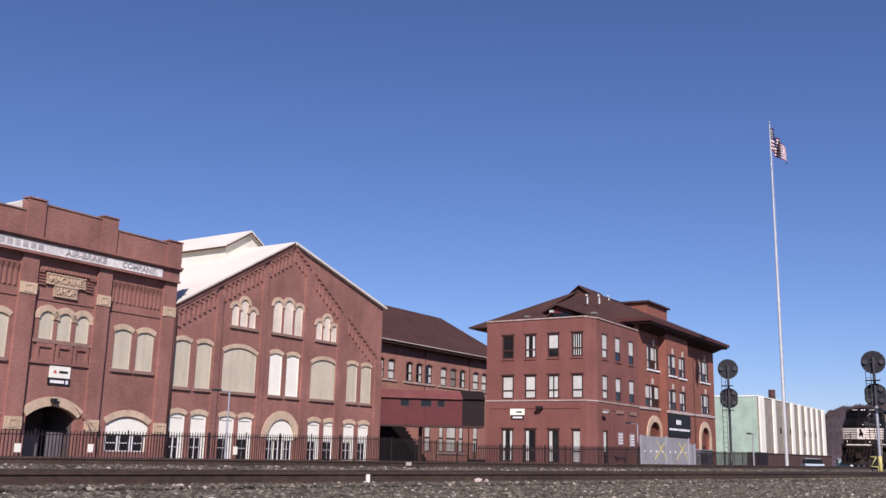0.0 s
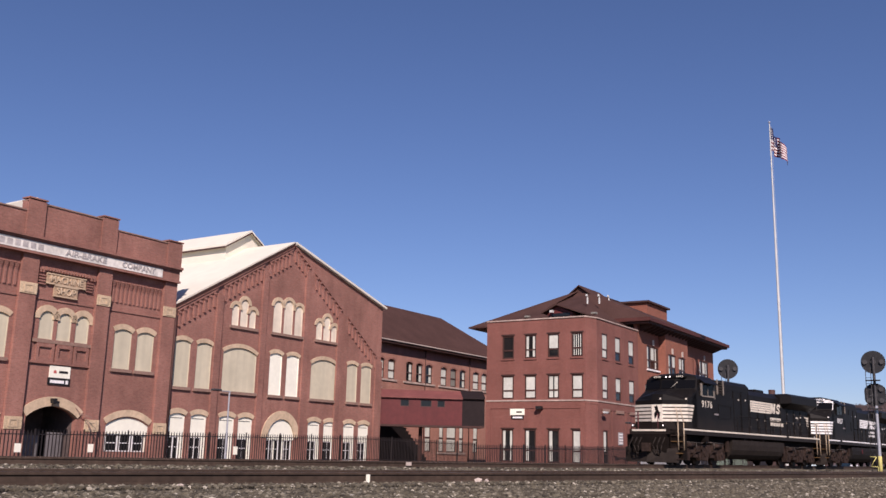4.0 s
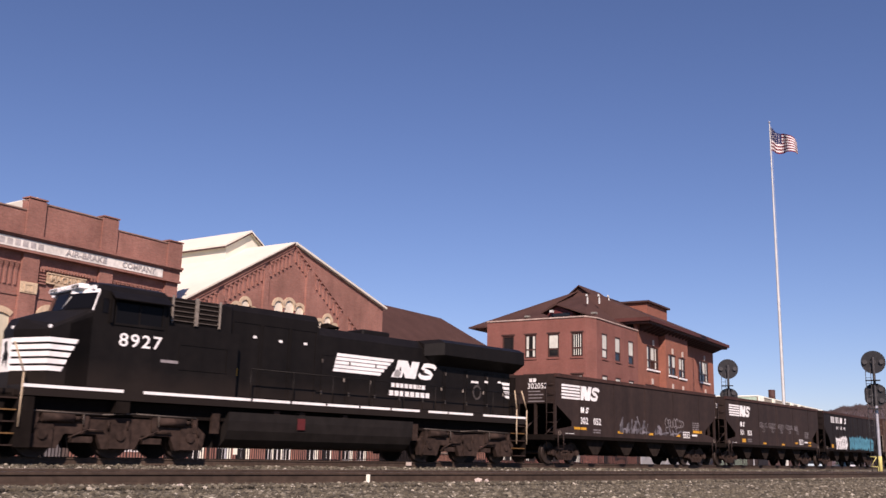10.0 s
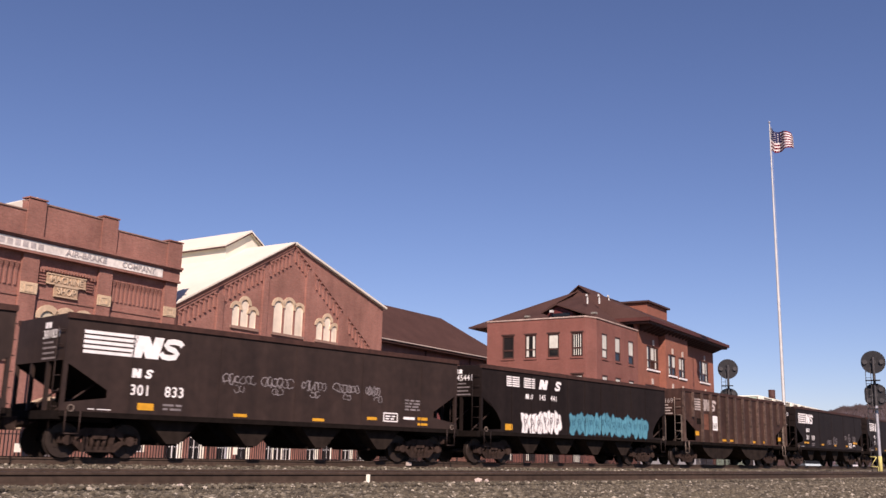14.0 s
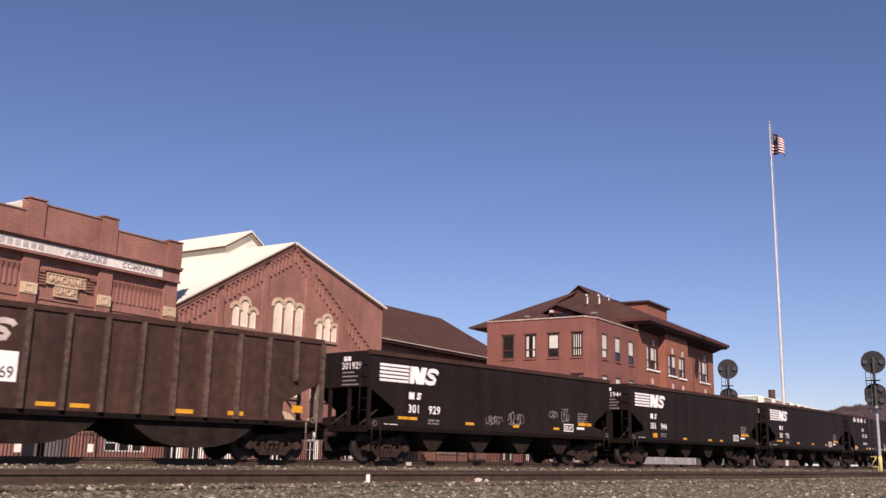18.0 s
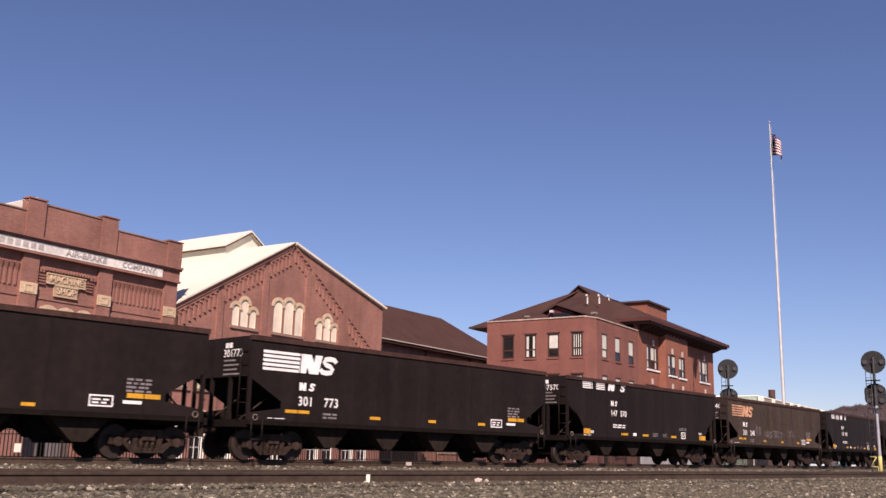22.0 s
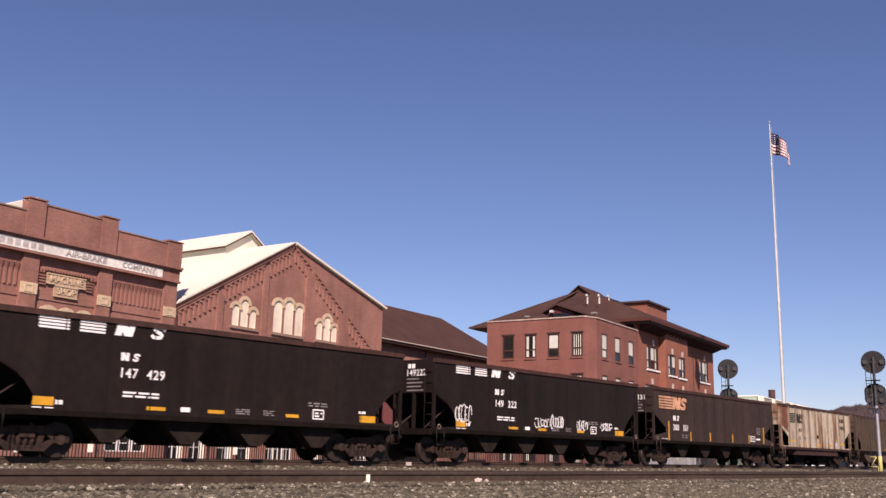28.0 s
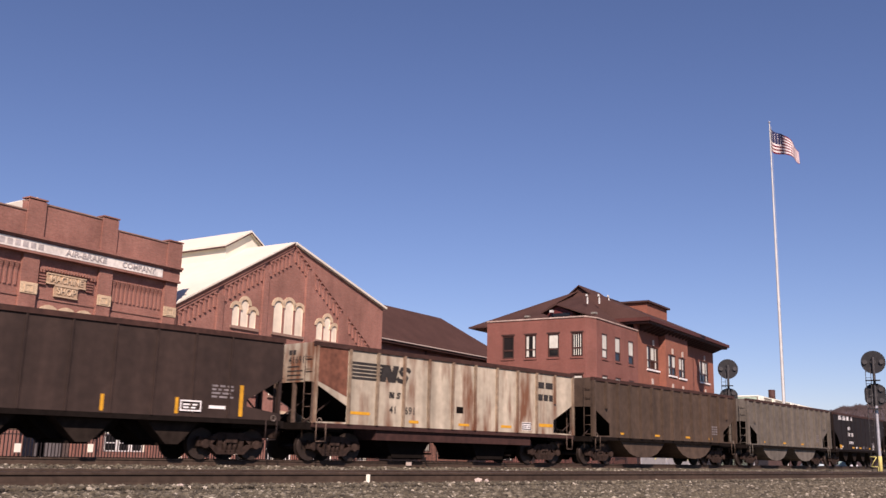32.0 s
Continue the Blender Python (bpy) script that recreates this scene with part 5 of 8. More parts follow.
def small_bars(car, x0, x1, z0, z1, rows, mat, y=-1.557, seed=1):
    """Tiny stencilled lines, too small to read."""
    rng = random.Random(seed)
    bm = bmesh.new()
    h = (z1 - z0) / rows
    for i in range(rows):
        a = x0
        while a < x1 - 0.05:
            w = rng.uniform(0.12, 0.4)
            b = min(x1, a + w)
            vs = [bm.verts.new(p) for p in ((a, y, z0 + i * h), (b, y, z0 + i * h), (b, y, z0 + i * h + h * 0.55), (a, y, z0 + i * h + h * 0.55))]
            bm.faces.new(vs)
            a = b + 0.07
    g = part("stencil_block", bm, mat, car)
    g["kind"] = "stuff"
    return g


def decal(car, name, x0, x1, z0, z1, mat, y=-1.557, label=""):
    bm = bmesh.new()
    box(bm, x0, x1, y, y + 0.004, z0, z1)
    return part(name, bm, mat, car, label)


def hopper(length, paint, ribs=0, top=3.75, kind="long", end_paint=None, posts=None, post_paint=None):
    """An open coal hopper car, centred on its length, x along the track."""
    car = empty("hopper_car")
    H, W = length / 2, 1.55
    # side sheets with the open corner at each end
    nl = 1.25 if kind in ("short", "long") else 1.45
    if kind == "short":
        gap = [(nl, 1.30), (nl, 1.56), (nl - 0.28, 1.92), (nl - 0.72, 2.28), (0.0, 2.50)]
    else:
        gap = [(nl, 1.58 if kind == "long" else 1.26), (nl, 1.78), (0.0, 2.48)]
    foot = 1.40 if kind == "long" else 1.24
    loop = [(-H, 1.12), (H, 1.12), (H, foot)] + [(H - a, z) for a, z in gap] + [(H, top - 0.14), (-H, top - 0.14)] + [(-H + a, z) for a, z in gap[::-1]] + [(-H, foot)]
    for y0, y1 in ((-W, -W + 0.03), (W - 0.03, W)):
        bm = bmesh.new()
        slab(bm, loop, [], front, y0, y1)
        part("side_sheet", bm, paint, car)
    for y0, y1 in ((-W - 0.05, -W + 0.08), (W - 0.08, W + 0.05)):
        bm = bmesh.new()
        box(bm, -H - 0.02, H + 0.02, y0, y1, top - 0.15, top)
        part("top_chord", bm, CHORD, car)
        bm = bmesh.new()
        box(bm, -H, H, y0 + 0.03, y1 - 0.03, 1.06, 1.20)
        part("side_sill", bm, DEEP_SILL if kind == "tan" else UNDER, car)
    # end sheets, slopes and corner posts
    ep = end_paint or paint
    for sx in (-1, 1):
        bm = bmesh.new()
        a, b = (-H, -H + 0.03) if sx < 0 else (H - 0.03, H)
        box(bm, a, b, -W + 0.03, W - 0.03, 2.5, top - 0.02)
        part("end_sheet", bm, paint if post_paint else ep, car)
        # slope sheet near black whatever the paint: the open corner's shade is coloured in
        bm = bmesh.new()
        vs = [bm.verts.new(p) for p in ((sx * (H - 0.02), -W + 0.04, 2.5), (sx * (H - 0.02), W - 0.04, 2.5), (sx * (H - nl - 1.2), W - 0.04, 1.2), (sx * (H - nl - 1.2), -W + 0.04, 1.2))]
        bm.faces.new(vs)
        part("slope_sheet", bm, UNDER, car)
        for y in (-W + 0.06, -0.5, 0.5, W - 0.06):
            bm = bmesh.new()
            x = sx * (H - 0.06)
            box(bm, x - 0.05, x + 0.05, y - 0.05, y + 0.05, 1.1, 2.52)
            part("corner_post" if abs(y) > 1 else "end_post", bm, ep, car)
        bm = bmesh.new()
        x = sx * (H - 0.75)
        box(bm, x - 0.8, x + 0.8, -1.3, 1.3, 0.95, 1.15)
        box(bm, sx * (H + 0.05) - 0.12, sx * (H + 0.05) + 0.12, -W + 0.05, W - 0.05, 0.98, 1.2)
        part("end_platform", bm, UNDER, car)
        bm = bmesh.new()
        tube(bm, (sx * (H + 0.1), 0, 0.86), (sx * (H + 0.72), 0, 0.86), 0.1, 0.1, 8)
        box(bm, sx * (H + 0.7) - 0.13, sx * (H + 0.7) + 0.13, -0.16, 0.16, 0.68, 1.04)
        part("coupler", bm, TRUCK, car)
        # ladder on the near corner
        bm = bmesh.new()
        for i in range(6):
            z = 1.3 + i * 0.4
            bars(bm, [(sx * (H + 0.07), -W + 0.06, z), (sx * (H + 0.07), -W + 0.40, z)], 0.016)
        bars(bm, [(sx * (H + 0.07), -W + 0.40, 0.7), (sx * (H + 0.07), -W + 0.40, 3.4)], 0.018)
        bars(bm, [(sx * (H - 0.15), -W - 0.04, 0.62), (sx * (H - 0.15), -W - 0.04, 1.2)], 0.02)
        bars(bm, [(sx * (H - 0.55), -W - 0.04, 0.62), (sx * (H - 0.55), -W - 0.04, 1.2)], 0.02)
        bars(bm, [(sx * (H - 0.15), -W - 0.04, 0.62), (sx * (H - 0.55), -W - 0.04, 0.62)], 0.02)
        part("ladder", bm, ep, car)
        bm = bmesh.new()
        bars(bm, [(sx * (H + 0.05), 0.3, 1.2), (sx * (H - 0.9), -0.2, 2.1)], 0.035)
        part("brake_rod", bm, CAR_BROWN, car)
        bm = bmesh.new()
        bars(bm, [(sx * (H - 0.1), -0.9, 1.15), (sx * (H - 1.1), -1.1, 1.95)], 0.03)
        part("brace", bm, CAR_BROWN, car)
        bm = bmesh.new()
        tube(bm, (sx * (H - 0.75), 0.55, 1.35), (sx * (H - 0.75), 1.1, 1.35), 0.17, 0.17, 10)
        part("brake_cylinder", bm, UNDER, car)
    # hopper pockets
    if kind == "rib":
        for c in (-H * 0.36, H * 0.36):
            bm = bmesh.new()
            lp = [(c - 2.15, 1.12), (c - 1.75, 0.78), (c - 1.3, 0.52), (c - 0.7, 0.37), (c, 0.33), (c + 0.7, 0.37), (c + 1.3, 0.52), (c + 1.75, 0.78), (c + 2.15, 1.12)]
            prism(bm, lp[::1], front, -1.42, 1.42)
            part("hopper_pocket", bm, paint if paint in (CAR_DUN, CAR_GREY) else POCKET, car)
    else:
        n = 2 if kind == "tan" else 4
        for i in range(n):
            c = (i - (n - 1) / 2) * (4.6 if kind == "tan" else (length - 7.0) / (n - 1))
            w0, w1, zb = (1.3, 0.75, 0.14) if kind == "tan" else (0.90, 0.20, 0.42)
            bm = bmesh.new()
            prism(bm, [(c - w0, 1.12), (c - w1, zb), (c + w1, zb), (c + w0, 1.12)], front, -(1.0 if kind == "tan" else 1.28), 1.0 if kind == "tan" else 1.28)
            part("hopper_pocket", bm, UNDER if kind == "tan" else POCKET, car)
            bm = bmesh.new()
            box(bm, c - w1 - 0.12, c + w1 + 0.12, -0.95, 0.95, zb - 0.05, zb + 0.06)
            tube(bm, (c + w1 + 0.16, -1.30, zb + 0.16), (c + w1 + 0.16, -0.95, zb + 0.16), 0.035, 0.035, 8)
            part("outlet_gate", bm, UNDER, car)
            # near-black inner block: the shade between the outer pockets put into its colour
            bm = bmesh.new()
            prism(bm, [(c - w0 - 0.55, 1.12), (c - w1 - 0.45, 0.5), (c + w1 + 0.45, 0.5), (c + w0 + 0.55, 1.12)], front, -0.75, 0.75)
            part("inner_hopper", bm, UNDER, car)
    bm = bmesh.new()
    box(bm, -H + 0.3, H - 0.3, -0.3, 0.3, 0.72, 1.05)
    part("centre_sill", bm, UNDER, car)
    # side posts or seams
    if ribs:
        a0, a1 = -H + (0.02 if kind in ("rib", "tan") else 1.9), H - (0.02 if kind in ("rib", "tan") else 1.9)
        xs = [a0 + (a1 - a0) * i / (ribs - 1) for i in range(ribs)] if isinstance(ribs, int) else [-H + q for q in ribs]
        for x in xs:
            near_end = abs(x) > H - nl
            if posts == "deep":
                w, d = (0.05, 0.075) if kind == "tan" else (0.055, 0.13)
            else:
                w, d = (0.022, 0.04) if len(xs) > 9 else (0.014, 0.014)
            bm = bmesh.new()
            box(bm, x - w, x + w, -W - d, -W, 2.45 if near_end and abs(x) < H - 0.1 else 1.2, top - 0.14)
            part("side_post", bm, post_paint or paint, car)
    for sx in (-1, 1):
        freight_truck(car, sx * (H - 1.40))
        bm = bmesh.new()
        x = sx * (H - 0.28)
        bars(bm, [(x + 0.085 * math.cos(k * math.tau / 10), -W - 0.03, 1.27 + 0.085 * math.sin(k * math.tau / 10)) for k in range(11)], 0.016, 5)
        part("pull_ring", bm, WORN_STEEL, car)
    return car


def on_end(x, y, z):
    return Matrix.Translation((x, y, z)) @ Matrix(((0, 0, -1, 0), (-1, 0, 0, 0), (0, 1, 0, 0), (0, 0, 0, 1)))


def road_number(car, words, x, z, size, mat, y=-1.557):
    text_mesh("road_number", words, size, on_front(x, y, z), mat, car, "road number", 0.002, "CENTER", 0.95, 0.006, 1.12)


def initials(car, x, z, h, mat, y=-1.557):
    letter_shapes(car, x, z, h, mat, y, 0.0, 1.55, "initials_shape", 0.8, 0.0)


def strips(car, x, rows):
    """Yellow reflector strips: start, end, foot and head of each, from the car's end x."""
    for a, b, z0, z1 in rows:
        decal(car, "reflector", x + a, x + b, z0, z1, YELLOW)


def data_panel(car, x0, x1, z0, z1, mat, y=-1.557):
    bm = bmesh.new()
    xm, zm = x0 + (x1 - x0) * 0.35, (z0 + z1) / 2
    slab(bm, rect(x0, x1, z0, z1), [rect(x0 + 0.04, x1 - 0.04, z0 + 0.04, z1 - 0.04)[::-1]], front, y, y + 0.004)
    part("data_frame", bm, mat, car, "white data frame")
    small_bars(car, x0 + 0.09, x1 - 0.08, z0 + 0.08, z1 - 0.06, 2, mat, y, seed=4)


STRIPS = {
    "833": [(2.16, 2.65, 1.31, 1.50), (5.28, 5.76, 1.26, 1.35), (8.26, 8.74, 1.25, 1.34), (10.6, 11.04, 1.38, 1.48), (13.0, 13.5, 1.46, 1.56), (13.0, 13.5, 1.28, 1.36)],
    "944": [(2.16, 2.6, 1.30, 1.50), (5.3, 5.7, 1.27, 1.36), (8.2, 8.6, 1.27, 1.36), (9.6, 9.95, 1.27, 1.36), (12.4, 13.4, 1.62, 1.75)],
    "long": [(1.41, 2.37, 1.46, 1.56), (5.0, 5.48, 1.39, 1.49), (7.86, 8.25, 1.39, 1.49), (10.6, 11.0, 1.39, 1.49), (12.4, 13.4, 1.62, 1.75)],
    "short": [(1.24, 1.78, 1.31, 1.53), (4.4, 4.98, 1.32, 1.42), (6.35, 6.9, 1.32, 1.42), (9.15, 9.68, 1.32, 1.42), (12.2, 12.9, 1.28, 1.50)],
    "old": [(1.46, 1.57, 1.18, 2.13), (3.86, 3.96, 1.22, 1.67), (6.14, 6.24, 1.26, 1.70), (8.98, 9.08, 1.25, 1.69), (11.2, 11.3, 1.27, 1.72), (13.32, 13.45, 1.27, 2.19)],
    "tan": [(1.6, 2.5, 1.53, 1.63), (4.38, 4.86, 1.34, 1.44), (7.0, 7.6, 1.34, 1.43), (9.5, 10.14, 1.36, 1.46), (11.95, 12.9, 1.48, 1.61)],
    "rib": [(1.4, 1.82, 1.52, 1.74), (4.67, 5.18, 1.29, 1.40), (5.57, 6.1, 1.29, 1.40), (8.57, 9.2, 1.28, 1.40), (10.36, 10.9, 1.30, 1.42), (12.68, 13.1, 1.48, 1.70)],
}


def marks(car, length, kind, number, lettering=LETTER, y=-1.557, end=LETTER):
    """Emblem, numbers, strips and stencils on the side that faces the camera, and the end stencil."""
    H = length / 2
    a, b = number
    e = -H
    if kind in ("long", "old"):
        emblem(car, e + 0.46, 3.03, 0.61, lettering, y)
        num = LETTER
        initials(car, e + 1.93, 2.30, 0.25, num, y)
        road_number(car, a, e + 2.20, 1.83, 0.40, num, y)
        road_number(car, b, e + 3.26, 1.83, 0.40, num, y)
        small_bars(car, e + 2.93, e + 3.58, 1.34, 1.56, 2, GREY_PAINT)
        strips(car, e, STRIPS["old"] if kind == "old" else STRIPS.get(b, STRIPS["long"]))
        data_panel(car, e + 11.34, e + 12.02, 1.35, 1.66, LETTER, y)
        small_bars(car, e + 12.36, e + 13.1, 1.78, 2.2, 4, GREY_PAINT, seed=3)
        decal(car, "class_bar", e + 12.3, e + 12.85, 1.46, 1.55, LETTER)
        small_bars(car, e + 0.75, e + 1.5, 1.26, 1.30, 1, LETTER, seed=8)
    elif kind == "short":
        if b == "441":
            emblem(car, e + 1.55, 3.20, 0.40, lettering, gaps=True)
            initials(car, e + 2.82, 2.66, 0.20, lettering)
            road_number(car, a, e + 3.96, 2.66, 0.31, lettering)
            road_number(car, b, e + 4.78, 2.66, 0.31, lettering)
            strips(car, e, [(1.49, 1.96, 1.28, 1.52)])
        else:
            emblem(car, e + 1.18, 3.47, 0.385, lettering, gaps=True)
            initials(car, e + 3.52, 2.72, 0.22, lettering)
            road_number(car, a, e + 3.77, 2.27, 0.36, lettering)
            road_number(car, b, e + 4.60, 2.27, 0.36, lettering)
            small_bars(car, e + 3.66, e + 4.75, 1.64, 1.83, 2, lettering, seed=5)
            strips(car, e, STRIPS["short"])
            small_bars(car, e + 1.24, e + 1.9, 1.24, 1.29, 1, LETTER, seed=9)
            decal(car, "white_label", e + 1.82, e + 2.02, 1.35, 1.46, LETTER)
            decal(car, "white_label", e + 5.46, e + 5.76, 1.32, 1.45, LETTER)
            small_bars(car, e + 7.3, e + 7.8, 1.34, 1.52, 3, GREY_PAINT, seed=6)
            small_bars(car, e + 8.3, e + 8.7, 1.34, 1.52, 3, GREY_PAINT, seed=7)
            data_panel(car, e + 10.2, e + 10.66, 1.30, 1.62, LETTER)
            small_bars(car, e + 10.0, e + 10.8, 1.7, 1.86, 2, GREY_PAINT, seed=7)
            decal(car, "class_bar", e + 12.15, e + 12.45, 1.56, 1.64, LETTER)
    # end lettering
    bm = bmesh.new()
    for i, w in enumerate((0.62, 0.8, 0.72, 0.85)):
        z = 2.98 - i * 0.14
        bm.faces.new([bm.verts.new(q) for q in ((e - 0.004, -0.15, z), (e - 0.004, -0.15 - w, z), (e - 0.004, -0.15 - w, z + 0.05), (e - 0.004, -0.15, z + 0.05))])
    part("end_stencil", bm, GREY_PAINT if end is LETTER else end, car)
    text_mesh("end_number", a + b, 0.33, on_end(e - 0.006, -0.62, 3.22), end, car, "road number on the end sheet", 0.002, "CENTER", 1.0, 0.002, 1.05)
    bm = bmesh.new()
    for k in range(2):
        box(bm, e - 0.008, e - 0.004, -0.36 - k * 0.2, -0.2 - k * 0.2, 3.40, 3.56)
    part("end_initials_bar", bm, end, car)


CARS = [
    ("long", -5.35, 9.70, CAR_BROWN, ("302", "052"), "dark brown open coal hopper with white emblem and graffiti"),
    ("long", 11.05, 26.10, CAR_BROWN, ("301", "833"), "dark brown open coal hopper with grey spray tags"),
    ("short", 27.50, 41.75, CAR_BLACK, ("145", "441"), "black open coal hopper with white and blue graffiti"),
    ("rib", 43.60, 57.40, CAR_UMBER, ("", "169"), "weathered brown ribbed coal hopper with patched number"),
    ("long", 59.50, 74.40, CAR_BLACK, ("301", "929"), "black open coal hopper with white emblem and scrawls"),
    ("long", 76.20, 91.00, CAR_BLACK, ("301", "944"), "clean black open coal hopper with white emblem"),
    ("long", 92.50, 107.35, CAR_BLACK, ("301", "773"), "black open coal hopper with yellow reflector strips"),
    ("short", 108.95, 123.15, CAR_BLACK, ("147", "570"), "black open coal hopper with spaced white emblem"),
    ("olive", 124.75, 139.95, CAR_OLIVE, ("301", "248"), "faded brown coal hopper with rust-stained emblem"),
    ("short", 141.45, 155.60, CAR_BLACK, ("147", "429"), "black open coal hopper with spaced white emblem"),
    ("short", 157.20, 171.45, CAR_BLACK, ("149", "222"), "black open coal hopper with white graffiti tags"),
    ("old", 172.95, 187.80, CAR_OLD, ("300", "331"), "faded brown coal hopper with orange-stained emblem"),
    ("tan", 189.05, 203.45, CAR_TAN, ("41", "691"), "pale rust-streaked ribbed coal hopper with dark emblem"),
    ("plain", 204.95, 219.60, CAR_DUN, ("", ""), "dusty olive-brown ribbed coal hopper"),
    ("pale", 221.40, 235.90, CAR_GREY, ("", ""), "dusty pale grey ribbed coal hopper"),
    ("short", 237.10, 251.20, CAR_BLACK, ("147", "305"), "black open coal hopper with spaced white emblem"),
    ("long", 253.30, 268.20, CAR_BLACK, ("301", "506"), "black open coal hopper with white emblem"),
]

for n, (kind, s0, s1, paint, number, label) in enumerate(CARS):
    L = s1 - s0
    H = L / 2
    if kind == "long":
        c = hopper(L, paint, 5, 3.75)
        marks(c, L, "long", number)
    elif kind == "short":
        c = hopper(L, paint, 9, 3.74, "short")
        marks(c, L, "short", number)
    elif kind == "rib":
        c = hopper(L, paint, 14, 3.86, "rib", WORN_STEEL, "deep", POST_EDGE)
        emblem(c, -H + 1.05, 3.12, 0.60, FADED_LETTER, -1.56)
        decal(c, "number_patch", -H + 3.37, -H + 4.12, 1.84, 2.60, LETTER)
        text_mesh("road_number", "169", 0.42, on_front(-H + 3.76, -1.562, 2.06), DARK_LETTER, c, "dark road number 169", 0.002, "CENTER", 0.9)
        decal(c, "rust_patch", -H + 2.47, -H + 3.0, 1.84, 2.66, CAR_RUST)
        decal(c, "dark_patch", -H + 1.6, -H + 2.2, 2.1, 2.4, UNDER)
        strips(c, -H, STRIPS["rib"])
        marks(c, L, "end", ("10", "169"), LETTER, -1.557, FADED_LETTER)
    elif kind == "olive":
        c = hopper(L, CAR_OLIVE, 11, 3.75, "long", CAR_BROWN)
        marks(c, L, "long", number, RUST_LETTER, -1.594)
        scrawl(c, -H + 5.25, -H + 8.1, 1.6, 2.1, GREY_PAINT, 51, 0.035, 9)
        scrawl(c, -H + 9.0, -H + 10.1, 1.7, 2.3, GREY_PAINT, 53, 0.03, 4)
        scrawl(c, -H + 3.9, -H + 4.6, 1.65, 2.35, GREY_PAINT, 52, 0.045, 4)
    elif kind == "old":
        c = hopper(L, paint, 10, 3.75, "long", CAR_BROWN)
        marks(c, L, "old", number, RUST_LETTER, -1.594)
    elif kind in ("tan", "plain", "pale"):
        c = hopper(L, paint, (0.06, 1.50, 2.78, 4.06, 5.34, 6.62, 7.90, 9.20, 10.50, 11.76, 13.02, 14.32) if kind == "tan" else 15, 3.80, "tan" if kind == "tan" else "rib", TAN_STEEL if kind == "tan" else None, "deep", TAN_POST if kind == "tan" else None)
        if kind == "tan":
            emblem(c, -H + 1.56, 2.99, 0.58, DARK_LETTER, -1.562)
            initials(c, -H + 3.38, 2.26, 0.22, DARK_LETTER)
            road_number(c, "41", -H + 3.58, 1.75, 0.36, DARK_LETTER)
            road_number(c, "691", -H + 4.42, 1.75, 0.36, DARK_LETTER)
            for a, b, z0, z1 in ((11.9, 12.3, 3.04, 3.3), (12.4, 12.9, 3.04, 3.3), (11.85, 12.2, 2.54, 2.80), (12.28, 12.56, 2.54, 2.80), (12.64, 12.9, 2.54, 2.80)):
                decal(c, "capacity_bar", -H + a, -H + b, z0, z1, DARK_LETTER)
            decal(c, "dark_patch", -H + 6.87, -H + 7.25, 1.80, 2.04, UNDER)
            strips(c, -H, STRIPS["tan"])
            bm = bmesh.new()
            prism(bm, [(-H + 0.07, 2.56), (-H + 1.42, 2.08), (-H + 1.42, 3.64), (-H + 0.07, 3.64)], front, -1.556, -1.552)
            part("rust_panel", bm, CAR_RUST, c, "rusted first side panel")
            decal(c, "data_plate", -H + 10.83, -H + 11.43, 1.31, 1.62, LETTER)
            data_panel(c, -H + 10.85, -H + 11.41, 1.33, 1.60, DARK_LETTER, -1.561)
            marks(c, L, "end", number, DARK_LETTER, -1.557, DARK_LETTER)
            boxed("deep_side_sill", c, (-H + 2.9, H - 2.9, -1.46, 1.46, 0.72, 1.055), DEEP_SILL, "deep red-brown side sill")
        else:
            small_bars(c, H - 3.0, H - 2.2, 1.6, 2.1, 4, GREY_PAINT, seed=9)
            strips(c, -H, [(x, x + 0.45, 1.34, 1.43) for x in (2.2, 5.6, 8.8, 11.4)])
    if number == ("302", "052"):
        flames(c, -2.4, 0.2, 1.42, 2.35, LILAC_PAINT, 11, 15)
        flames(c, 0.8, 3.2, 1.42, 1.95, LILAC_PAINT, 12, 10)
        scrawl(c, 2.0, 3.8, 1.75, 2.3, GREY_PAINT, 13, 0.04, 7)
    if number == ("301", "833"):
        for i, (x0, x1) in enumerate(((4.85, 6.0), (6.25, 7.4), (7.75, 8.75), (9.1, 10.2), (10.5, 11.1))):
            scrawl(c, -H + x0, -H + x1, 2.18, 2.52, GREY_PAINT, 20 + i, 0.035, 6)
            scrawl(c, -H + x0 + 0.4, -H + x0 + 0.75, 1.95, 2.2, GREY_PAINT, 120 + i, 0.03, 2)
    if number == ("145", "441"):
        blobs(c, -H + 2.5, -H + 5.2, 1.14, 2.12, LETTER, GREY_PAINT, 31, 6, "white bubble-shaped graffiti")
        blobs(c, -H + 5.9, -H + 12.4, 1.22, 2.18, CYAN_PAINT, CYAN_DARK, 32, 14, "pale blue bubble-shaped graffiti")
    if number == ("301", "929"):
        scrawl(c, -H + 6.2, -H + 7.15, 1.40, 1.84, GREY_PAINT, 41, 0.04, 6)
        scrawl(c, -H + 7.55, -H + 8.5, 1.42, 2.02, GREY_PAINT, 42, 0.04, 5)
        scrawl(c, -H + 10.3, -H + 10.8, 1.8, 2.2, GREY_PAINT, 43, 0.04, 3)
        scrawl(c, -H + 11.2, -H + 11.7, 1.7, 2.35, GREY_PAINT, 44, 0.05, 3)
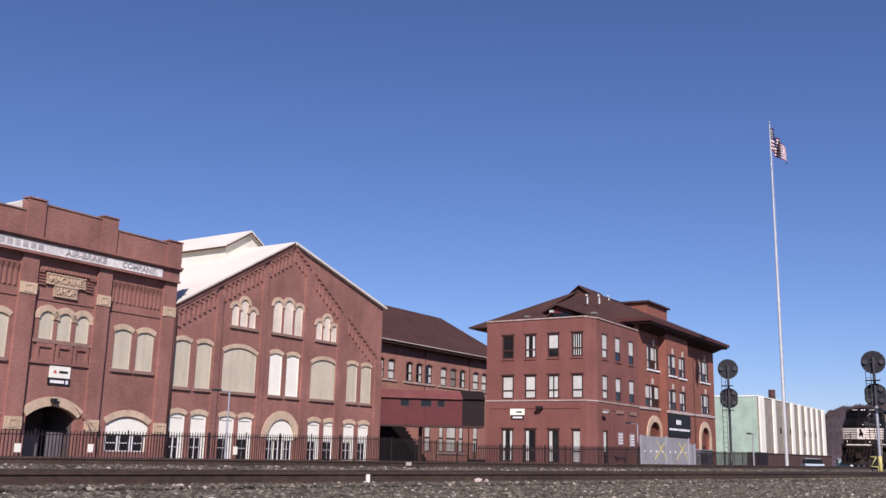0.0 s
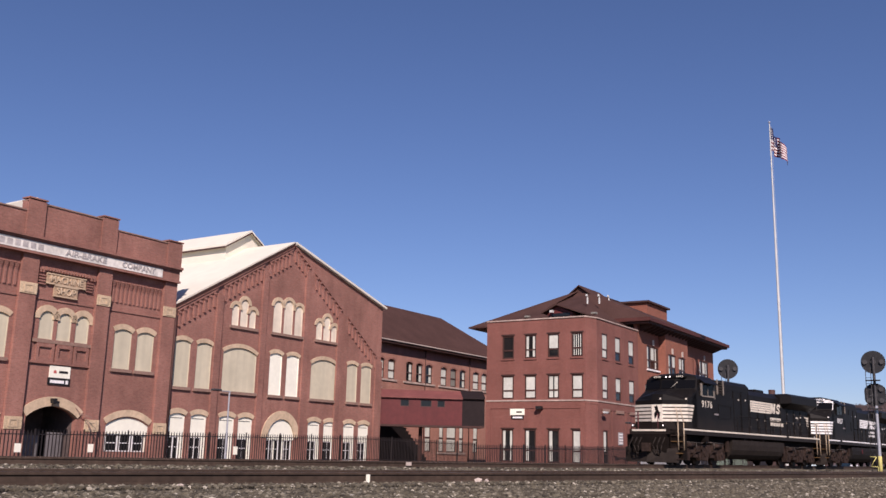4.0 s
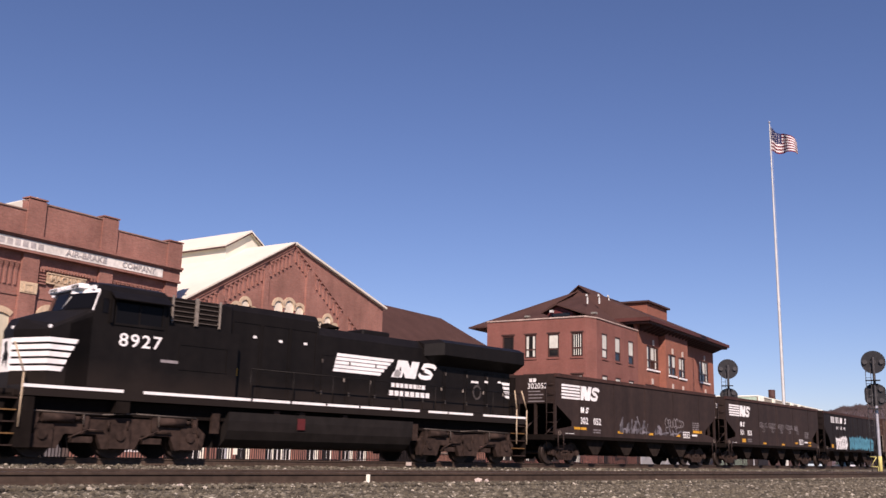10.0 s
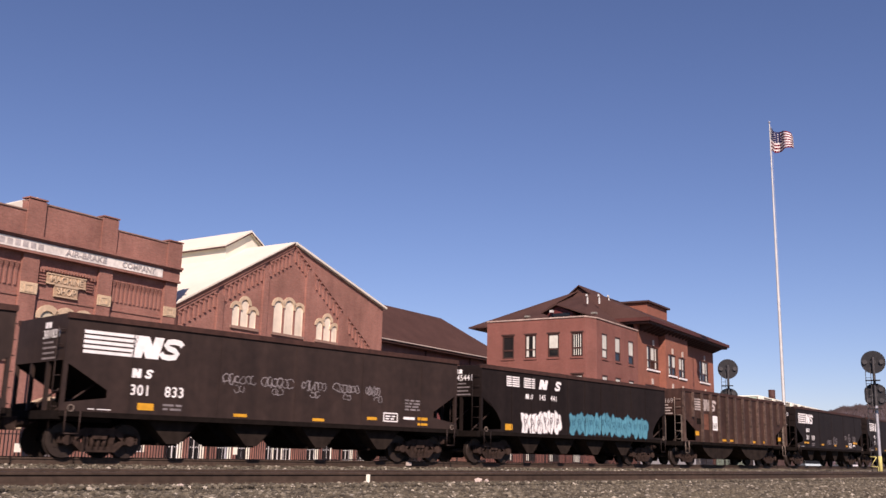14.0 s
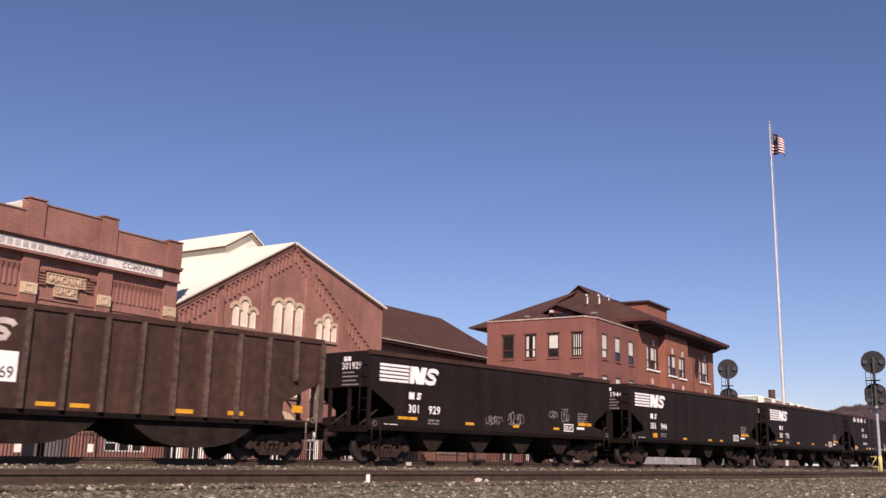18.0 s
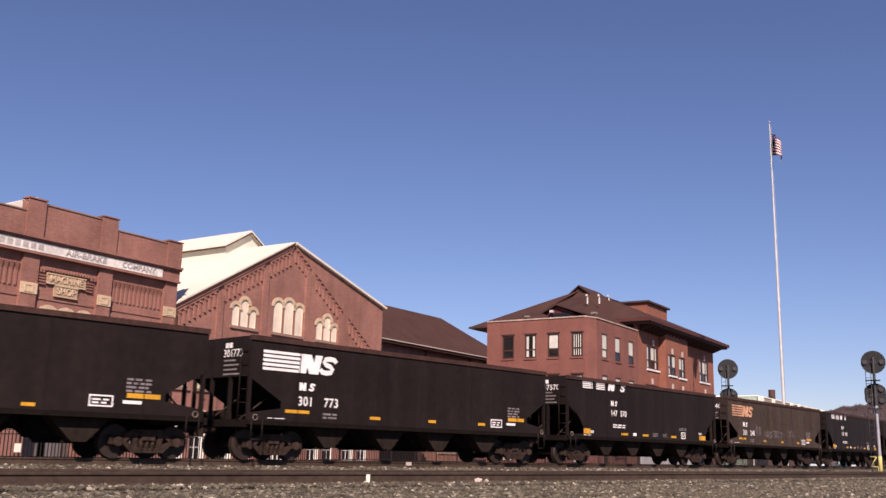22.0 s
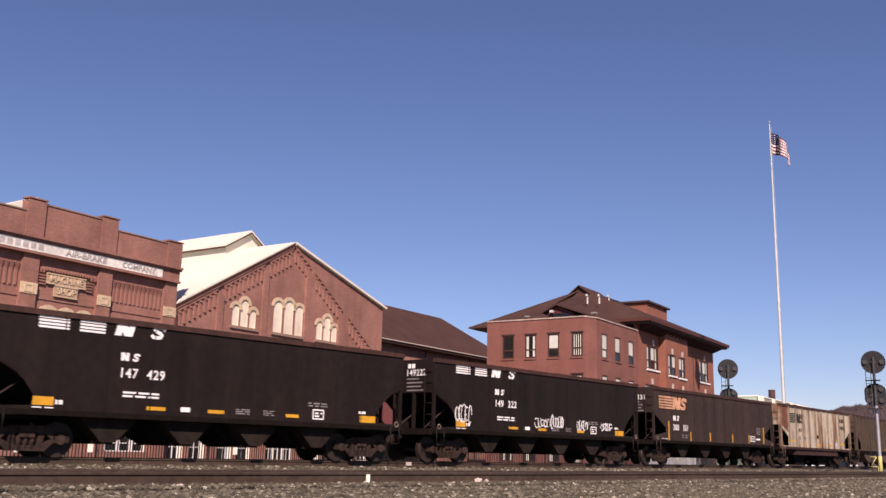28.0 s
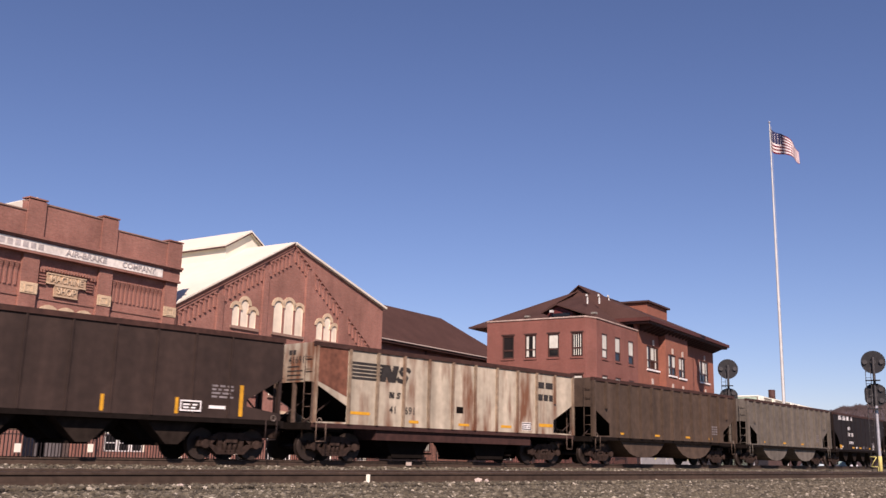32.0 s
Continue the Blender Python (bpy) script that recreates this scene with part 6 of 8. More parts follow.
    if number == ("149", "222"):
        for i, (x0, x1) in enumerate(((1.22, 2.1), (6.14, 7.15), (7.22, 8.1), (9.16, 9.95), (11.04, 11.9))):
            scrawl(c, -H + x0, -H + x1, 1.42, 1.86 + (0.3 if i < 1 else 0.15 if i == 2 else 0), LETTER, 60 + i, 0.045, 5)
    tagged(c, label, "hopper car", "cars of the coal train")
    RUNNING.append((c, (s0 + s1) / 2))


# ---- locomotives
def locomotive(number, label, second):
    LW = LETTER if second else LOCO_WHITE
    eng = tagged(empty("locomotive"), label, "locomotive", "engines of the coal train")
    P = lambda name, mat, *bx, bevel=0.0, lab="": boxed(name, eng, bx, mat, lab, bevel)
    cross = lambda a, b, d: (d, a, b)
    # frame, walkway, white edge
    P("underframe", UNDER, -9.4, 10.8, -1.2, 1.2, 1.12, 1.52)
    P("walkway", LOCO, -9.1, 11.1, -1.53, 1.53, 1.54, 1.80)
    P("front_platform", LOCO, -9.90, -9.1, -1.1, 1.1, 1.52, 1.70)
    P("platform_edge", LW, -9.915, -9.90, -0.95, 0.95, 1.66, 1.75)
    runs = ((-9.1, -6.38), (-6.35, -2.66), (-2.62, -0.76), (-0.72, 0.72), (0.76, 2.16), (2.20, 3.6), (3.64, 5.04), (5.5, 6.5), (6.54, 7.9), (7.94, 11.1)) if not second else ((-9.1, -6.35), (-5.75, -2.2), (-2.12, -0.72), (-0.64, 0.72), (0.80, 2.16), (2.24, 3.6), (3.68, 5.04), (5.5, 6.5), (6.58, 7.9), (8.5, 11.1))
    for a, b in runs:
        P("sill_stripe", LW, a, b, -1.546, -1.53, 1.745, 1.825, lab="white sill stripe")
    # cab and full-width body
    bm = bmesh.new()
    prism(bm, [(-8.0, 1.7), (-2.75, 1.7), (-2.75, 3.72), (-5.18, 3.72), (-7.4, 3.72), (-8.0, 3.45)], front, -1.5, 1.5)
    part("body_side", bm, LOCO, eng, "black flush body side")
    bm = bmesh.new()
    loft = []
    for z, w, fs, fc in ((3.45, 1.497, -7.38, -7.72), (3.88, 1.497, -7.38, -7.72), (4.47, 1.46, -7.22, -7.56), (4.66, 1.25, -7.10, -7.42), (4.77, 0.8, -6.95, -7.2)):
        loft.append([bm.verts.new(p) for p in ((-5.18, -w, z), (fs, -w, z), (fc, -0.4, z), (fc, 0.4, z), (fs, w, z), (-5.18, w, z))])
    for lo, hi in zip(loft, loft[1:]):
        for i in range(6):
            bm.faces.new([lo[i], hi[i], hi[(i + 1) % 6], lo[(i + 1) % 6]])
    bm.faces.new(loft[-1])
    bm.faces.new(loft[0][::-1])
    bmesh.ops.recalc_face_normals(bm, faces=bm.faces)
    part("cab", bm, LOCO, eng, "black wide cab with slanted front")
    # blunt nose, its front drawn to a shallow wedge, the top falling forward
    bm = bmesh.new()
    V = lambda *p: bm.verts.new(p)
    b = [V(-7.4, -1.5, 1.7), V(-8.5, -1.5, 1.7), V(-8.97, -0.32, 1.7), V(-8.97, 0.32, 1.7), V(-8.5, 1.5, 1.7), V(-7.4, 1.5, 1.7)]
    m = [V(-7.4, -1.5, 3.84), V(-8.5, -1.5, 3.26), V(-8.97, -0.32, 3.28), V(-8.97, 0.32, 3.28), V(-8.5, 1.5, 3.26), V(-7.4, 1.5, 3.84)]
    k = [V(-7.4, -1.38, 3.92), V(-8.38, -1.36, 3.42), V(-8.82, -0.3, 3.60), V(-8.82, 0.3, 3.60), V(-8.38, 1.36, 3.42), V(-7.4, 1.38, 3.92)]
    h = [V(-8.15, -0.3, 3.86), V(-8.15, 0.3, 3.86), V(-7.45, -0.3, 3.95), V(-7.45, 0.3, 3.95)]
    for lo, hi in ((b, m), (m, k)):
        for i in range(5):
            bm.faces.new([lo[i], lo[i + 1], hi[i + 1], hi[i]])
    for f in ([k[0], k[1], h[0], h[2]], [k[1], k[2], h[0]], [k[2], k[3], h[1], h[0]], [k[3], k[4], h[1]], [k[4], k[5], h[3], h[1]], [h[0], h[1], h[3], h[2]]):
        bm.faces.new(f)
    bmesh.ops.recalc_face_normals(bm, faces=bm.faces)
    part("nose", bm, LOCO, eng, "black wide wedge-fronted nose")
    for y, x in ((-1.42, -8.5), (-0.2, -8.95)):
        P("nose_lamp", LW, x - 0.02, x + 0.04, y - 0.04, y + 0.04, 3.3, 3.38)
    # blower housing behind the cab
    P("blower_housing", LOCO, -5.15, -2.75, -1.12, 1.12, 3.72, 4.62, bevel=0.05)
    for x in (-4.85, -4.02):
        g = P("grille", UNDER, x, x + 0.75, -1.14, -1.12, 3.88, 4.58)
        for k in range(5):
            boxed("grille_slat", g, (x, x + 0.75, -1.18, -1.14, 3.93 + k * 0.14, 3.955 + k * 0.14), GRATE)
        for k in (x - 0.03, x + 0.74):
            boxed("grille_post", g, (k, k + 0.04, -1.20, -1.14, 3.84, 4.66), WORN_FRAME)
    # equipment block, engine hood, radiator wings
    bm = bmesh.new()
    prism(bm, [(-1.0, 1.7), (1.0, 1.7), (1.0, 4.5), (0.8, 4.72), (-0.8, 4.72), (-1.0, 4.5)], cross, 0.72, -2.75)
    part("equipment_block", bm, LOCO, eng)
    bm = bmesh.new()
    prism(bm, [(-0.95, 1.7), (0.95, 1.7), (0.95, 4.10), (0.65, 4.40), (-0.65, 4.40), (-0.95, 4.10)], cross, 10.75, 0.72)
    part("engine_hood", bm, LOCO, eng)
    bm = bmesh.new()
    sec = lambda w, zb, zt: [(-0.95, 3.55), (0.95, 3.55), (w, zb), (w, zt - 0.14), (w - 0.3, zt), (-w + 0.3, zt), (-w, zt - 0.14), (-w, zb)]
    r0 = [bm.verts.new((5.75, a, b)) for a, b in sec(0.98, 3.85, 4.42)]
    r1 = [bm.verts.new((6.3, a, b)) for a, b in sec(1.52, 3.90, 4.50)]
    r2 = [bm.verts.new((11.0, a, b)) for a, b in sec(1.52, 3.90, 4.52)]
    for p, q in ((r0, r1), (r1, r2)):
        for i in range(8):
            bm.faces.new([p[i], p[(i + 1) % 8], q[(i + 1) % 8], q[i]])
    bm.faces.new(r0)
    bm.faces.new(r2[::-1])
    bmesh.ops.recalc_face_normals(bm, faces=bm.faces)
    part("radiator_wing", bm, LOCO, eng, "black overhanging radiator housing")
    for x0, x1, h in ((1.2, 2.6, 0.06), (3.15, 4.5, 0.24)):
        P("exhaust_housing", LOCO, x0, x1, -0.45, 0.45, 4.36, 4.36 + h, bevel=0.05)
    for i in range(8):
        x = 0.95 + i * 1.2
        bm = bmesh.new()
        slab(bm, rect(x, x + 1.1, 1.9, 3.5), [rect(x + 0.035, x + 1.065, 1.94, 3.46)[::-1]], front, -0.968, -0.949)
        part("hood_door", bm, LOCO, eng)
    for i in range(3):
        x = -2.65 + i * 1.12
        bm = bmesh.new()
        slab(bm, rect(x, x + 1.05, 1.9, 4.2), [rect(x + 0.035, x + 1.015, 1.94, 4.16)[::-1]], front, -1.018, -0.999)
        part("hood_door", bm, LOCO, eng)
    for i in range(8):
        for z in (2.15, 3.2):
            P("door_hinge", GRATE, 0.93 + i * 1.2, 0.99 + i * 1.2, -0.985, -0.966, z, z + 0.12)
        P("door_latch", WORN_FRAME, 1.9 + i * 1.2, 1.96 + i * 1.2, -0.985, -0.966, 2.62, 2.74)
    bm = bmesh.new()
    slab(bm, rect(-4.75, -3.1, 2.5, 3.25), [rect(-4.71, -3.14, 2.54, 3.21)[::-1]], front, -1.518, -1.499)
    part("body_hatch", bm, LOCO, eng)
    # windows
    def pane(ya, xa, yb, xb, za, zb, g, name, mat, lab=""):
        bm = bmesh.new()
        n = Vector((-abs(yb - ya), (xb - xa) * (1 if yb > ya else -1), 0)).normalized() * g
        lean = (zb - 3.88) / 0.59 * 0.16
        lean0 = (za - 3.88) / 0.59 * 0.16
        vs = [(xa + lean0, ya, za), (xb + lean0, yb, za), (xb + lean, yb, zb), (xa + lean, ya, zb)]
        bm.faces.new([bm.verts.new((x + n.x, y + n.y, z)) for x, y, z in vs])
        return part(name, bm, mat, eng, lab)

    for ya, xa, yb, xb in ((-1.42, -7.405, -0.46, -7.70), (-0.36, -7.72, 0.36, -7.72), (0.46, -7.70, 1.42, -7.405)):
        pane(ya, xa, yb, xb, 3.96, 4.40, 0.015, "windscreen", CAB_GLASS, "dark slanted windscreen")
    bm = bmesh.new()
    bars(bm, [(-7.70, -0.2, 3.98), (-7.62, -0.55, 4.3)], 0.012)
    part("wiper", bm, LW, eng)
    w = P("side_window", CAB_GLASS, -6.78, -5.38, -1.515, -1.502, 3.62, 4.25, lab="sliding cab side window")
    bm = bmesh.new()
    fm = WORN_FRAME if not second else LOCO
    slab(bm, rect(-6.80, -5.3, 3.56, 4.31), [rect(-6.76, -6.08, 3.62, 4.27)[::-1], rect(-6.04, -5.36, 3.64, 4.27)[::-1]], front, -1.532, -1.516)
    part("window_frame", bm, fm, w)
    P("mirror_post", fm, -6.93, -6.88, -1.60, -1.5, 3.60, 4.25)
    P("mirror_post", fm, -5.2, -5.14, -1.515, -1.49, 3.5, 4.3)
    bm = bmesh.new()
    prism(bm, [(-1.45, 4.44), (-1.78, 4.22), (-1.80, 4.25), (-1.46, 4.48)], cross, -5.2, -6.95)
    part("sun_visor", bm, LOCO, eng, "sloping black sun visor over the cab window")
    P("front_side_window", CAB_GLASS, -7.16, -7.0, -1.512, -1.499, 3.85, 4.25)
    board = P("number_board", LOCO if not second else LW, -7.60, -7.3, -0.95, 0.95, 4.50, 4.66, bevel=0.03, lab="number board over the windscreen")
    for i in range(4):
        for y in (0.45, -0.86):
            boxed("number_bar", board, (-7.612, -7.6, y + i * 0.11, y + 0.055 + i * 0.11, 4.54, 4.63), LW if not second else LOCO)
    if second:
        P("brow_stripe", LW, -7.36, -7.28, -1.3, 1.3, 4.48, 4.6)
        pane(-1.46, -7.38, -1.40, -7.40, 3.90, 4.45, 0.02, "pillar_stripe", LW)
        pane(-1.44, -7.39, -0.42, -7.71, 4.40, 4.50, 0.02, "brow_stripe", LW)
    for y in (-0.11, 0.11):
        bm = bmesh.new()
        tube(bm, (-7.645, y, 4.58), (-7.60, y, 4.58), 0.04, 0.04, 12)
        part("headlight", bm, LW if second else HEADLIGHT, eng, "unlit headlight" if second else "lit headlight")
    P("roof_air_conditioner", LOCO, -6.6, -5.8, -0.5, 0.5, 4.77, 4.84, bevel=0.03)
    bm = bmesh.new()
    for k in range(3):
        tube(bm, (2.15, -0.3 + k * 0.14, 4.52), (1.62, -0.3 + k * 0.14, 4.56), 0.04, 0.10, 8)
        tube(bm, (2.1, -0.3 + k * 0.14, 4.4), (2.1, -0.3 + k * 0.14, 4.52), 0.03, 0.03, 6)
    part("horn", bm, UNDER, eng)
    # nose stripes that wrap round and end in a slant
    for i in range(5):
        z = 2.19 + i * 0.185
        end = -8.13 + i * 0.085
        hgt = 0.125
        for sy in (-1, 1):
            bm = bmesh.new()
            ring = [(-8.985, 0.32 * sy), (-8.515, 1.512 * sy), (end, 1.508 * sy)]
            lo = [bm.verts.new((x, y, z)) for x, y in ring]
            hi = [bm.verts.new((x + (0.058 if n == 2 else 0), y, z + hgt)) for n, (x, y) in enumerate(ring)]
            for n in range(2):
                bm.faces.new([lo[n], lo[n + 1], hi[n + 1], hi[n]])
            part("nose_stripe", bm, LW, eng, "white speed stripe on the nose")
    e = P("nose_emblem", LW, -8.985, -8.972, -0.33, 0.30, 2.17, 3.05, lab="pale nose panel with a dark shape")
    bm = bmesh.new()
    lp = [(-0.12, -0.36), (-0.02, -0.1), (0.12, -0.3), (0.16, -0.02), (0.06, 0.12), (0.14, 0.34), (-0.04, 0.4), (-0.1, 0.14), (-0.2, 0.02)]
    bm.faces.new([bm.verts.new((-8.988, a, 2.6 + b)) for a, b in lp])
    part("dark_emblem_shape", bm, LOCO, e)
    # pilot, plough, steps, coupler
    P("pilot", UNDER, -9.62, -9.42, -1.4, 1.4, 0.22, 1.52)
    P("draft_gear_pocket", UNDER, -9.90, -9.62, -0.95, 0.95, 0.6, 1.52)
    bm = bmesh.new()
    for sy in (-1, 1):
        vs = [bm.verts.new(p) for p in ((-10.24, 0, 0.12), (-9.62, sy * 1.48, 0.12), (-9.68, sy * 1.48, 0.85), (-10.0, 0, 0.72))]
        bm.faces.new(vs if sy < 0 else vs[::-1])
    part("snow_plough", bm, TANK, eng, "dull black snow plough")
    for k, (y, a) in enumerate(((-0.9, 0.3), (-0.65, 0.1), (-0.4, -0.2), (0.4, 0.2), (0.65, -0.1), (0.9, 0.3))):
        bm = bmesh.new()
        bars(bm, [(-9.93, y, 1.35), (-10.12, y + 0.1, 0.95), (-10.14, y + a * 0.5, 0.6), (-10.02, y + a, 0.45)], 0.03)
        part("air_hose", bm, TANK, eng)
    for sx, x0 in ((-1, -9.7), (1, 10.55)):
        for k in range(5):
            z = 0.28 + k * 0.29
            P("step", STEP_EDGE if k % 2 else TRUCK, x0, x0 + 0.55, -1.5, -1.1, z, z + 0.035)
        P("step_plate", UNDER, x0, x0 + 0.55, -1.1, -1.06, 0.25, 1.6)
        P("step_plate", UNDER, x0 + 0.56, x0 + 0.98 if sx < 0 else x0 + 0.6, -1.5, -1.1, 0.25, 1.52)
        for X, dx in ((x0 - 0.02, -0.1), (x0 + 0.62, -0.3)):
            bm = bmesh.new()
            bars(bm, [(X, -1.53, 0.75), (X, -1.53, 2.1), (X + dx, -1.5, 2.85)], 0.024)
            part("grab_rail", bm, RAIL_YELLOW, eng, "pale yellow grab rail")
        xe = -9.6 if sx < 0 else 11.05
        bm = bmesh.new()
        tube(bm, (xe, 0, 0.86), (xe + sx * 0.6, 0, 0.86), 0.12, 0.12, 8)
        box(bm, xe + sx * 0.6 - 0.14, xe + sx * 0.6 + 0.14, -0.2, 0.2, 0.65, 1.07)
        part("coupler", bm, TRUCK, eng)
    bm = bmesh.new()
    bars(bm, [(-9.86, -0.5, 1.6), (-9.86, -0.5, 2.55)], 0.02)
    part("front_handrail", bm, HANDRAIL_RED, eng)
    bm = bmesh.new()
    bars(bm, [(-9.86, 0.62, 1.6), (-9.86, 0.62, 2.65)], 0.04)
    bars(bm, [(-9.86, 1.0, 1.6), (-9.86, 1.0, 2.45), (-9.86, 0.62, 2.45)], 0.02)
    part("front_handrail", bm, HANDRAIL_RED, eng)
    P("rear_bulkhead", UNDER, 10.75, 11.1, -1.0, 1.0, 1.7, 3.4)
    for i in range(9):
        x = -2.2 + i * 1.62
        bm = bmesh.new()
        bars(bm, [(x, -1.48, 1.7), (x, -1.48, 2.72)], 0.02)
        part("handrail_post", bm, LOCO, eng)
    bm = bmesh.new()
    bars(bm, [(-2.2, -1.48, 2.72), (10.8, -1.48, 2.72)], 0.02)
    part("side_handrail", bm, LOCO, eng, "thin black walkway handrail")
    for y in (-0.85, 0.85):
        bm = bmesh.new()
        tube(bm, (-10.005, y, 1.95), (-9.995, y, 1.95), 0.036, 0.036, 12)
        P("ditch_light_housing", LOCO, -9.995, -9.83, y - 0.1, y + 0.1, 1.84, 2.05, bevel=0.03)
        part("ditch_light", bm, HEADLIGHT if not second else FRAME_W, eng, "lit ditch light" if not second else "unlit ditch light")
    # fuel tank, air reservoir
    bm = bmesh.new()
    prism(bm, [(-1.42, 1.15), (-1.38, 0.86), (-1.26, 0.60), (-1.05, 0.42), (-0.8, 0.34), (0.8, 0.34), (1.05, 0.42), (1.26, 0.60), (1.38, 0.86), (1.42, 1.15), (1.42, 1.4), (-1.42, 1.4)], cross, 4.85, -2.85)
    part("fuel_tank", bm, TANK_DARK if second else TANK, eng, "long grimy fuel tank")
    for x in (-3.35, 4.95):
        for y in (-1.32, 1.2):
            P("tank_bracket", TRUCK, x, x + 0.25, y, y + 0.12, 0.75, 1.35)
    for x in (-1.2, -0.2, 1.6):
        P("tank_filler", TRUCK, x, x + 0.22, -1.4, -1.1, 1.4, 1.5)
    if second:
        decal(eng, "red_label", -0.3, 0.0, 0.95, 1.3, material("red_label", (0.09, 0.014, 0.014), 0.7), -1.44)
    # trucks
    for cx in (-6.2, 8.0):
        bm = bmesh.new()
        loop = [(-2.62, 0.26), (-2.68, 0.72), (-2.35, 0.98), (-1.6, 0.94), (-1.0, 1.08), (1.0, 1.08), (1.6, 0.94), (2.35, 0.98), (2.68, 0.72), (2.62, 0.26), (1.72, 0.24), (1.55, 0.62), (0.66, 0.62), (0.48, 0.24), (-0.48, 0.24), (-0.66, 0.62), (-1.55, 0.62), (-1.72, 0.24)]
        for y in (-1.24, 1.06):
            slab(bm, loop, [], front, y, y + 0.18)
            for x in (-2.16, 0, 2.16):
                box(bm, x - 0.30, x + 0.30, y - 0.05 if y < 0 else y, y + 0.18 if y < 0 else y + 0.23, 0.26, 0.86)
                yy = y - 0.10 if y < 0 else y + 0.2
                tube(bm, (x, yy, WHEEL_L + 0.06), (x, yy + 0.1, WHEEL_L + 0.06), 0.13, 0.13, 12)
            for x in (-1.75, 1.55):
                tube(bm, (x - 0.45, y - 0.05, 1.02), (x + 0.4, y - 0.05, 1.02), 0.12, 0.12, 10)
                tube(bm, (x + 0.4, y - 0.05, 1.02), (x + 0.6, y - 0.05, 1.02), 0.06, 0.06, 8)
            for x in (-2.35, -1.0, 1.0, 2.3):
                box(bm, x - 0.07, x + 0.07, y - 0.07, y + 0.2, 0.74, 1.16)
            for x in (-1.05, 0.98):
                box(bm, x - 0.28, x + 0.28, y - 0.03, y + 0.2, 0.40, 0.56)
                bars(bm, [(x - 0.4, y - 0.06, 0.52), (x + 0.1, y - 0.08, 0.74), (x + 0.55, y - 0.06, 0.72)], 0.025)
            for x in (-2.28, 2.28):
                bars(bm, [(x, y - 0.08, 1.0), (x * 1.06, y - 0.08, 0.6), (x * 1.13, y - 0.06, 0.22)], 0.02)
            for x in (-0.35, 0.2):
                tube(bm, (x, y - 0.04, 0.75), (x, y - 0.04, 1.0), 0.035, 0.035, 6)
        box(bm, -2.2, 2.2, -0.9, 0.9, 0.7, 0.95)
        tk = part("truck", bm, TRUCK, eng, "six-wheel truck with dusty brown side frames")
        tk.location = (cx, 0, 0)
        for dx in (-2.16, 0, 2.16):
            w = new("wheelset", WHEELS[WHEEL_L])
            w.parent = tk
            w.location = (dx, 0, WHEEL_L)
            TURNING.append((w, WHEEL_L, dx))
    for cx in (-6.2, 8.0):
        bm = bmesh.new()
        bars(bm, [(cx - 2.5, -1.32, 1.18), (cx - 0.6, -1.34, 1.14), (cx + 0.4, -1.34, 1.2), (cx + 2.3, -1.32, 1.16)], 0.022, 6)
        bars(bm, [(cx - 1.1, -1.33, 1.16), (cx - 1.1, -1.36, 0.86)], 0.02, 6)
        bars(bm, [(cx + 1.1, -1.33, 1.18), (cx + 1.1, -1.36, 0.86)], 0.02, 6)
        part("brake_pipe", bm, GRATE, eng)
    P("sill_bracket", UNDER, -6.5, -6.1, -1.5, -1.2, 1.2, 1.54)
    # markings
    text_mesh("road_number", number, 0.50, on_front(-6.18 if not second else -5.96, -1.506, 3.16), LW, eng, "white road number on the cab side", 0.003, "CENTER", 1.15, 0.006, 1.18)
    decal(eng, "model_bar", -5.3, -4.75, 2.66, 2.74, GREY_PAINT, -1.508)
    H0 = -0.972
    if second:
        for i in range(5):
            z = 2.95 + i * 0.13
            bm = bmesh.new()
            a = 1.42 + i * 0.035
            bm.faces.new([bm.verts.new(p) for p in ((a, H0, z), (3.6 + i * 0.15, H0, z), (3.63 + i * 0.15, H0, z + 0.105), (a + 0.03, H0, z + 0.105))])
            part("emblem_stripe", bm, LW, eng, "white speed stripe")
        letter_shapes(eng, 4.28, 3.27, 0.62, LW, H0, 0.0, 1.98, "emblem_block", 1.3)
        bm = bmesh.new()
        bm.faces.new([bm.verts.new((x, H0, z)) for x, z in [(4.12, 2.95), (4.5, 2.95), (4.62, 3.12), (4.42, 3.26), (4.22, 3.12)]])
        part("emblem_block", bm, LW, eng)
        nx = ((4.15, 5.9, 2.60, 2.78), (4.05, 6.15, 2.30, 2.48))
    else:
        for i in range(5):
            z = 3.14 + i * 0.135
            bm = bmesh.new()
            bm.faces.new([bm.verts.new(p) for p in ((0.97, H0, z), (4.2 - i * 0.02, H0, z), (4.25 - i * 0.02, H0, z + 0.11), (0.97, H0, z + 0.11))])
            part("emblem_stripe", bm, LW, eng, "white speed stripe")
        letter_shapes(eng, 4.02, 3.48, 0.62, LW, H0, 0.0, 1.66, "emblem_block")
        nx = ((4.03, 5.8, 2.72, 2.92), (4.05, 6.2, 2.42, 2.62))
    for a, b, z0, z1 in nx:
        n = 8
        for i in range(n):
            w = (b - a) / n
            decal(eng, "name_bar", a + i * w, a + i * w + w * 0.78, z0, z1, LW, H0 - 0.002)
    for i in range(4):
        z = 2.55 + i * 0.17
        bm = bmesh.new()
        a = 10.72 - 0.07 * i - 0.3
        bm.faces.new([bm.verts.new(p) for p in ((a + 0.1, H0, z), (10.73, H0, z), (10.73, H0, z + 0.11), (a, H0, z + 0.11))])
        part("rear_stripe", bm, LW, eng, "white rear stripe")
    for x, z in ((-1.9, 3.72), (-0.9, 3.68), (0.1, 3.7)):
        decal(eng, "warning_label", x, x + 0.14, z, z + 0.08, LW, -1.02)
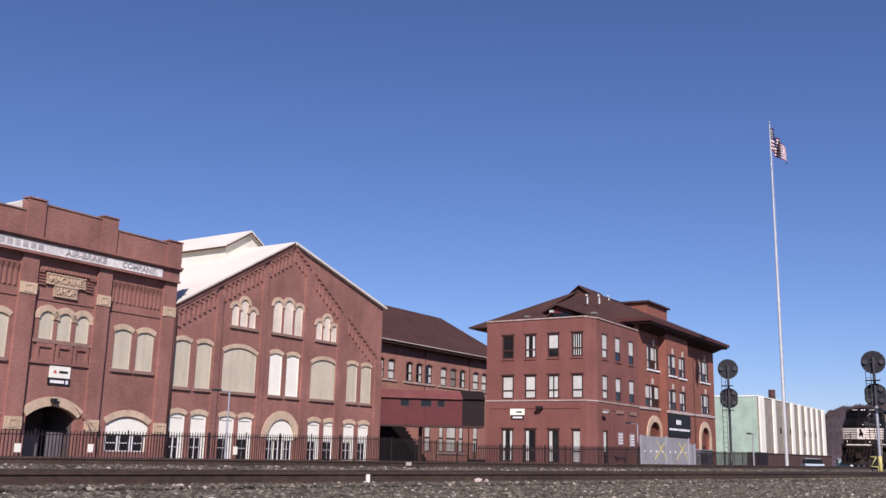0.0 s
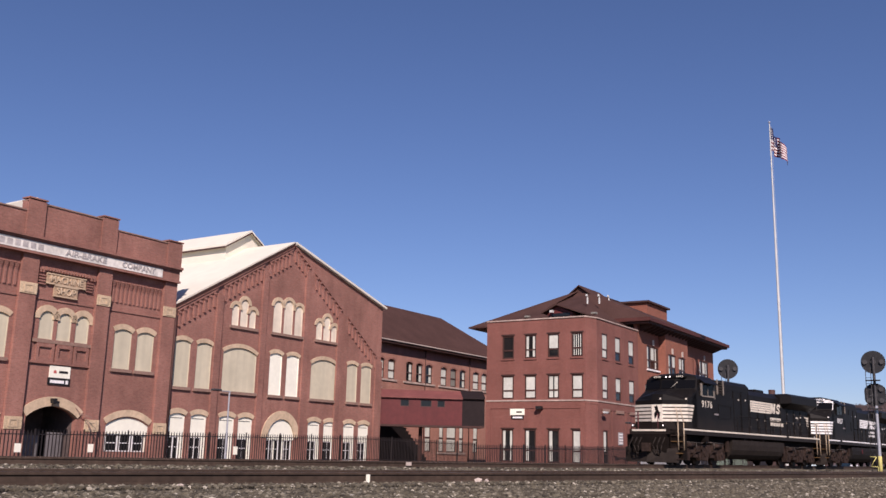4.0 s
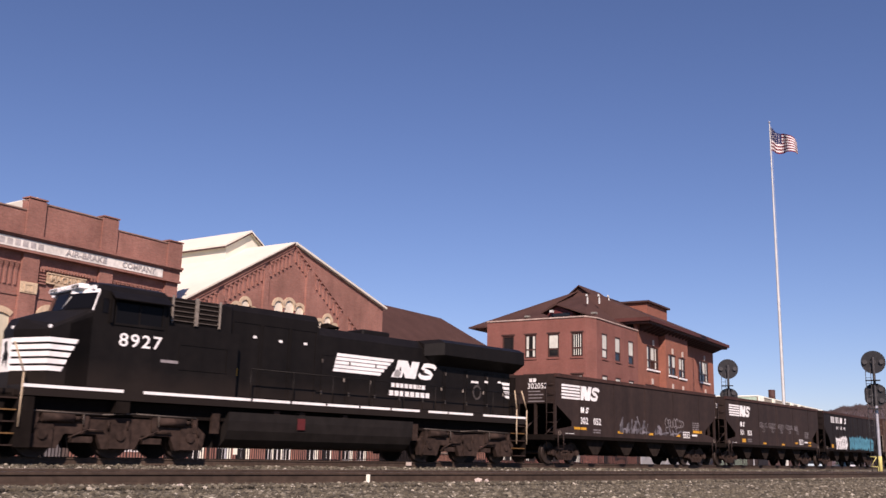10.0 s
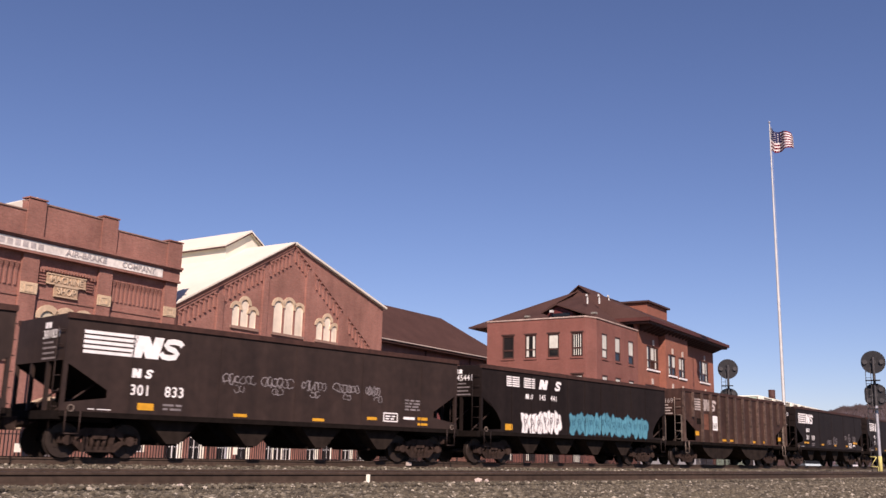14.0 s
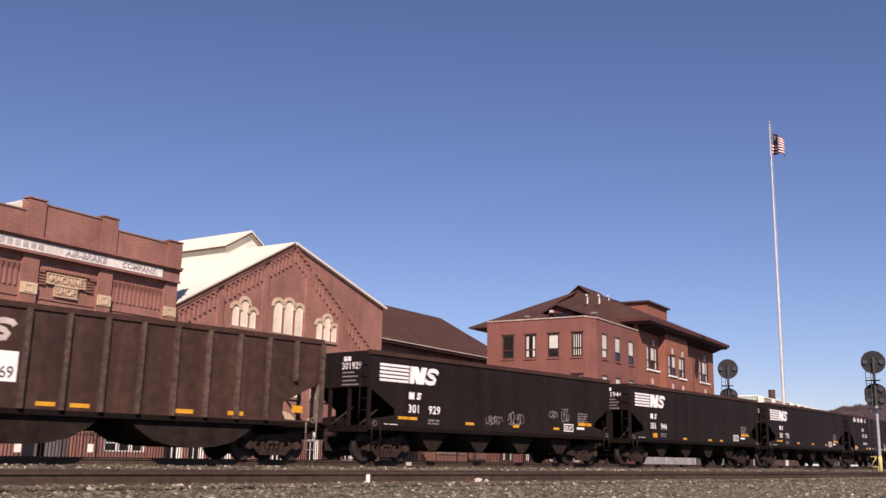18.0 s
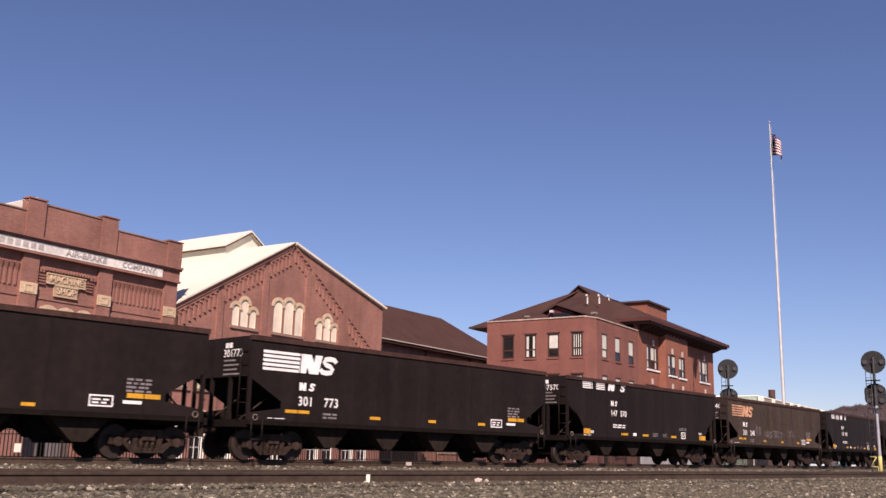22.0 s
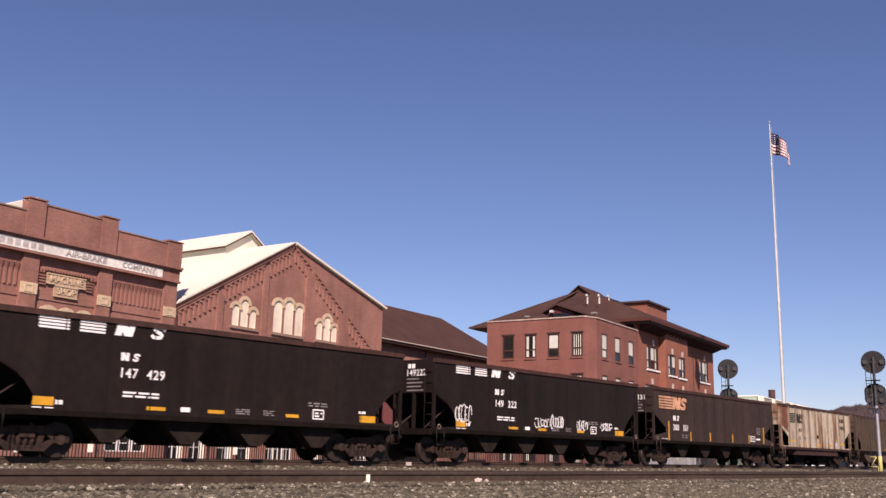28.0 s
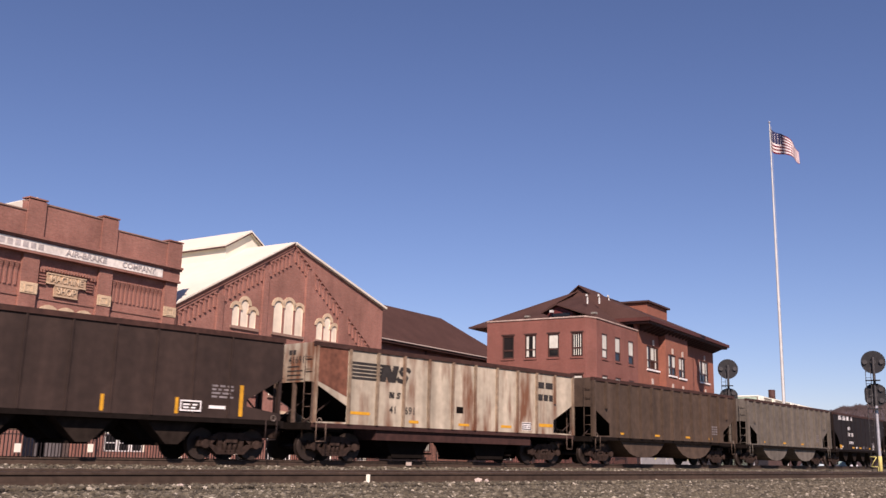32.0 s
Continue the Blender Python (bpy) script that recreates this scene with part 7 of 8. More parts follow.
    for x, z in ((8.4, 3.03), (8.62, 3.03), (9.2, 3.08), (10.0, 3.12)):
        decal(eng, "warning_label", x, x + 0.2, z, z + 0.08, LW, H0)
    bm = bmesh.new()
    ring = [(0.26 * math.cos(a * math.tau / 10), 0.3 * math.sin(a * math.tau / 10)) for a in range(10)]
    slab(bm, [(8.75 + a, 2.68 + b) for a, b in ring], [[(8.75 + a * 0.72, 2.68 + b * 0.72) for a, b in ring][::-1]], front, H0, H0 + 0.004)
    part("round_crest", bm, CAR_GREY_DARK, eng)
    decal(eng, "yellow_label", -2.6, -2.4, 2.5, 2.75, YELLOW, -1.02)
    return eng


RUNNING.append((locomotive("9176", "black leading diesel freight locomotive with white nose stripes", False), -40.85))
RUNNING.append((locomotive("8927", "black second diesel freight locomotive with white brow stripe", True), -18.55))


# ---------------------------------------------------------------- signals, flagpole, lamps, fences
SIG = material("black_signal_enamel", (0.018, 0.018, 0.019), 0.5, noise1=(5, 0.2))
MAST = material("dark_signal_mast", (0.060, 0.058, 0.058), 0.5, 0.3, noise1=(4, 0.15))
YELLOW_BASE = material("yellow_painted_base", (0.52, 0.47, 0.16), 0.6, noise1=(4, 0.15))


def signal(x, y, z1, z2, r, label, face, pale=False):
    """Two-head position-light signal, seen from its back; its foot stands at (x, y)."""
    m = pose(x, y, 0, 0, 0, face)
    s = tagged(empty("railway_signal", m), label, "railway signal", "signals beside the track")
    foot = -0.3
    bm = bmesh.new()
    tube(bm, (0, 0, foot + 1.0), (0, 0, z2 - 0.6), 0.085, 0.08, 12, False)
    part("lower_mast", bm, GALV if pale else MAST, s)
    bm = bmesh.new()
    tube(bm, (0, 0, z2 - 0.6), (0, 0, z1 + 0.25), 0.08, 0.07, 12, False)
    part("upper_mast", bm, MAST, s)
    bm = bmesh.new()
    tube(bm, (0, 0, foot), (0, 0, foot + 1.0), 0.10, 0.10, 12)
    part("base", bm, YELLOW_BASE if pale else MAST, s, "pale yellow painted mast base" if pale else "")
    for k, z in enumerate((z1, z2)):
        bm = bmesh.new()
        n = 28
        loop = []
        for i in range(n):
            a = i * math.tau / n
            loop.append((max(-r * 0.86 if k else -r, min(r * 0.86 if k else r, r * math.cos(a) * 1.0)), r * math.sin(a)))
        prism(bm, loop, front, 0.12, 0.20)
        hd = part("signal_head", bm, SIG, s, "round black signal background seen from behind" if k == 0 else "black signal background with clipped sides")
        hd.location = (0, 0, z)
        lens = [(0, 0), (0.42, 0), (-0.42, 0)] if k == 0 else [(0, 0), (0.3, 0.3), (-0.3, -0.3), (0.3, -0.3)]
        for a, b in lens:
            bm = bmesh.new()
            tube(bm, (a * r / 0.62, 0.02, b * r / 0.62), (a * r / 0.62, 0.12, b * r / 0.62), 0.13, 0.13, 12)
            tube(bm, (a * r / 0.62, 0.2, b * r / 0.62), (a * r / 0.62, 0.42, b * r / 0.62), 0.10, 0.12, 12)
            part("lamp_housing", bm, MAST, hd)
    bm = bmesh.new()
    for z in (z2 + r + 0.12, z2 - r - 0.15):
        box(bm, -0.45, 0.3, -0.35, 0.1, z, z + 0.04)
    part("platform", bm, SIG, s)
    bm = bmesh.new()
    for dx in (-0.42, -0.16):
        bars(bm, [(dx, -0.1, foot), (dx, -0.1, z1 - 0.3)], 0.018)
    z = foot + 0.4
    while z < z1 - 0.3:
        bars(bm, [(-0.42, -0.1, z), (-0.16, -0.1, z)], 0.013, 5)
        z += 0.32
    part("ladder", bm, MAST, s)
    return s


signal(57.2, 28.75, 6.07, 4.19, 0.64, "black two-head railway signal on a dark mast behind the train", -63)
signal(53.92, 18.52, 5.77, 3.98, 0.63, "black two-head railway signal on pale mast with yellow base", -71, True)

# yellow stake mark by the near signal
z = tagged(empty("trackside_marker", pose(51.6, 18.05, -0.3, 0, 0, -70)), "small yellow bent trackside marker", "marker")
bm = bmesh.new()
bars(bm, [(-0.15, 0, 0.95), (0.15, 0, 0.95), (-0.14, 0, 0.45), (0.2, 0, 0.45)], 0.022)
part("marker_bar", bm, YELLOW_BASE, z)
bm = bmesh.new()
bars(bm, [(0.2, 0, 0), (0.2, 0, 0.46)], 0.015)
part("marker_leg", bm, YELLOW_BASE, z)

# flagpole
PX, PY, PTOP = 78.75, 34.6, 30.4
fp = tagged(empty("flagpole", pose(PX, PY, 0)), "tall white tapered flagpole with a small finial", "flagpole")
bm = bmesh.new()
tube(bm, (0, 0, -0.95), (0, 0, 12), 0.14, 0.11, 16, False)
tube(bm, (0, 0, 12), (0, 0, PTOP - 0.3), 0.11, 0.045, 16, False)
part("shaft", bm, POLE_WHITE, fp)
bm = bmesh.new()
bmesh.ops.create_uvsphere(bm, u_segments=12, v_segments=8, radius=0.10, matrix=Matrix.Translation((0, 0, PTOP - 0.15)))
part("finial", bm, GALV, fp, smooth=True)
bm = bmesh.new()
bars(bm, [(0.12, -0.1, 1.0), (0.12, -0.1, PTOP - 0.4)], 0.012, 5)
part("halyard", bm, GALV, fp)

# the flag: narrow upright strips of cloth, each striped, that follow one another in the wind
F_RED = material("flag_red", (0.13, 0.010, 0.018), 0.8, noise1=None, noise2=None, bump=0)
F_WHITE = material("flag_white", (0.62, 0.58, 0.57), 0.8, noise1=None, noise2=None, bump=0)
F_BLUE = material("flag_blue", (0.018, 0.022, 0.07), 0.8, noise1=None, noise2=None, bump=0)
HOIST, FLY, SLATS = 2.2, 3.7, 40
flag = tagged(empty("flag", pose(PX, PY, PTOP - 0.62)), "red and white striped flag with starred blue corner", "flag")
CLOTH = []
sw = FLY / SLATS
for i in range(SLATS):
    bm = bmesh.new()
    for k in range(13):
        z1, z0 = -HOIST * k / 13, -HOIST * (k + 1) / 13
        f = bm.faces.new([bm.verts.new(p) for p in ((-0.006, 0, z0), (sw + 0.012, 0, z0), (sw + 0.012, 0, z1), (-0.006, 0, z1))])
        f.material_index = 2 if i < 16 and k < 7 else (0 if k % 2 == 0 else 1)
    if i < 16 and i % 3 == 1:
        for k in range(5):
            z = -HOIST * (k + 0.8 + 0.5 * (i % 2)) / 10.2
            for yy in (-0.006, 0.006):
                f = bm.faces.new([bm.verts.new((sw / 2 + 0.05 * math.cos(a), yy, z + 0.05 * math.sin(a))) for a in (0, 1.26, 2.51, 3.77, 5.03)])
                f.material_index = 1
    CLOTH.append(part("flag_strip", bm, [F_RED, F_WHITE, F_BLUE], flag))

# how far the fly end hangs out to the side and down from the head of the hoist, decimetres
FLY_END = [(0, 12, 27), (1, 15, 31), (2, 12, 36), (3, 12, 30), (6, 15, 19), (7, 20, 17), (8, 27, 23), (9, 20, 26), (10, 22, 16), (11, 28, 12), (12, 27, 11), (12.5, 19, 14), (13, 12, 20), (14, 19, 9), (17, 8, 25), (18, 11, 19),
           (18.5, 6, 21), (19, 5, 22), (20, 9, 26), (21, 12, 27), (22, 8, 23), (23, 22, 15), (24, 19, 18), (25, 22, 22), (28, 15, 28), (29, 26, 28), (29.5, 20, 31), (30, 13, 27), (31, 26, 23), (32, 23, 27)]


def fly_end(t):
    for (a, x, z), (b, p, q) in zip(FLY_END, FLY_END[1:]):
        if a <= t <= b:
            k = (t - a) / (b - a)
            k = k * k * (3 - 2 * k)
            return (x + (p - x) * k) / 10, (z + (q - z) * k) / 10
    return FLY_END[-1][1] / 10, FLY_END[-1][2] / 10


def flag_motion():
    """Keys each strip: the cloth waves about the wind's heading, deeper the less far it reaches out, and sinks towards its fly."""
    rows = {i: [] for i in range(SLATS)}
    for n in range(321):
        t = n * 0.1
        out, down = fly_end(t)
        wave = [math.sin(i * 0.20 - t * 3.1) for i in range(SLATS)]
        lo, hi = 0.0, 2.3
        for _ in range(24):
            fold = (lo + hi) / 2
            if sum(math.cos(fold * w) for w in wave) * sw > out:
                lo = fold
            else:
                hi = fold
        p = Vector((0.1, 0, 0))
        for i in range(SLATS):
            m = Matrix.Rotation(radians(-66), 4, "Z") @ Matrix.Rotation(-0.75 * i / SLATS, 4, "X") @ Matrix.Rotation(fold * wave[i], 4, "Z")
            rows[i].append((t, Matrix.Translation(p) @ m))
            step = m @ Vector((sw, 0, 0))
            p = p + Vector((step.x, step.y, -0.88 * down / SLATS * (0.5 + i / SLATS)))
    for i, ob in enumerate(CLOTH):
        walk(ob, rows[i])


# picket fence along the street
FENCE = material("black_fence_iron", (0.020, 0.016, 0.016), 0.6, noise1=None, noise2=None, bump=0)


def fence(name, pts, top, step, label):
    """Iron picket fence through pts (u, v) with picket tops at top (one height a point)."""
    f = tagged(empty(name, PLAN), label, "fence", "street fences")
    bm = bmesh.new()
    box(bm, -0.02, 0.02, -0.02, 0.02, -2.0, -0.06)
    tube(bm, (0, 0, -0.07), (0, 0, 0.03), 0.03, 0.002, 4)
    first = None
    for (a, b, za, zb) in zip(pts, pts[1:], top, top[1:]):
        d = Vector((b[0] - a[0], b[1] - a[1], 0))
        n = max(1, int(d.length / step))
        q = d.to_track_quat("X", "Z").to_matrix().to_4x4()
        for z in (-0.22, -1.7):
            rb = bmesh.new()
            vs = box(rb, 0, d.length, -0.02, 0.02, -0.025, 0.025)
            for v in vs:
                v.co.z += (zb - za) * v.co.x / d.length
            r = part("fence_rail", rb, FENCE, f)
            r.matrix_basis = Matrix.Translation((a[0], a[1], za + z)) @ q
        for i in range(n):
            k = i / n
            loc = (a[0] + d.x * k, a[1] + d.y * k, za + (zb - za) * k)
            if first is None:
                first = part("picket", bm, FENCE, f)
                first.location = loc
            else:
                twin(first, f, pose(*loc))
        nb = max(1, round(d.length / 3))
        for i in range(nb + 1):
            k = i / nb
            pb = bmesh.new()
            box(pb, -0.03, 0.03, -0.03, 0.03, -2.2, 0.06)
            o = part("fence_post", pb, FENCE, f)
            o.location = (a[0] + d.x * k, a[1] + d.y * k, za + (zb - za) * k)
    return f


fence("picket_fence", [(24.0, 44.0), (38.5, 44.0), (57.6, 44.0), (73.6, 44.0)], [0.88, 1.12, 1.38, 1.22], 0.205, "black iron picket fence in front of the brick works")
fence("picket_fence", [(50.0, 30.0), (62.6, 30.0), (77.0, 30.0)], [0.85, 0.98, 1.15], 0.22, "black iron picket fence in front of the office")
fence("picket_fence", [(91.6, 30.0), (114, 30.0), (150, 38.0)], [1.0, 1.15, 1.3], 0.24, "dark iron fence beyond the office building")

# small white notices on the fence
for n, (u, w, z0, z1) in enumerate(((28.7, 0.35, -0.15, 0.28), (33.0, 0.32, -0.1, 0.33), (43.75, 0.34, -0.12, 0.38))):
    s = tagged(empty("fence_notice", PLAN), "small white notice hung on the iron fence", "notice", "fence notices")
    boxed("notice_plate", s, (u, u + w, 43.93, 43.97, z0, z1), WHITE)

# street lamps
def street_lamp(u, v, top, arm, label):
    s = tagged(empty("street_lamp", PLAN @ pose(u, v, 0)), label, "street lamp", "street lamps")
    bm = bmesh.new()
    tube(bm, (0, 0, BASE), (0, 0, top), 0.065, 0.05, 10, False)
    part("pole", bm, GALV, s)
    bm = bmesh.new()
    box(bm, -arm, 0.1, -0.05, 0.05, top - 0.05, top)
    part("arm", bm, GALV, s)
    bm = bmesh.new()
    box(bm, -arm - 0.35, -arm + 0.35, -0.14, 0.14, top - 0.06, top + 0.07, bevel=0.03)
    part("lamp_head", bm, MAST, s)
    return s


street_lamp(42.15, 43.0, 3.72, 1.1, "grey steel street lamp with a short arm")
street_lamp(78.1, 30.6, 3.1, 2.1, "grey steel street lamp with a long arm")
street_lamp(82.3, 22.0, 2.45, 1.1, "slim grey lamp post beside the track")

# grey barrier panels with yellow crosses at the office entrance
PANEL = material("weathered_grey_panel", (0.30, 0.30, 0.30), 0.7, noise1=(3, 0.12), noise2=(0.6, 0.12), streak=0.12)
CROSS = material("yellow_tape", (0.62, 0.55, 0.16), 0.6, noise1=None, noise2=None, bump=0)
for u0, u1, cross in ((77.3, 83.4, True), (83.6, 89.6, True), (89.8, 91.4, False)):
    p = tagged(empty("barrier_panel", PLAN), "weathered grey barrier panel" + (" with a yellow cross" if cross else ", narrow"), "barrier", "entrance barriers")
    boxed("sheet", p, (u0, u1, 30.0, 30.12, BASE, 2.1 if cross else 1.6), PANEL)
    for a in (u0, u1 - 0.12):
        boxed("post", p, (a, a + 0.12, 29.93, 30.0, BASE, 2.2 if cross else 1.7), GALV)
    if cross:
        c = (u0 + u1) / 2 + (1.75 if u0 < 80 else 1.1)
        bm = bmesh.new()
        for s in (-1, 1):
            prism(bm, [(c - s * 1.7, 0.15), (c - s * 1.55, 0.1), (c + s * 1.0, 1.62), (c + s * 0.85, 1.68)][::s], front, 29.985 - 0.006 * s, 29.995 - 0.006 * s)
        part("cross", bm, CROSS, p, "yellow tape cross")
        for i in range(4):
            boxed("bolt", p, (u0 + 0.7 + i * 1.45, u0 + 0.85 + i * 1.45, 29.96, 30.0, 0.75, 0.9), LETTER)
u = tagged(empty("utility_cabinet", PLAN), "pale grey utility cabinet beside the street", "cabinet")
boxed("body", u, (93.6, 97.6, 30.2, 31.0, BASE, 1.1), PANEL, "", 0.04)
boxed("lid", u, (93.5, 97.7, 30.1, 31.1, 1.1, 1.18), GALV)

# low dark wall and loading platform in front of the warehouse
w = tagged(empty("low_wall", PLAN), "low dark brown retaining wall in front of the warehouse", "wall")
boxed("wall_body", w, (146, 206, 39.6, 40, -1, 1.25), material("dark_brown_concrete", (0.085, 0.050, 0.042), 0.9, noise1=(3, 0.2)))
boxed("wall_cap", w, (146, 206, 39.5, 40.1, 1.25, 1.35), SOFFIT)

# parked vehicles beyond the line


def parked_car(x, y, turn, colour, label):
    c = tagged(empty("parked_car", pose(x, y, -0.95, 0, 0, turn)), label, "car", "parked cars")
    paint = material("car_paint", colour, 0.3, noise1=None, noise2=None, bump=0, spec=0.6)
    bm = bmesh.new()
    prism(bm, [(-2.2, 0.35), (2.2, 0.35), (2.25, 0.8), (1.3, 0.95), (-1.9, 1.0), (-2.2, 0.85)], front, -0.88, 0.88)
    part("body", bm, paint, c)
    bm = bmesh.new()
    prism(bm, [(-1.7, 0.98), (1.0, 0.95), (0.35, 1.45), (-1.2, 1.48)], front, -0.78, 0.78)
    part("cabin", bm, GLASS, c)
    boxed("roof", c, (-1.15, 0.3, -0.75, 0.75, 1.46, 1.52), paint)
    for x0 in (-1.4, 1.4):
        for y0 in (-0.9, 0.72):
            bm = bmesh.new()
            tube(bm, (x0, y0, 0.32), (x0, y0 + 0.18, 0.32), 0.32, 0.32, 16)
            part("wheel", bm, BLACK, c)
    return c


parked_car(96.0, 39.6, 30, (0.45, 0.55, 0.58), "pale blue-grey parked car beside the street")
parked_car(101.5, 38.4, 30, (0.55, 0.56, 0.58), "silver parked car beside the street")
bx = tagged(empty("equipment_box", pose(93.4, 35.4, -0.95, 0, 0, 20)), "pale teal low equipment box by the track", "box")
boxed("body", bx, (-1.6, 1.6, -0.5, 0.5, 0, 1.5), material("pale_teal_paint", (0.30, 0.45, 0.45), 0.6), "", 0.05)
boxed("lid", bx, (-1.65, 1.65, -0.55, 0.55, 1.5, 1.58), GALV)

# white painted marks and a pale stone by the rails
x, y, th = along(11.9, NEAR - 0.09)
mk = tagged(empty("rail_joint_mark", pose(x, y, -0.185, 0, 0, math.degrees(th))), "white paint mark on the rail web", "rail mark")
boxed("paint_plate", mk, (-0.035, 0.035, -0.02, 0.01, 0.0, 0.15), WHITE)
x, y, th = along(24.4, 0.70)
mk = tagged(empty("rail_joint_mark", pose(x, y, -0.17, 0, 0, math.degrees(th))), "pale paint mark on the far rail", "rail mark")
boxed("paint_plate", mk, (-0.13, 0.13, -0.02, 0.01, 0.04, 0.16), STONE)


def stone_mesh(rng, r, squash=0.7):
    bm = bmesh.new()
    bmesh.ops.create_icosphere(bm, subdivisions=1, radius=r)
    for v in bm.verts:
        v.co *= rng.uniform(0.7, 1.2)
        v.co.z *= squash
    return bm


rng = random.Random(8)
for x, y, r in ((14.55, 12.75, 0.085), (14.75, 12.7, 0.06), (7.6, 12.35, 0.05)):
    o = tagged(part("pale_stone", stone_mesh(rng, r), STONE), "pale whitish stone lying beside the rail", "stone", "pale stones")
    o.location = (x, y, -0.19 + r * 0.45)

# ballast: loose crushed stones
def ballast_stones(name, count, area, size, seed, label):
    rng = np.random.default_rng(seed)
    base = bmesh.new()
    bmesh.ops.create_icosphere(base, subdivisions=1, radius=1.0)
    base.verts.index_update()
    bv = np.array([v.co[:] for v in base.verts])
    bf = np.array([[v.index for v in f.verts] for f in base.faces])
    # keep the upper half only: 11 faces are enough for a lying stone
    keep = [i for i, f in enumerate(bf) if bv[f][:, 2].mean() > -0.35]
    bf = bf[keep]
    base.free()
    s = area[0] + (area[1] - area[0]) * rng.random(count) ** 1.5
    off = rng.uniform(area[2], area[3], count)
    verts = np.empty((count, len(bv), 3))
    for i in range(count):
        x, y, th = along(s[i], off[i])
        g = -0.20 if off[i] > -12.0 else -0.24 - (-12.0 - off[i]) * 0.012
        r = size * rng.uniform(0.5, 1.5)
        v = bv * rng.uniform(0.65, 1.25, (len(bv), 1)) * np.array([r * rng.uniform(0.8, 1.4), r * rng.uniform(0.7, 1.2), r * rng.uniform(0.5, 0.95)])
        a = rng.uniform(0, 6.28)
        ca, sa = math.cos(a), math.sin(a)
        vx = v[:, 0] * ca - v[:, 1] * sa
        vy = v[:, 0] * sa + v[:, 1] * ca
        verts[i, :, 0], verts[i, :, 1], verts[i, :, 2] = vx + x, vy + y, v[:, 2] + g + r * 0.15
    faces = (bf[None] + (np.arange(count) * len(bv))[:, None, None]).reshape(-1, 3)
    me = bpy.data.meshes.new(name)
    me.from_pydata(verts.reshape(-1, 3).tolist(), [], faces.tolist())
    me.materials.append(STONES)
    return tagged(new(name, me), label, "ballast", kind="stuff")


STONES = bpy.data.materials.new("crushed_ballast_stone")
STONES.use_nodes = True
sn, sl = STONES.node_tree.nodes, STONES.node_tree.links
geo = sn.new("ShaderNodeNewGeometry")
ramp = sn.new("ShaderNodeValToRGB")
ramp.color_ramp.elements[0].color = (0.034, 0.028, 0.018, 1)
ramp.color_ramp.elements[1].color = (0.42, 0.38, 0.30, 1)
for p, c in ((0.45, (0.078, 0.066, 0.043, 1)), (0.8, (0.122, 0.106, 0.072, 1)), (0.94, (0.18, 0.160, 0.118, 1))):
    e = ramp.color_ramp.elements.new(p)
    e.color = c
sl.new(geo.outputs["Random Per Island"], ramp.inputs["Fac"])
sl.new(ramp.outputs["Color"], sn["Principled BSDF"].inputs["Base Color"])
sn["Principled BSDF"].inputs["Roughness"].default_value = 0.95
ballast_stones("ballast_stones", 42000, (2, 62, -15.5, -11.12), 0.034, 3, "grey-brown crushed ballast stones before the near rail")
ballast_stones("ballast_stones", 9000, (14, 34, -17.8, -15.4), 0.034, 7, "grey-brown crushed ballast stones at the foot of the bank")
ballast_stones("ballast_stones", 14000, (3, 62, -9.4, 0.6), 0.045, 5, "grey-brown crushed ballast stones between the tracks")

# far wooded hill with bare trees
HILL = material("bare_winter_wood", (0.085, 0.062, 0.062), 0.95, noise1=(0.12, 0.35), noise2=(0.03, 0.25), bump=0)


def ridge(deg):
    """Height of the wooded ridge towards that azimuth."""
    return float(np.interp(deg, (6, 14, 18.5, 20, 21.4, 22.6, 25), (19, 25, 27.5, 26.5, 23, 13, 4))) + 0.5 * math.sin(deg * 3.1) + 0.3 * math.sin(deg * 8.3)


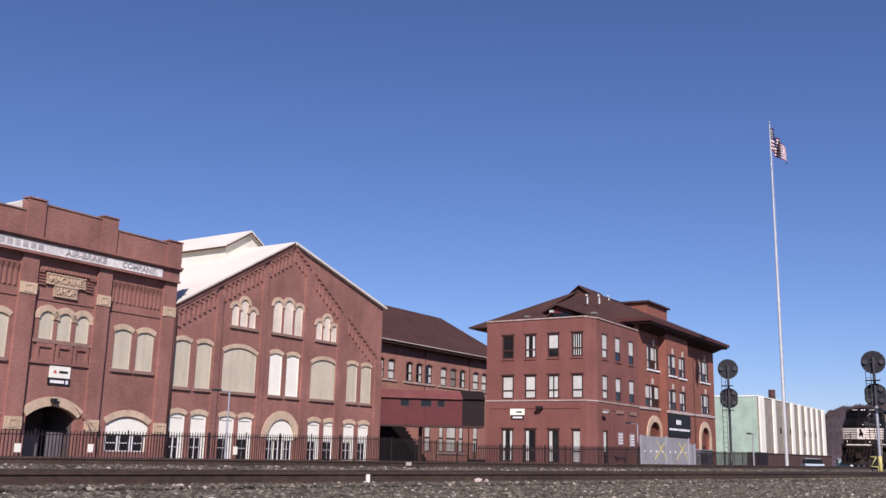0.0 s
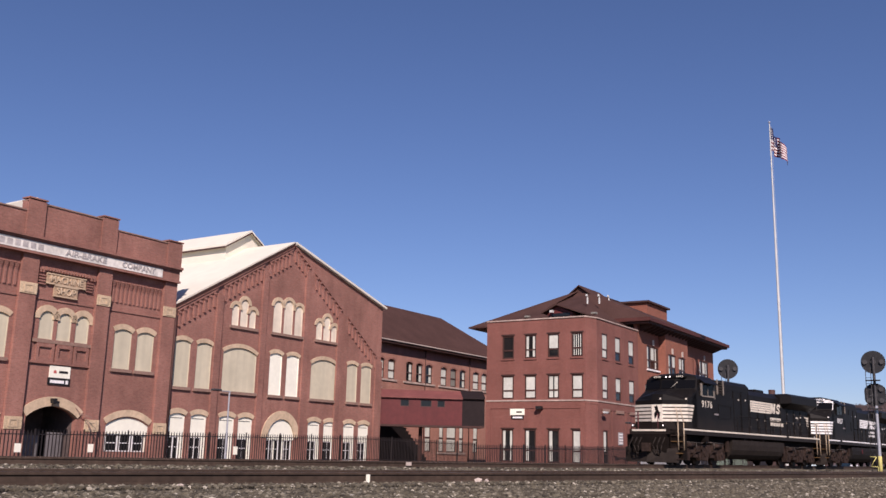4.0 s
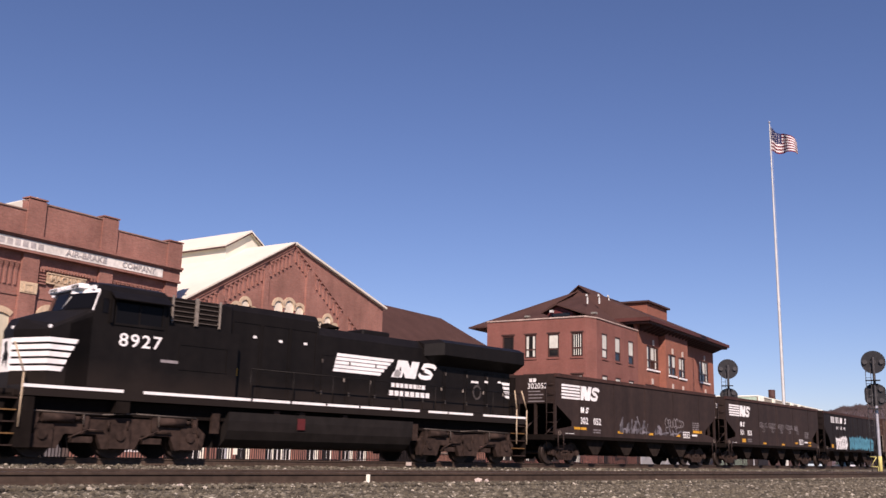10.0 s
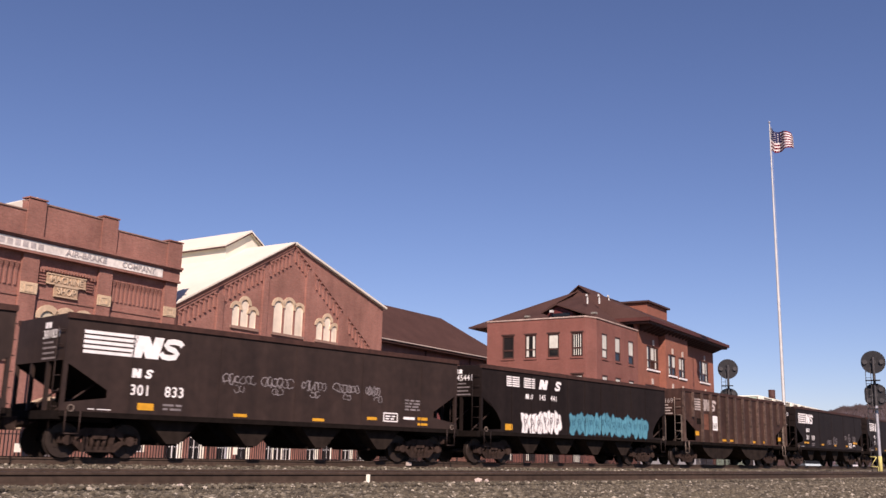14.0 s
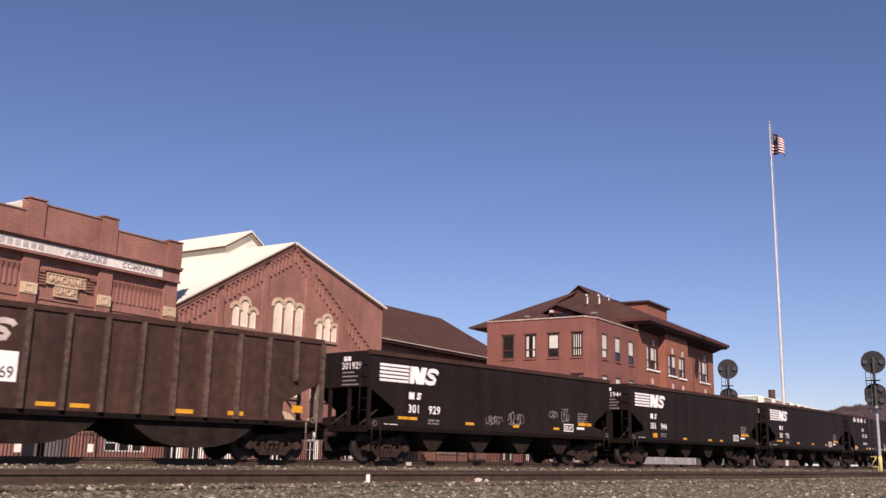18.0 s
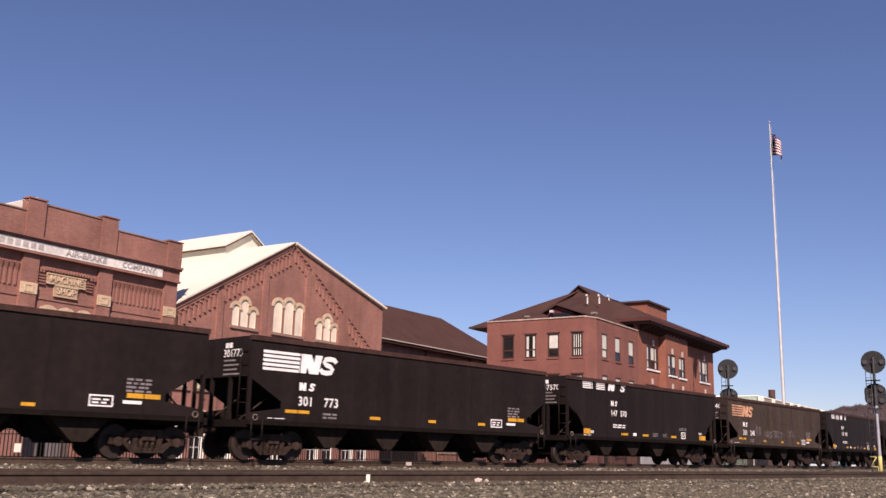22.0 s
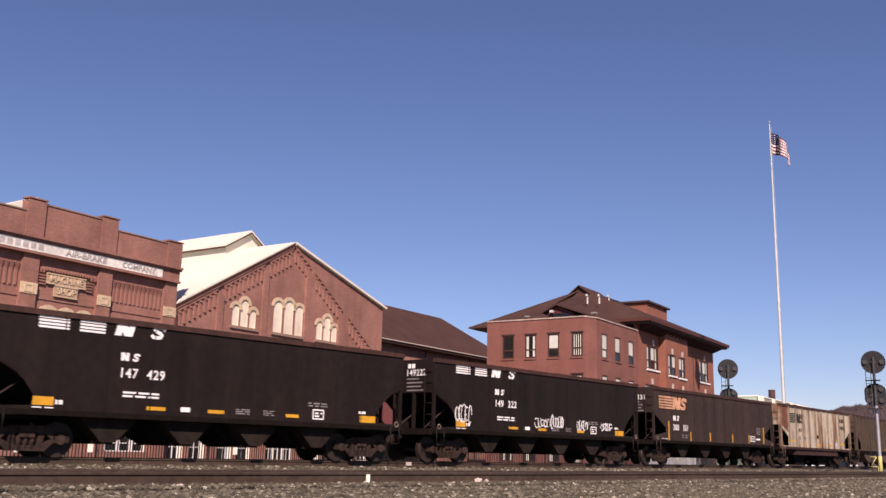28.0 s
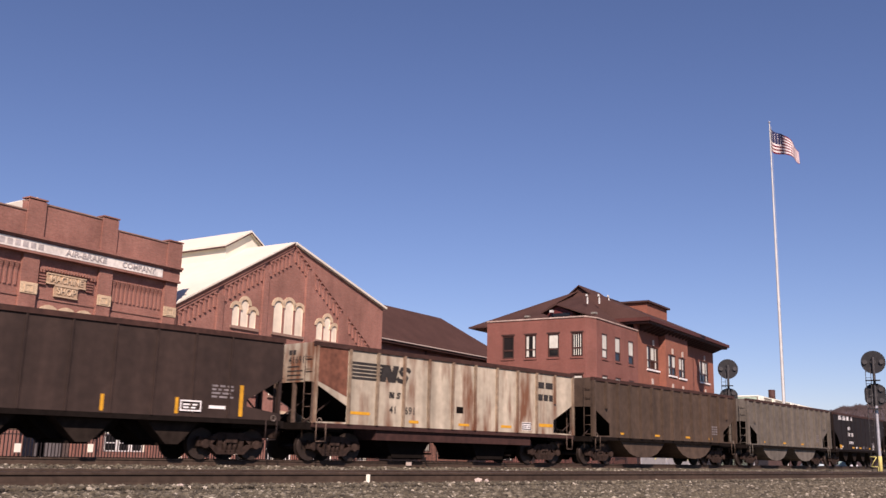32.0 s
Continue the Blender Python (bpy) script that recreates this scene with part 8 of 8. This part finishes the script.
bm = bmesh.new()
rows = []
for i in range(110):
    deg = 6 + i * 0.3
    a = radians(deg)
    rows.append([bm.verts.new((d * math.cos(a), d * math.sin(a), -1.5 + (ridge(deg) + 1.5) * k)) for d, k in ((330, 0), (380, 0.36), (440, 0.7), (520, 1.0), (640, 0.9))])
for i in range(109):
    for j in range(4):
        bm.faces.new([rows[i][j], rows[i + 1][j], rows[i + 1][j + 1], rows[i][j + 1]])
tagged(part("wooded_hill", bm, HILL, None, "", True), "distant brown hillside of bare winter trees", "hill", kind="structure")
rng = np.random.default_rng(2)
verts, faces = [], []
for i in range(6000):
    a = radians(rng.uniform(10.5, 21.8))
    j = rng.random()
    d = 345 + j * 185 if i % 2 else rng.uniform(500, 530)
    hz = -1.5 + (ridge(math.degrees(a)) + 1.5) * float(np.interp(d, (330, 380, 440, 520, 640), (0, 0.36, 0.7, 1.0, 0.9)))
    x, y = d * math.cos(a), d * math.sin(a)
    h = rng.uniform(1.4, 2.8)
    n0 = len(verts)
    # a bare tree far off: trunk and a fan of limbs
    for b in range(6):
        t = rng.uniform(-0.5, 0.5)
        r = rng.uniform(0, 6.28)
        z0, z1 = h * rng.uniform(0.1, 0.4), h * rng.uniform(0.7, 1.0)
        ex, ey = math.cos(r) * h * 0.3 * abs(t) * 2, math.sin(r) * h * 0.3 * abs(t) * 2
        m = len(verts)
        wd = 0.09 if b else 0.14
        if b == 0:
            z0, ex, ey = -0.5, 0, 0
        verts += [(x - wd * math.sin(a), y + wd * math.cos(a), hz + z0), (x + wd * math.sin(a), y - wd * math.cos(a), hz + z0), (x + ex, y + ey, hz + z1)]
        faces.append((m, m + 1, m + 2))
me = bpy.data.meshes.new("bare_trees")
me.from_pydata(verts, [], faces)
me.materials.append(material("bare_twigs", (0.075, 0.056, 0.055), 0.95, noise1=None, noise2=(0.05, 0.3), bump=0))
tagged(new("bare_trees", me), "bare grey-brown winter trees covering a distant hill", "trees", kind="stuff")


# ---------------------------------------------------------------- what moves
def motions():
    times = [i for i in range(33)]
    for car, s in RUNNING:
        walk(car, [(t, car_pose(s, t)) for t in times])
    steps = [i / 15 for i in range(481)]
    for w, r, dx in TURNING:
        walk(w, [(t, pose(dx, 0, r, 0, math.degrees(-gone(t) / r) % 360, 0)) for t in steps])
    flag_motion()


motions()
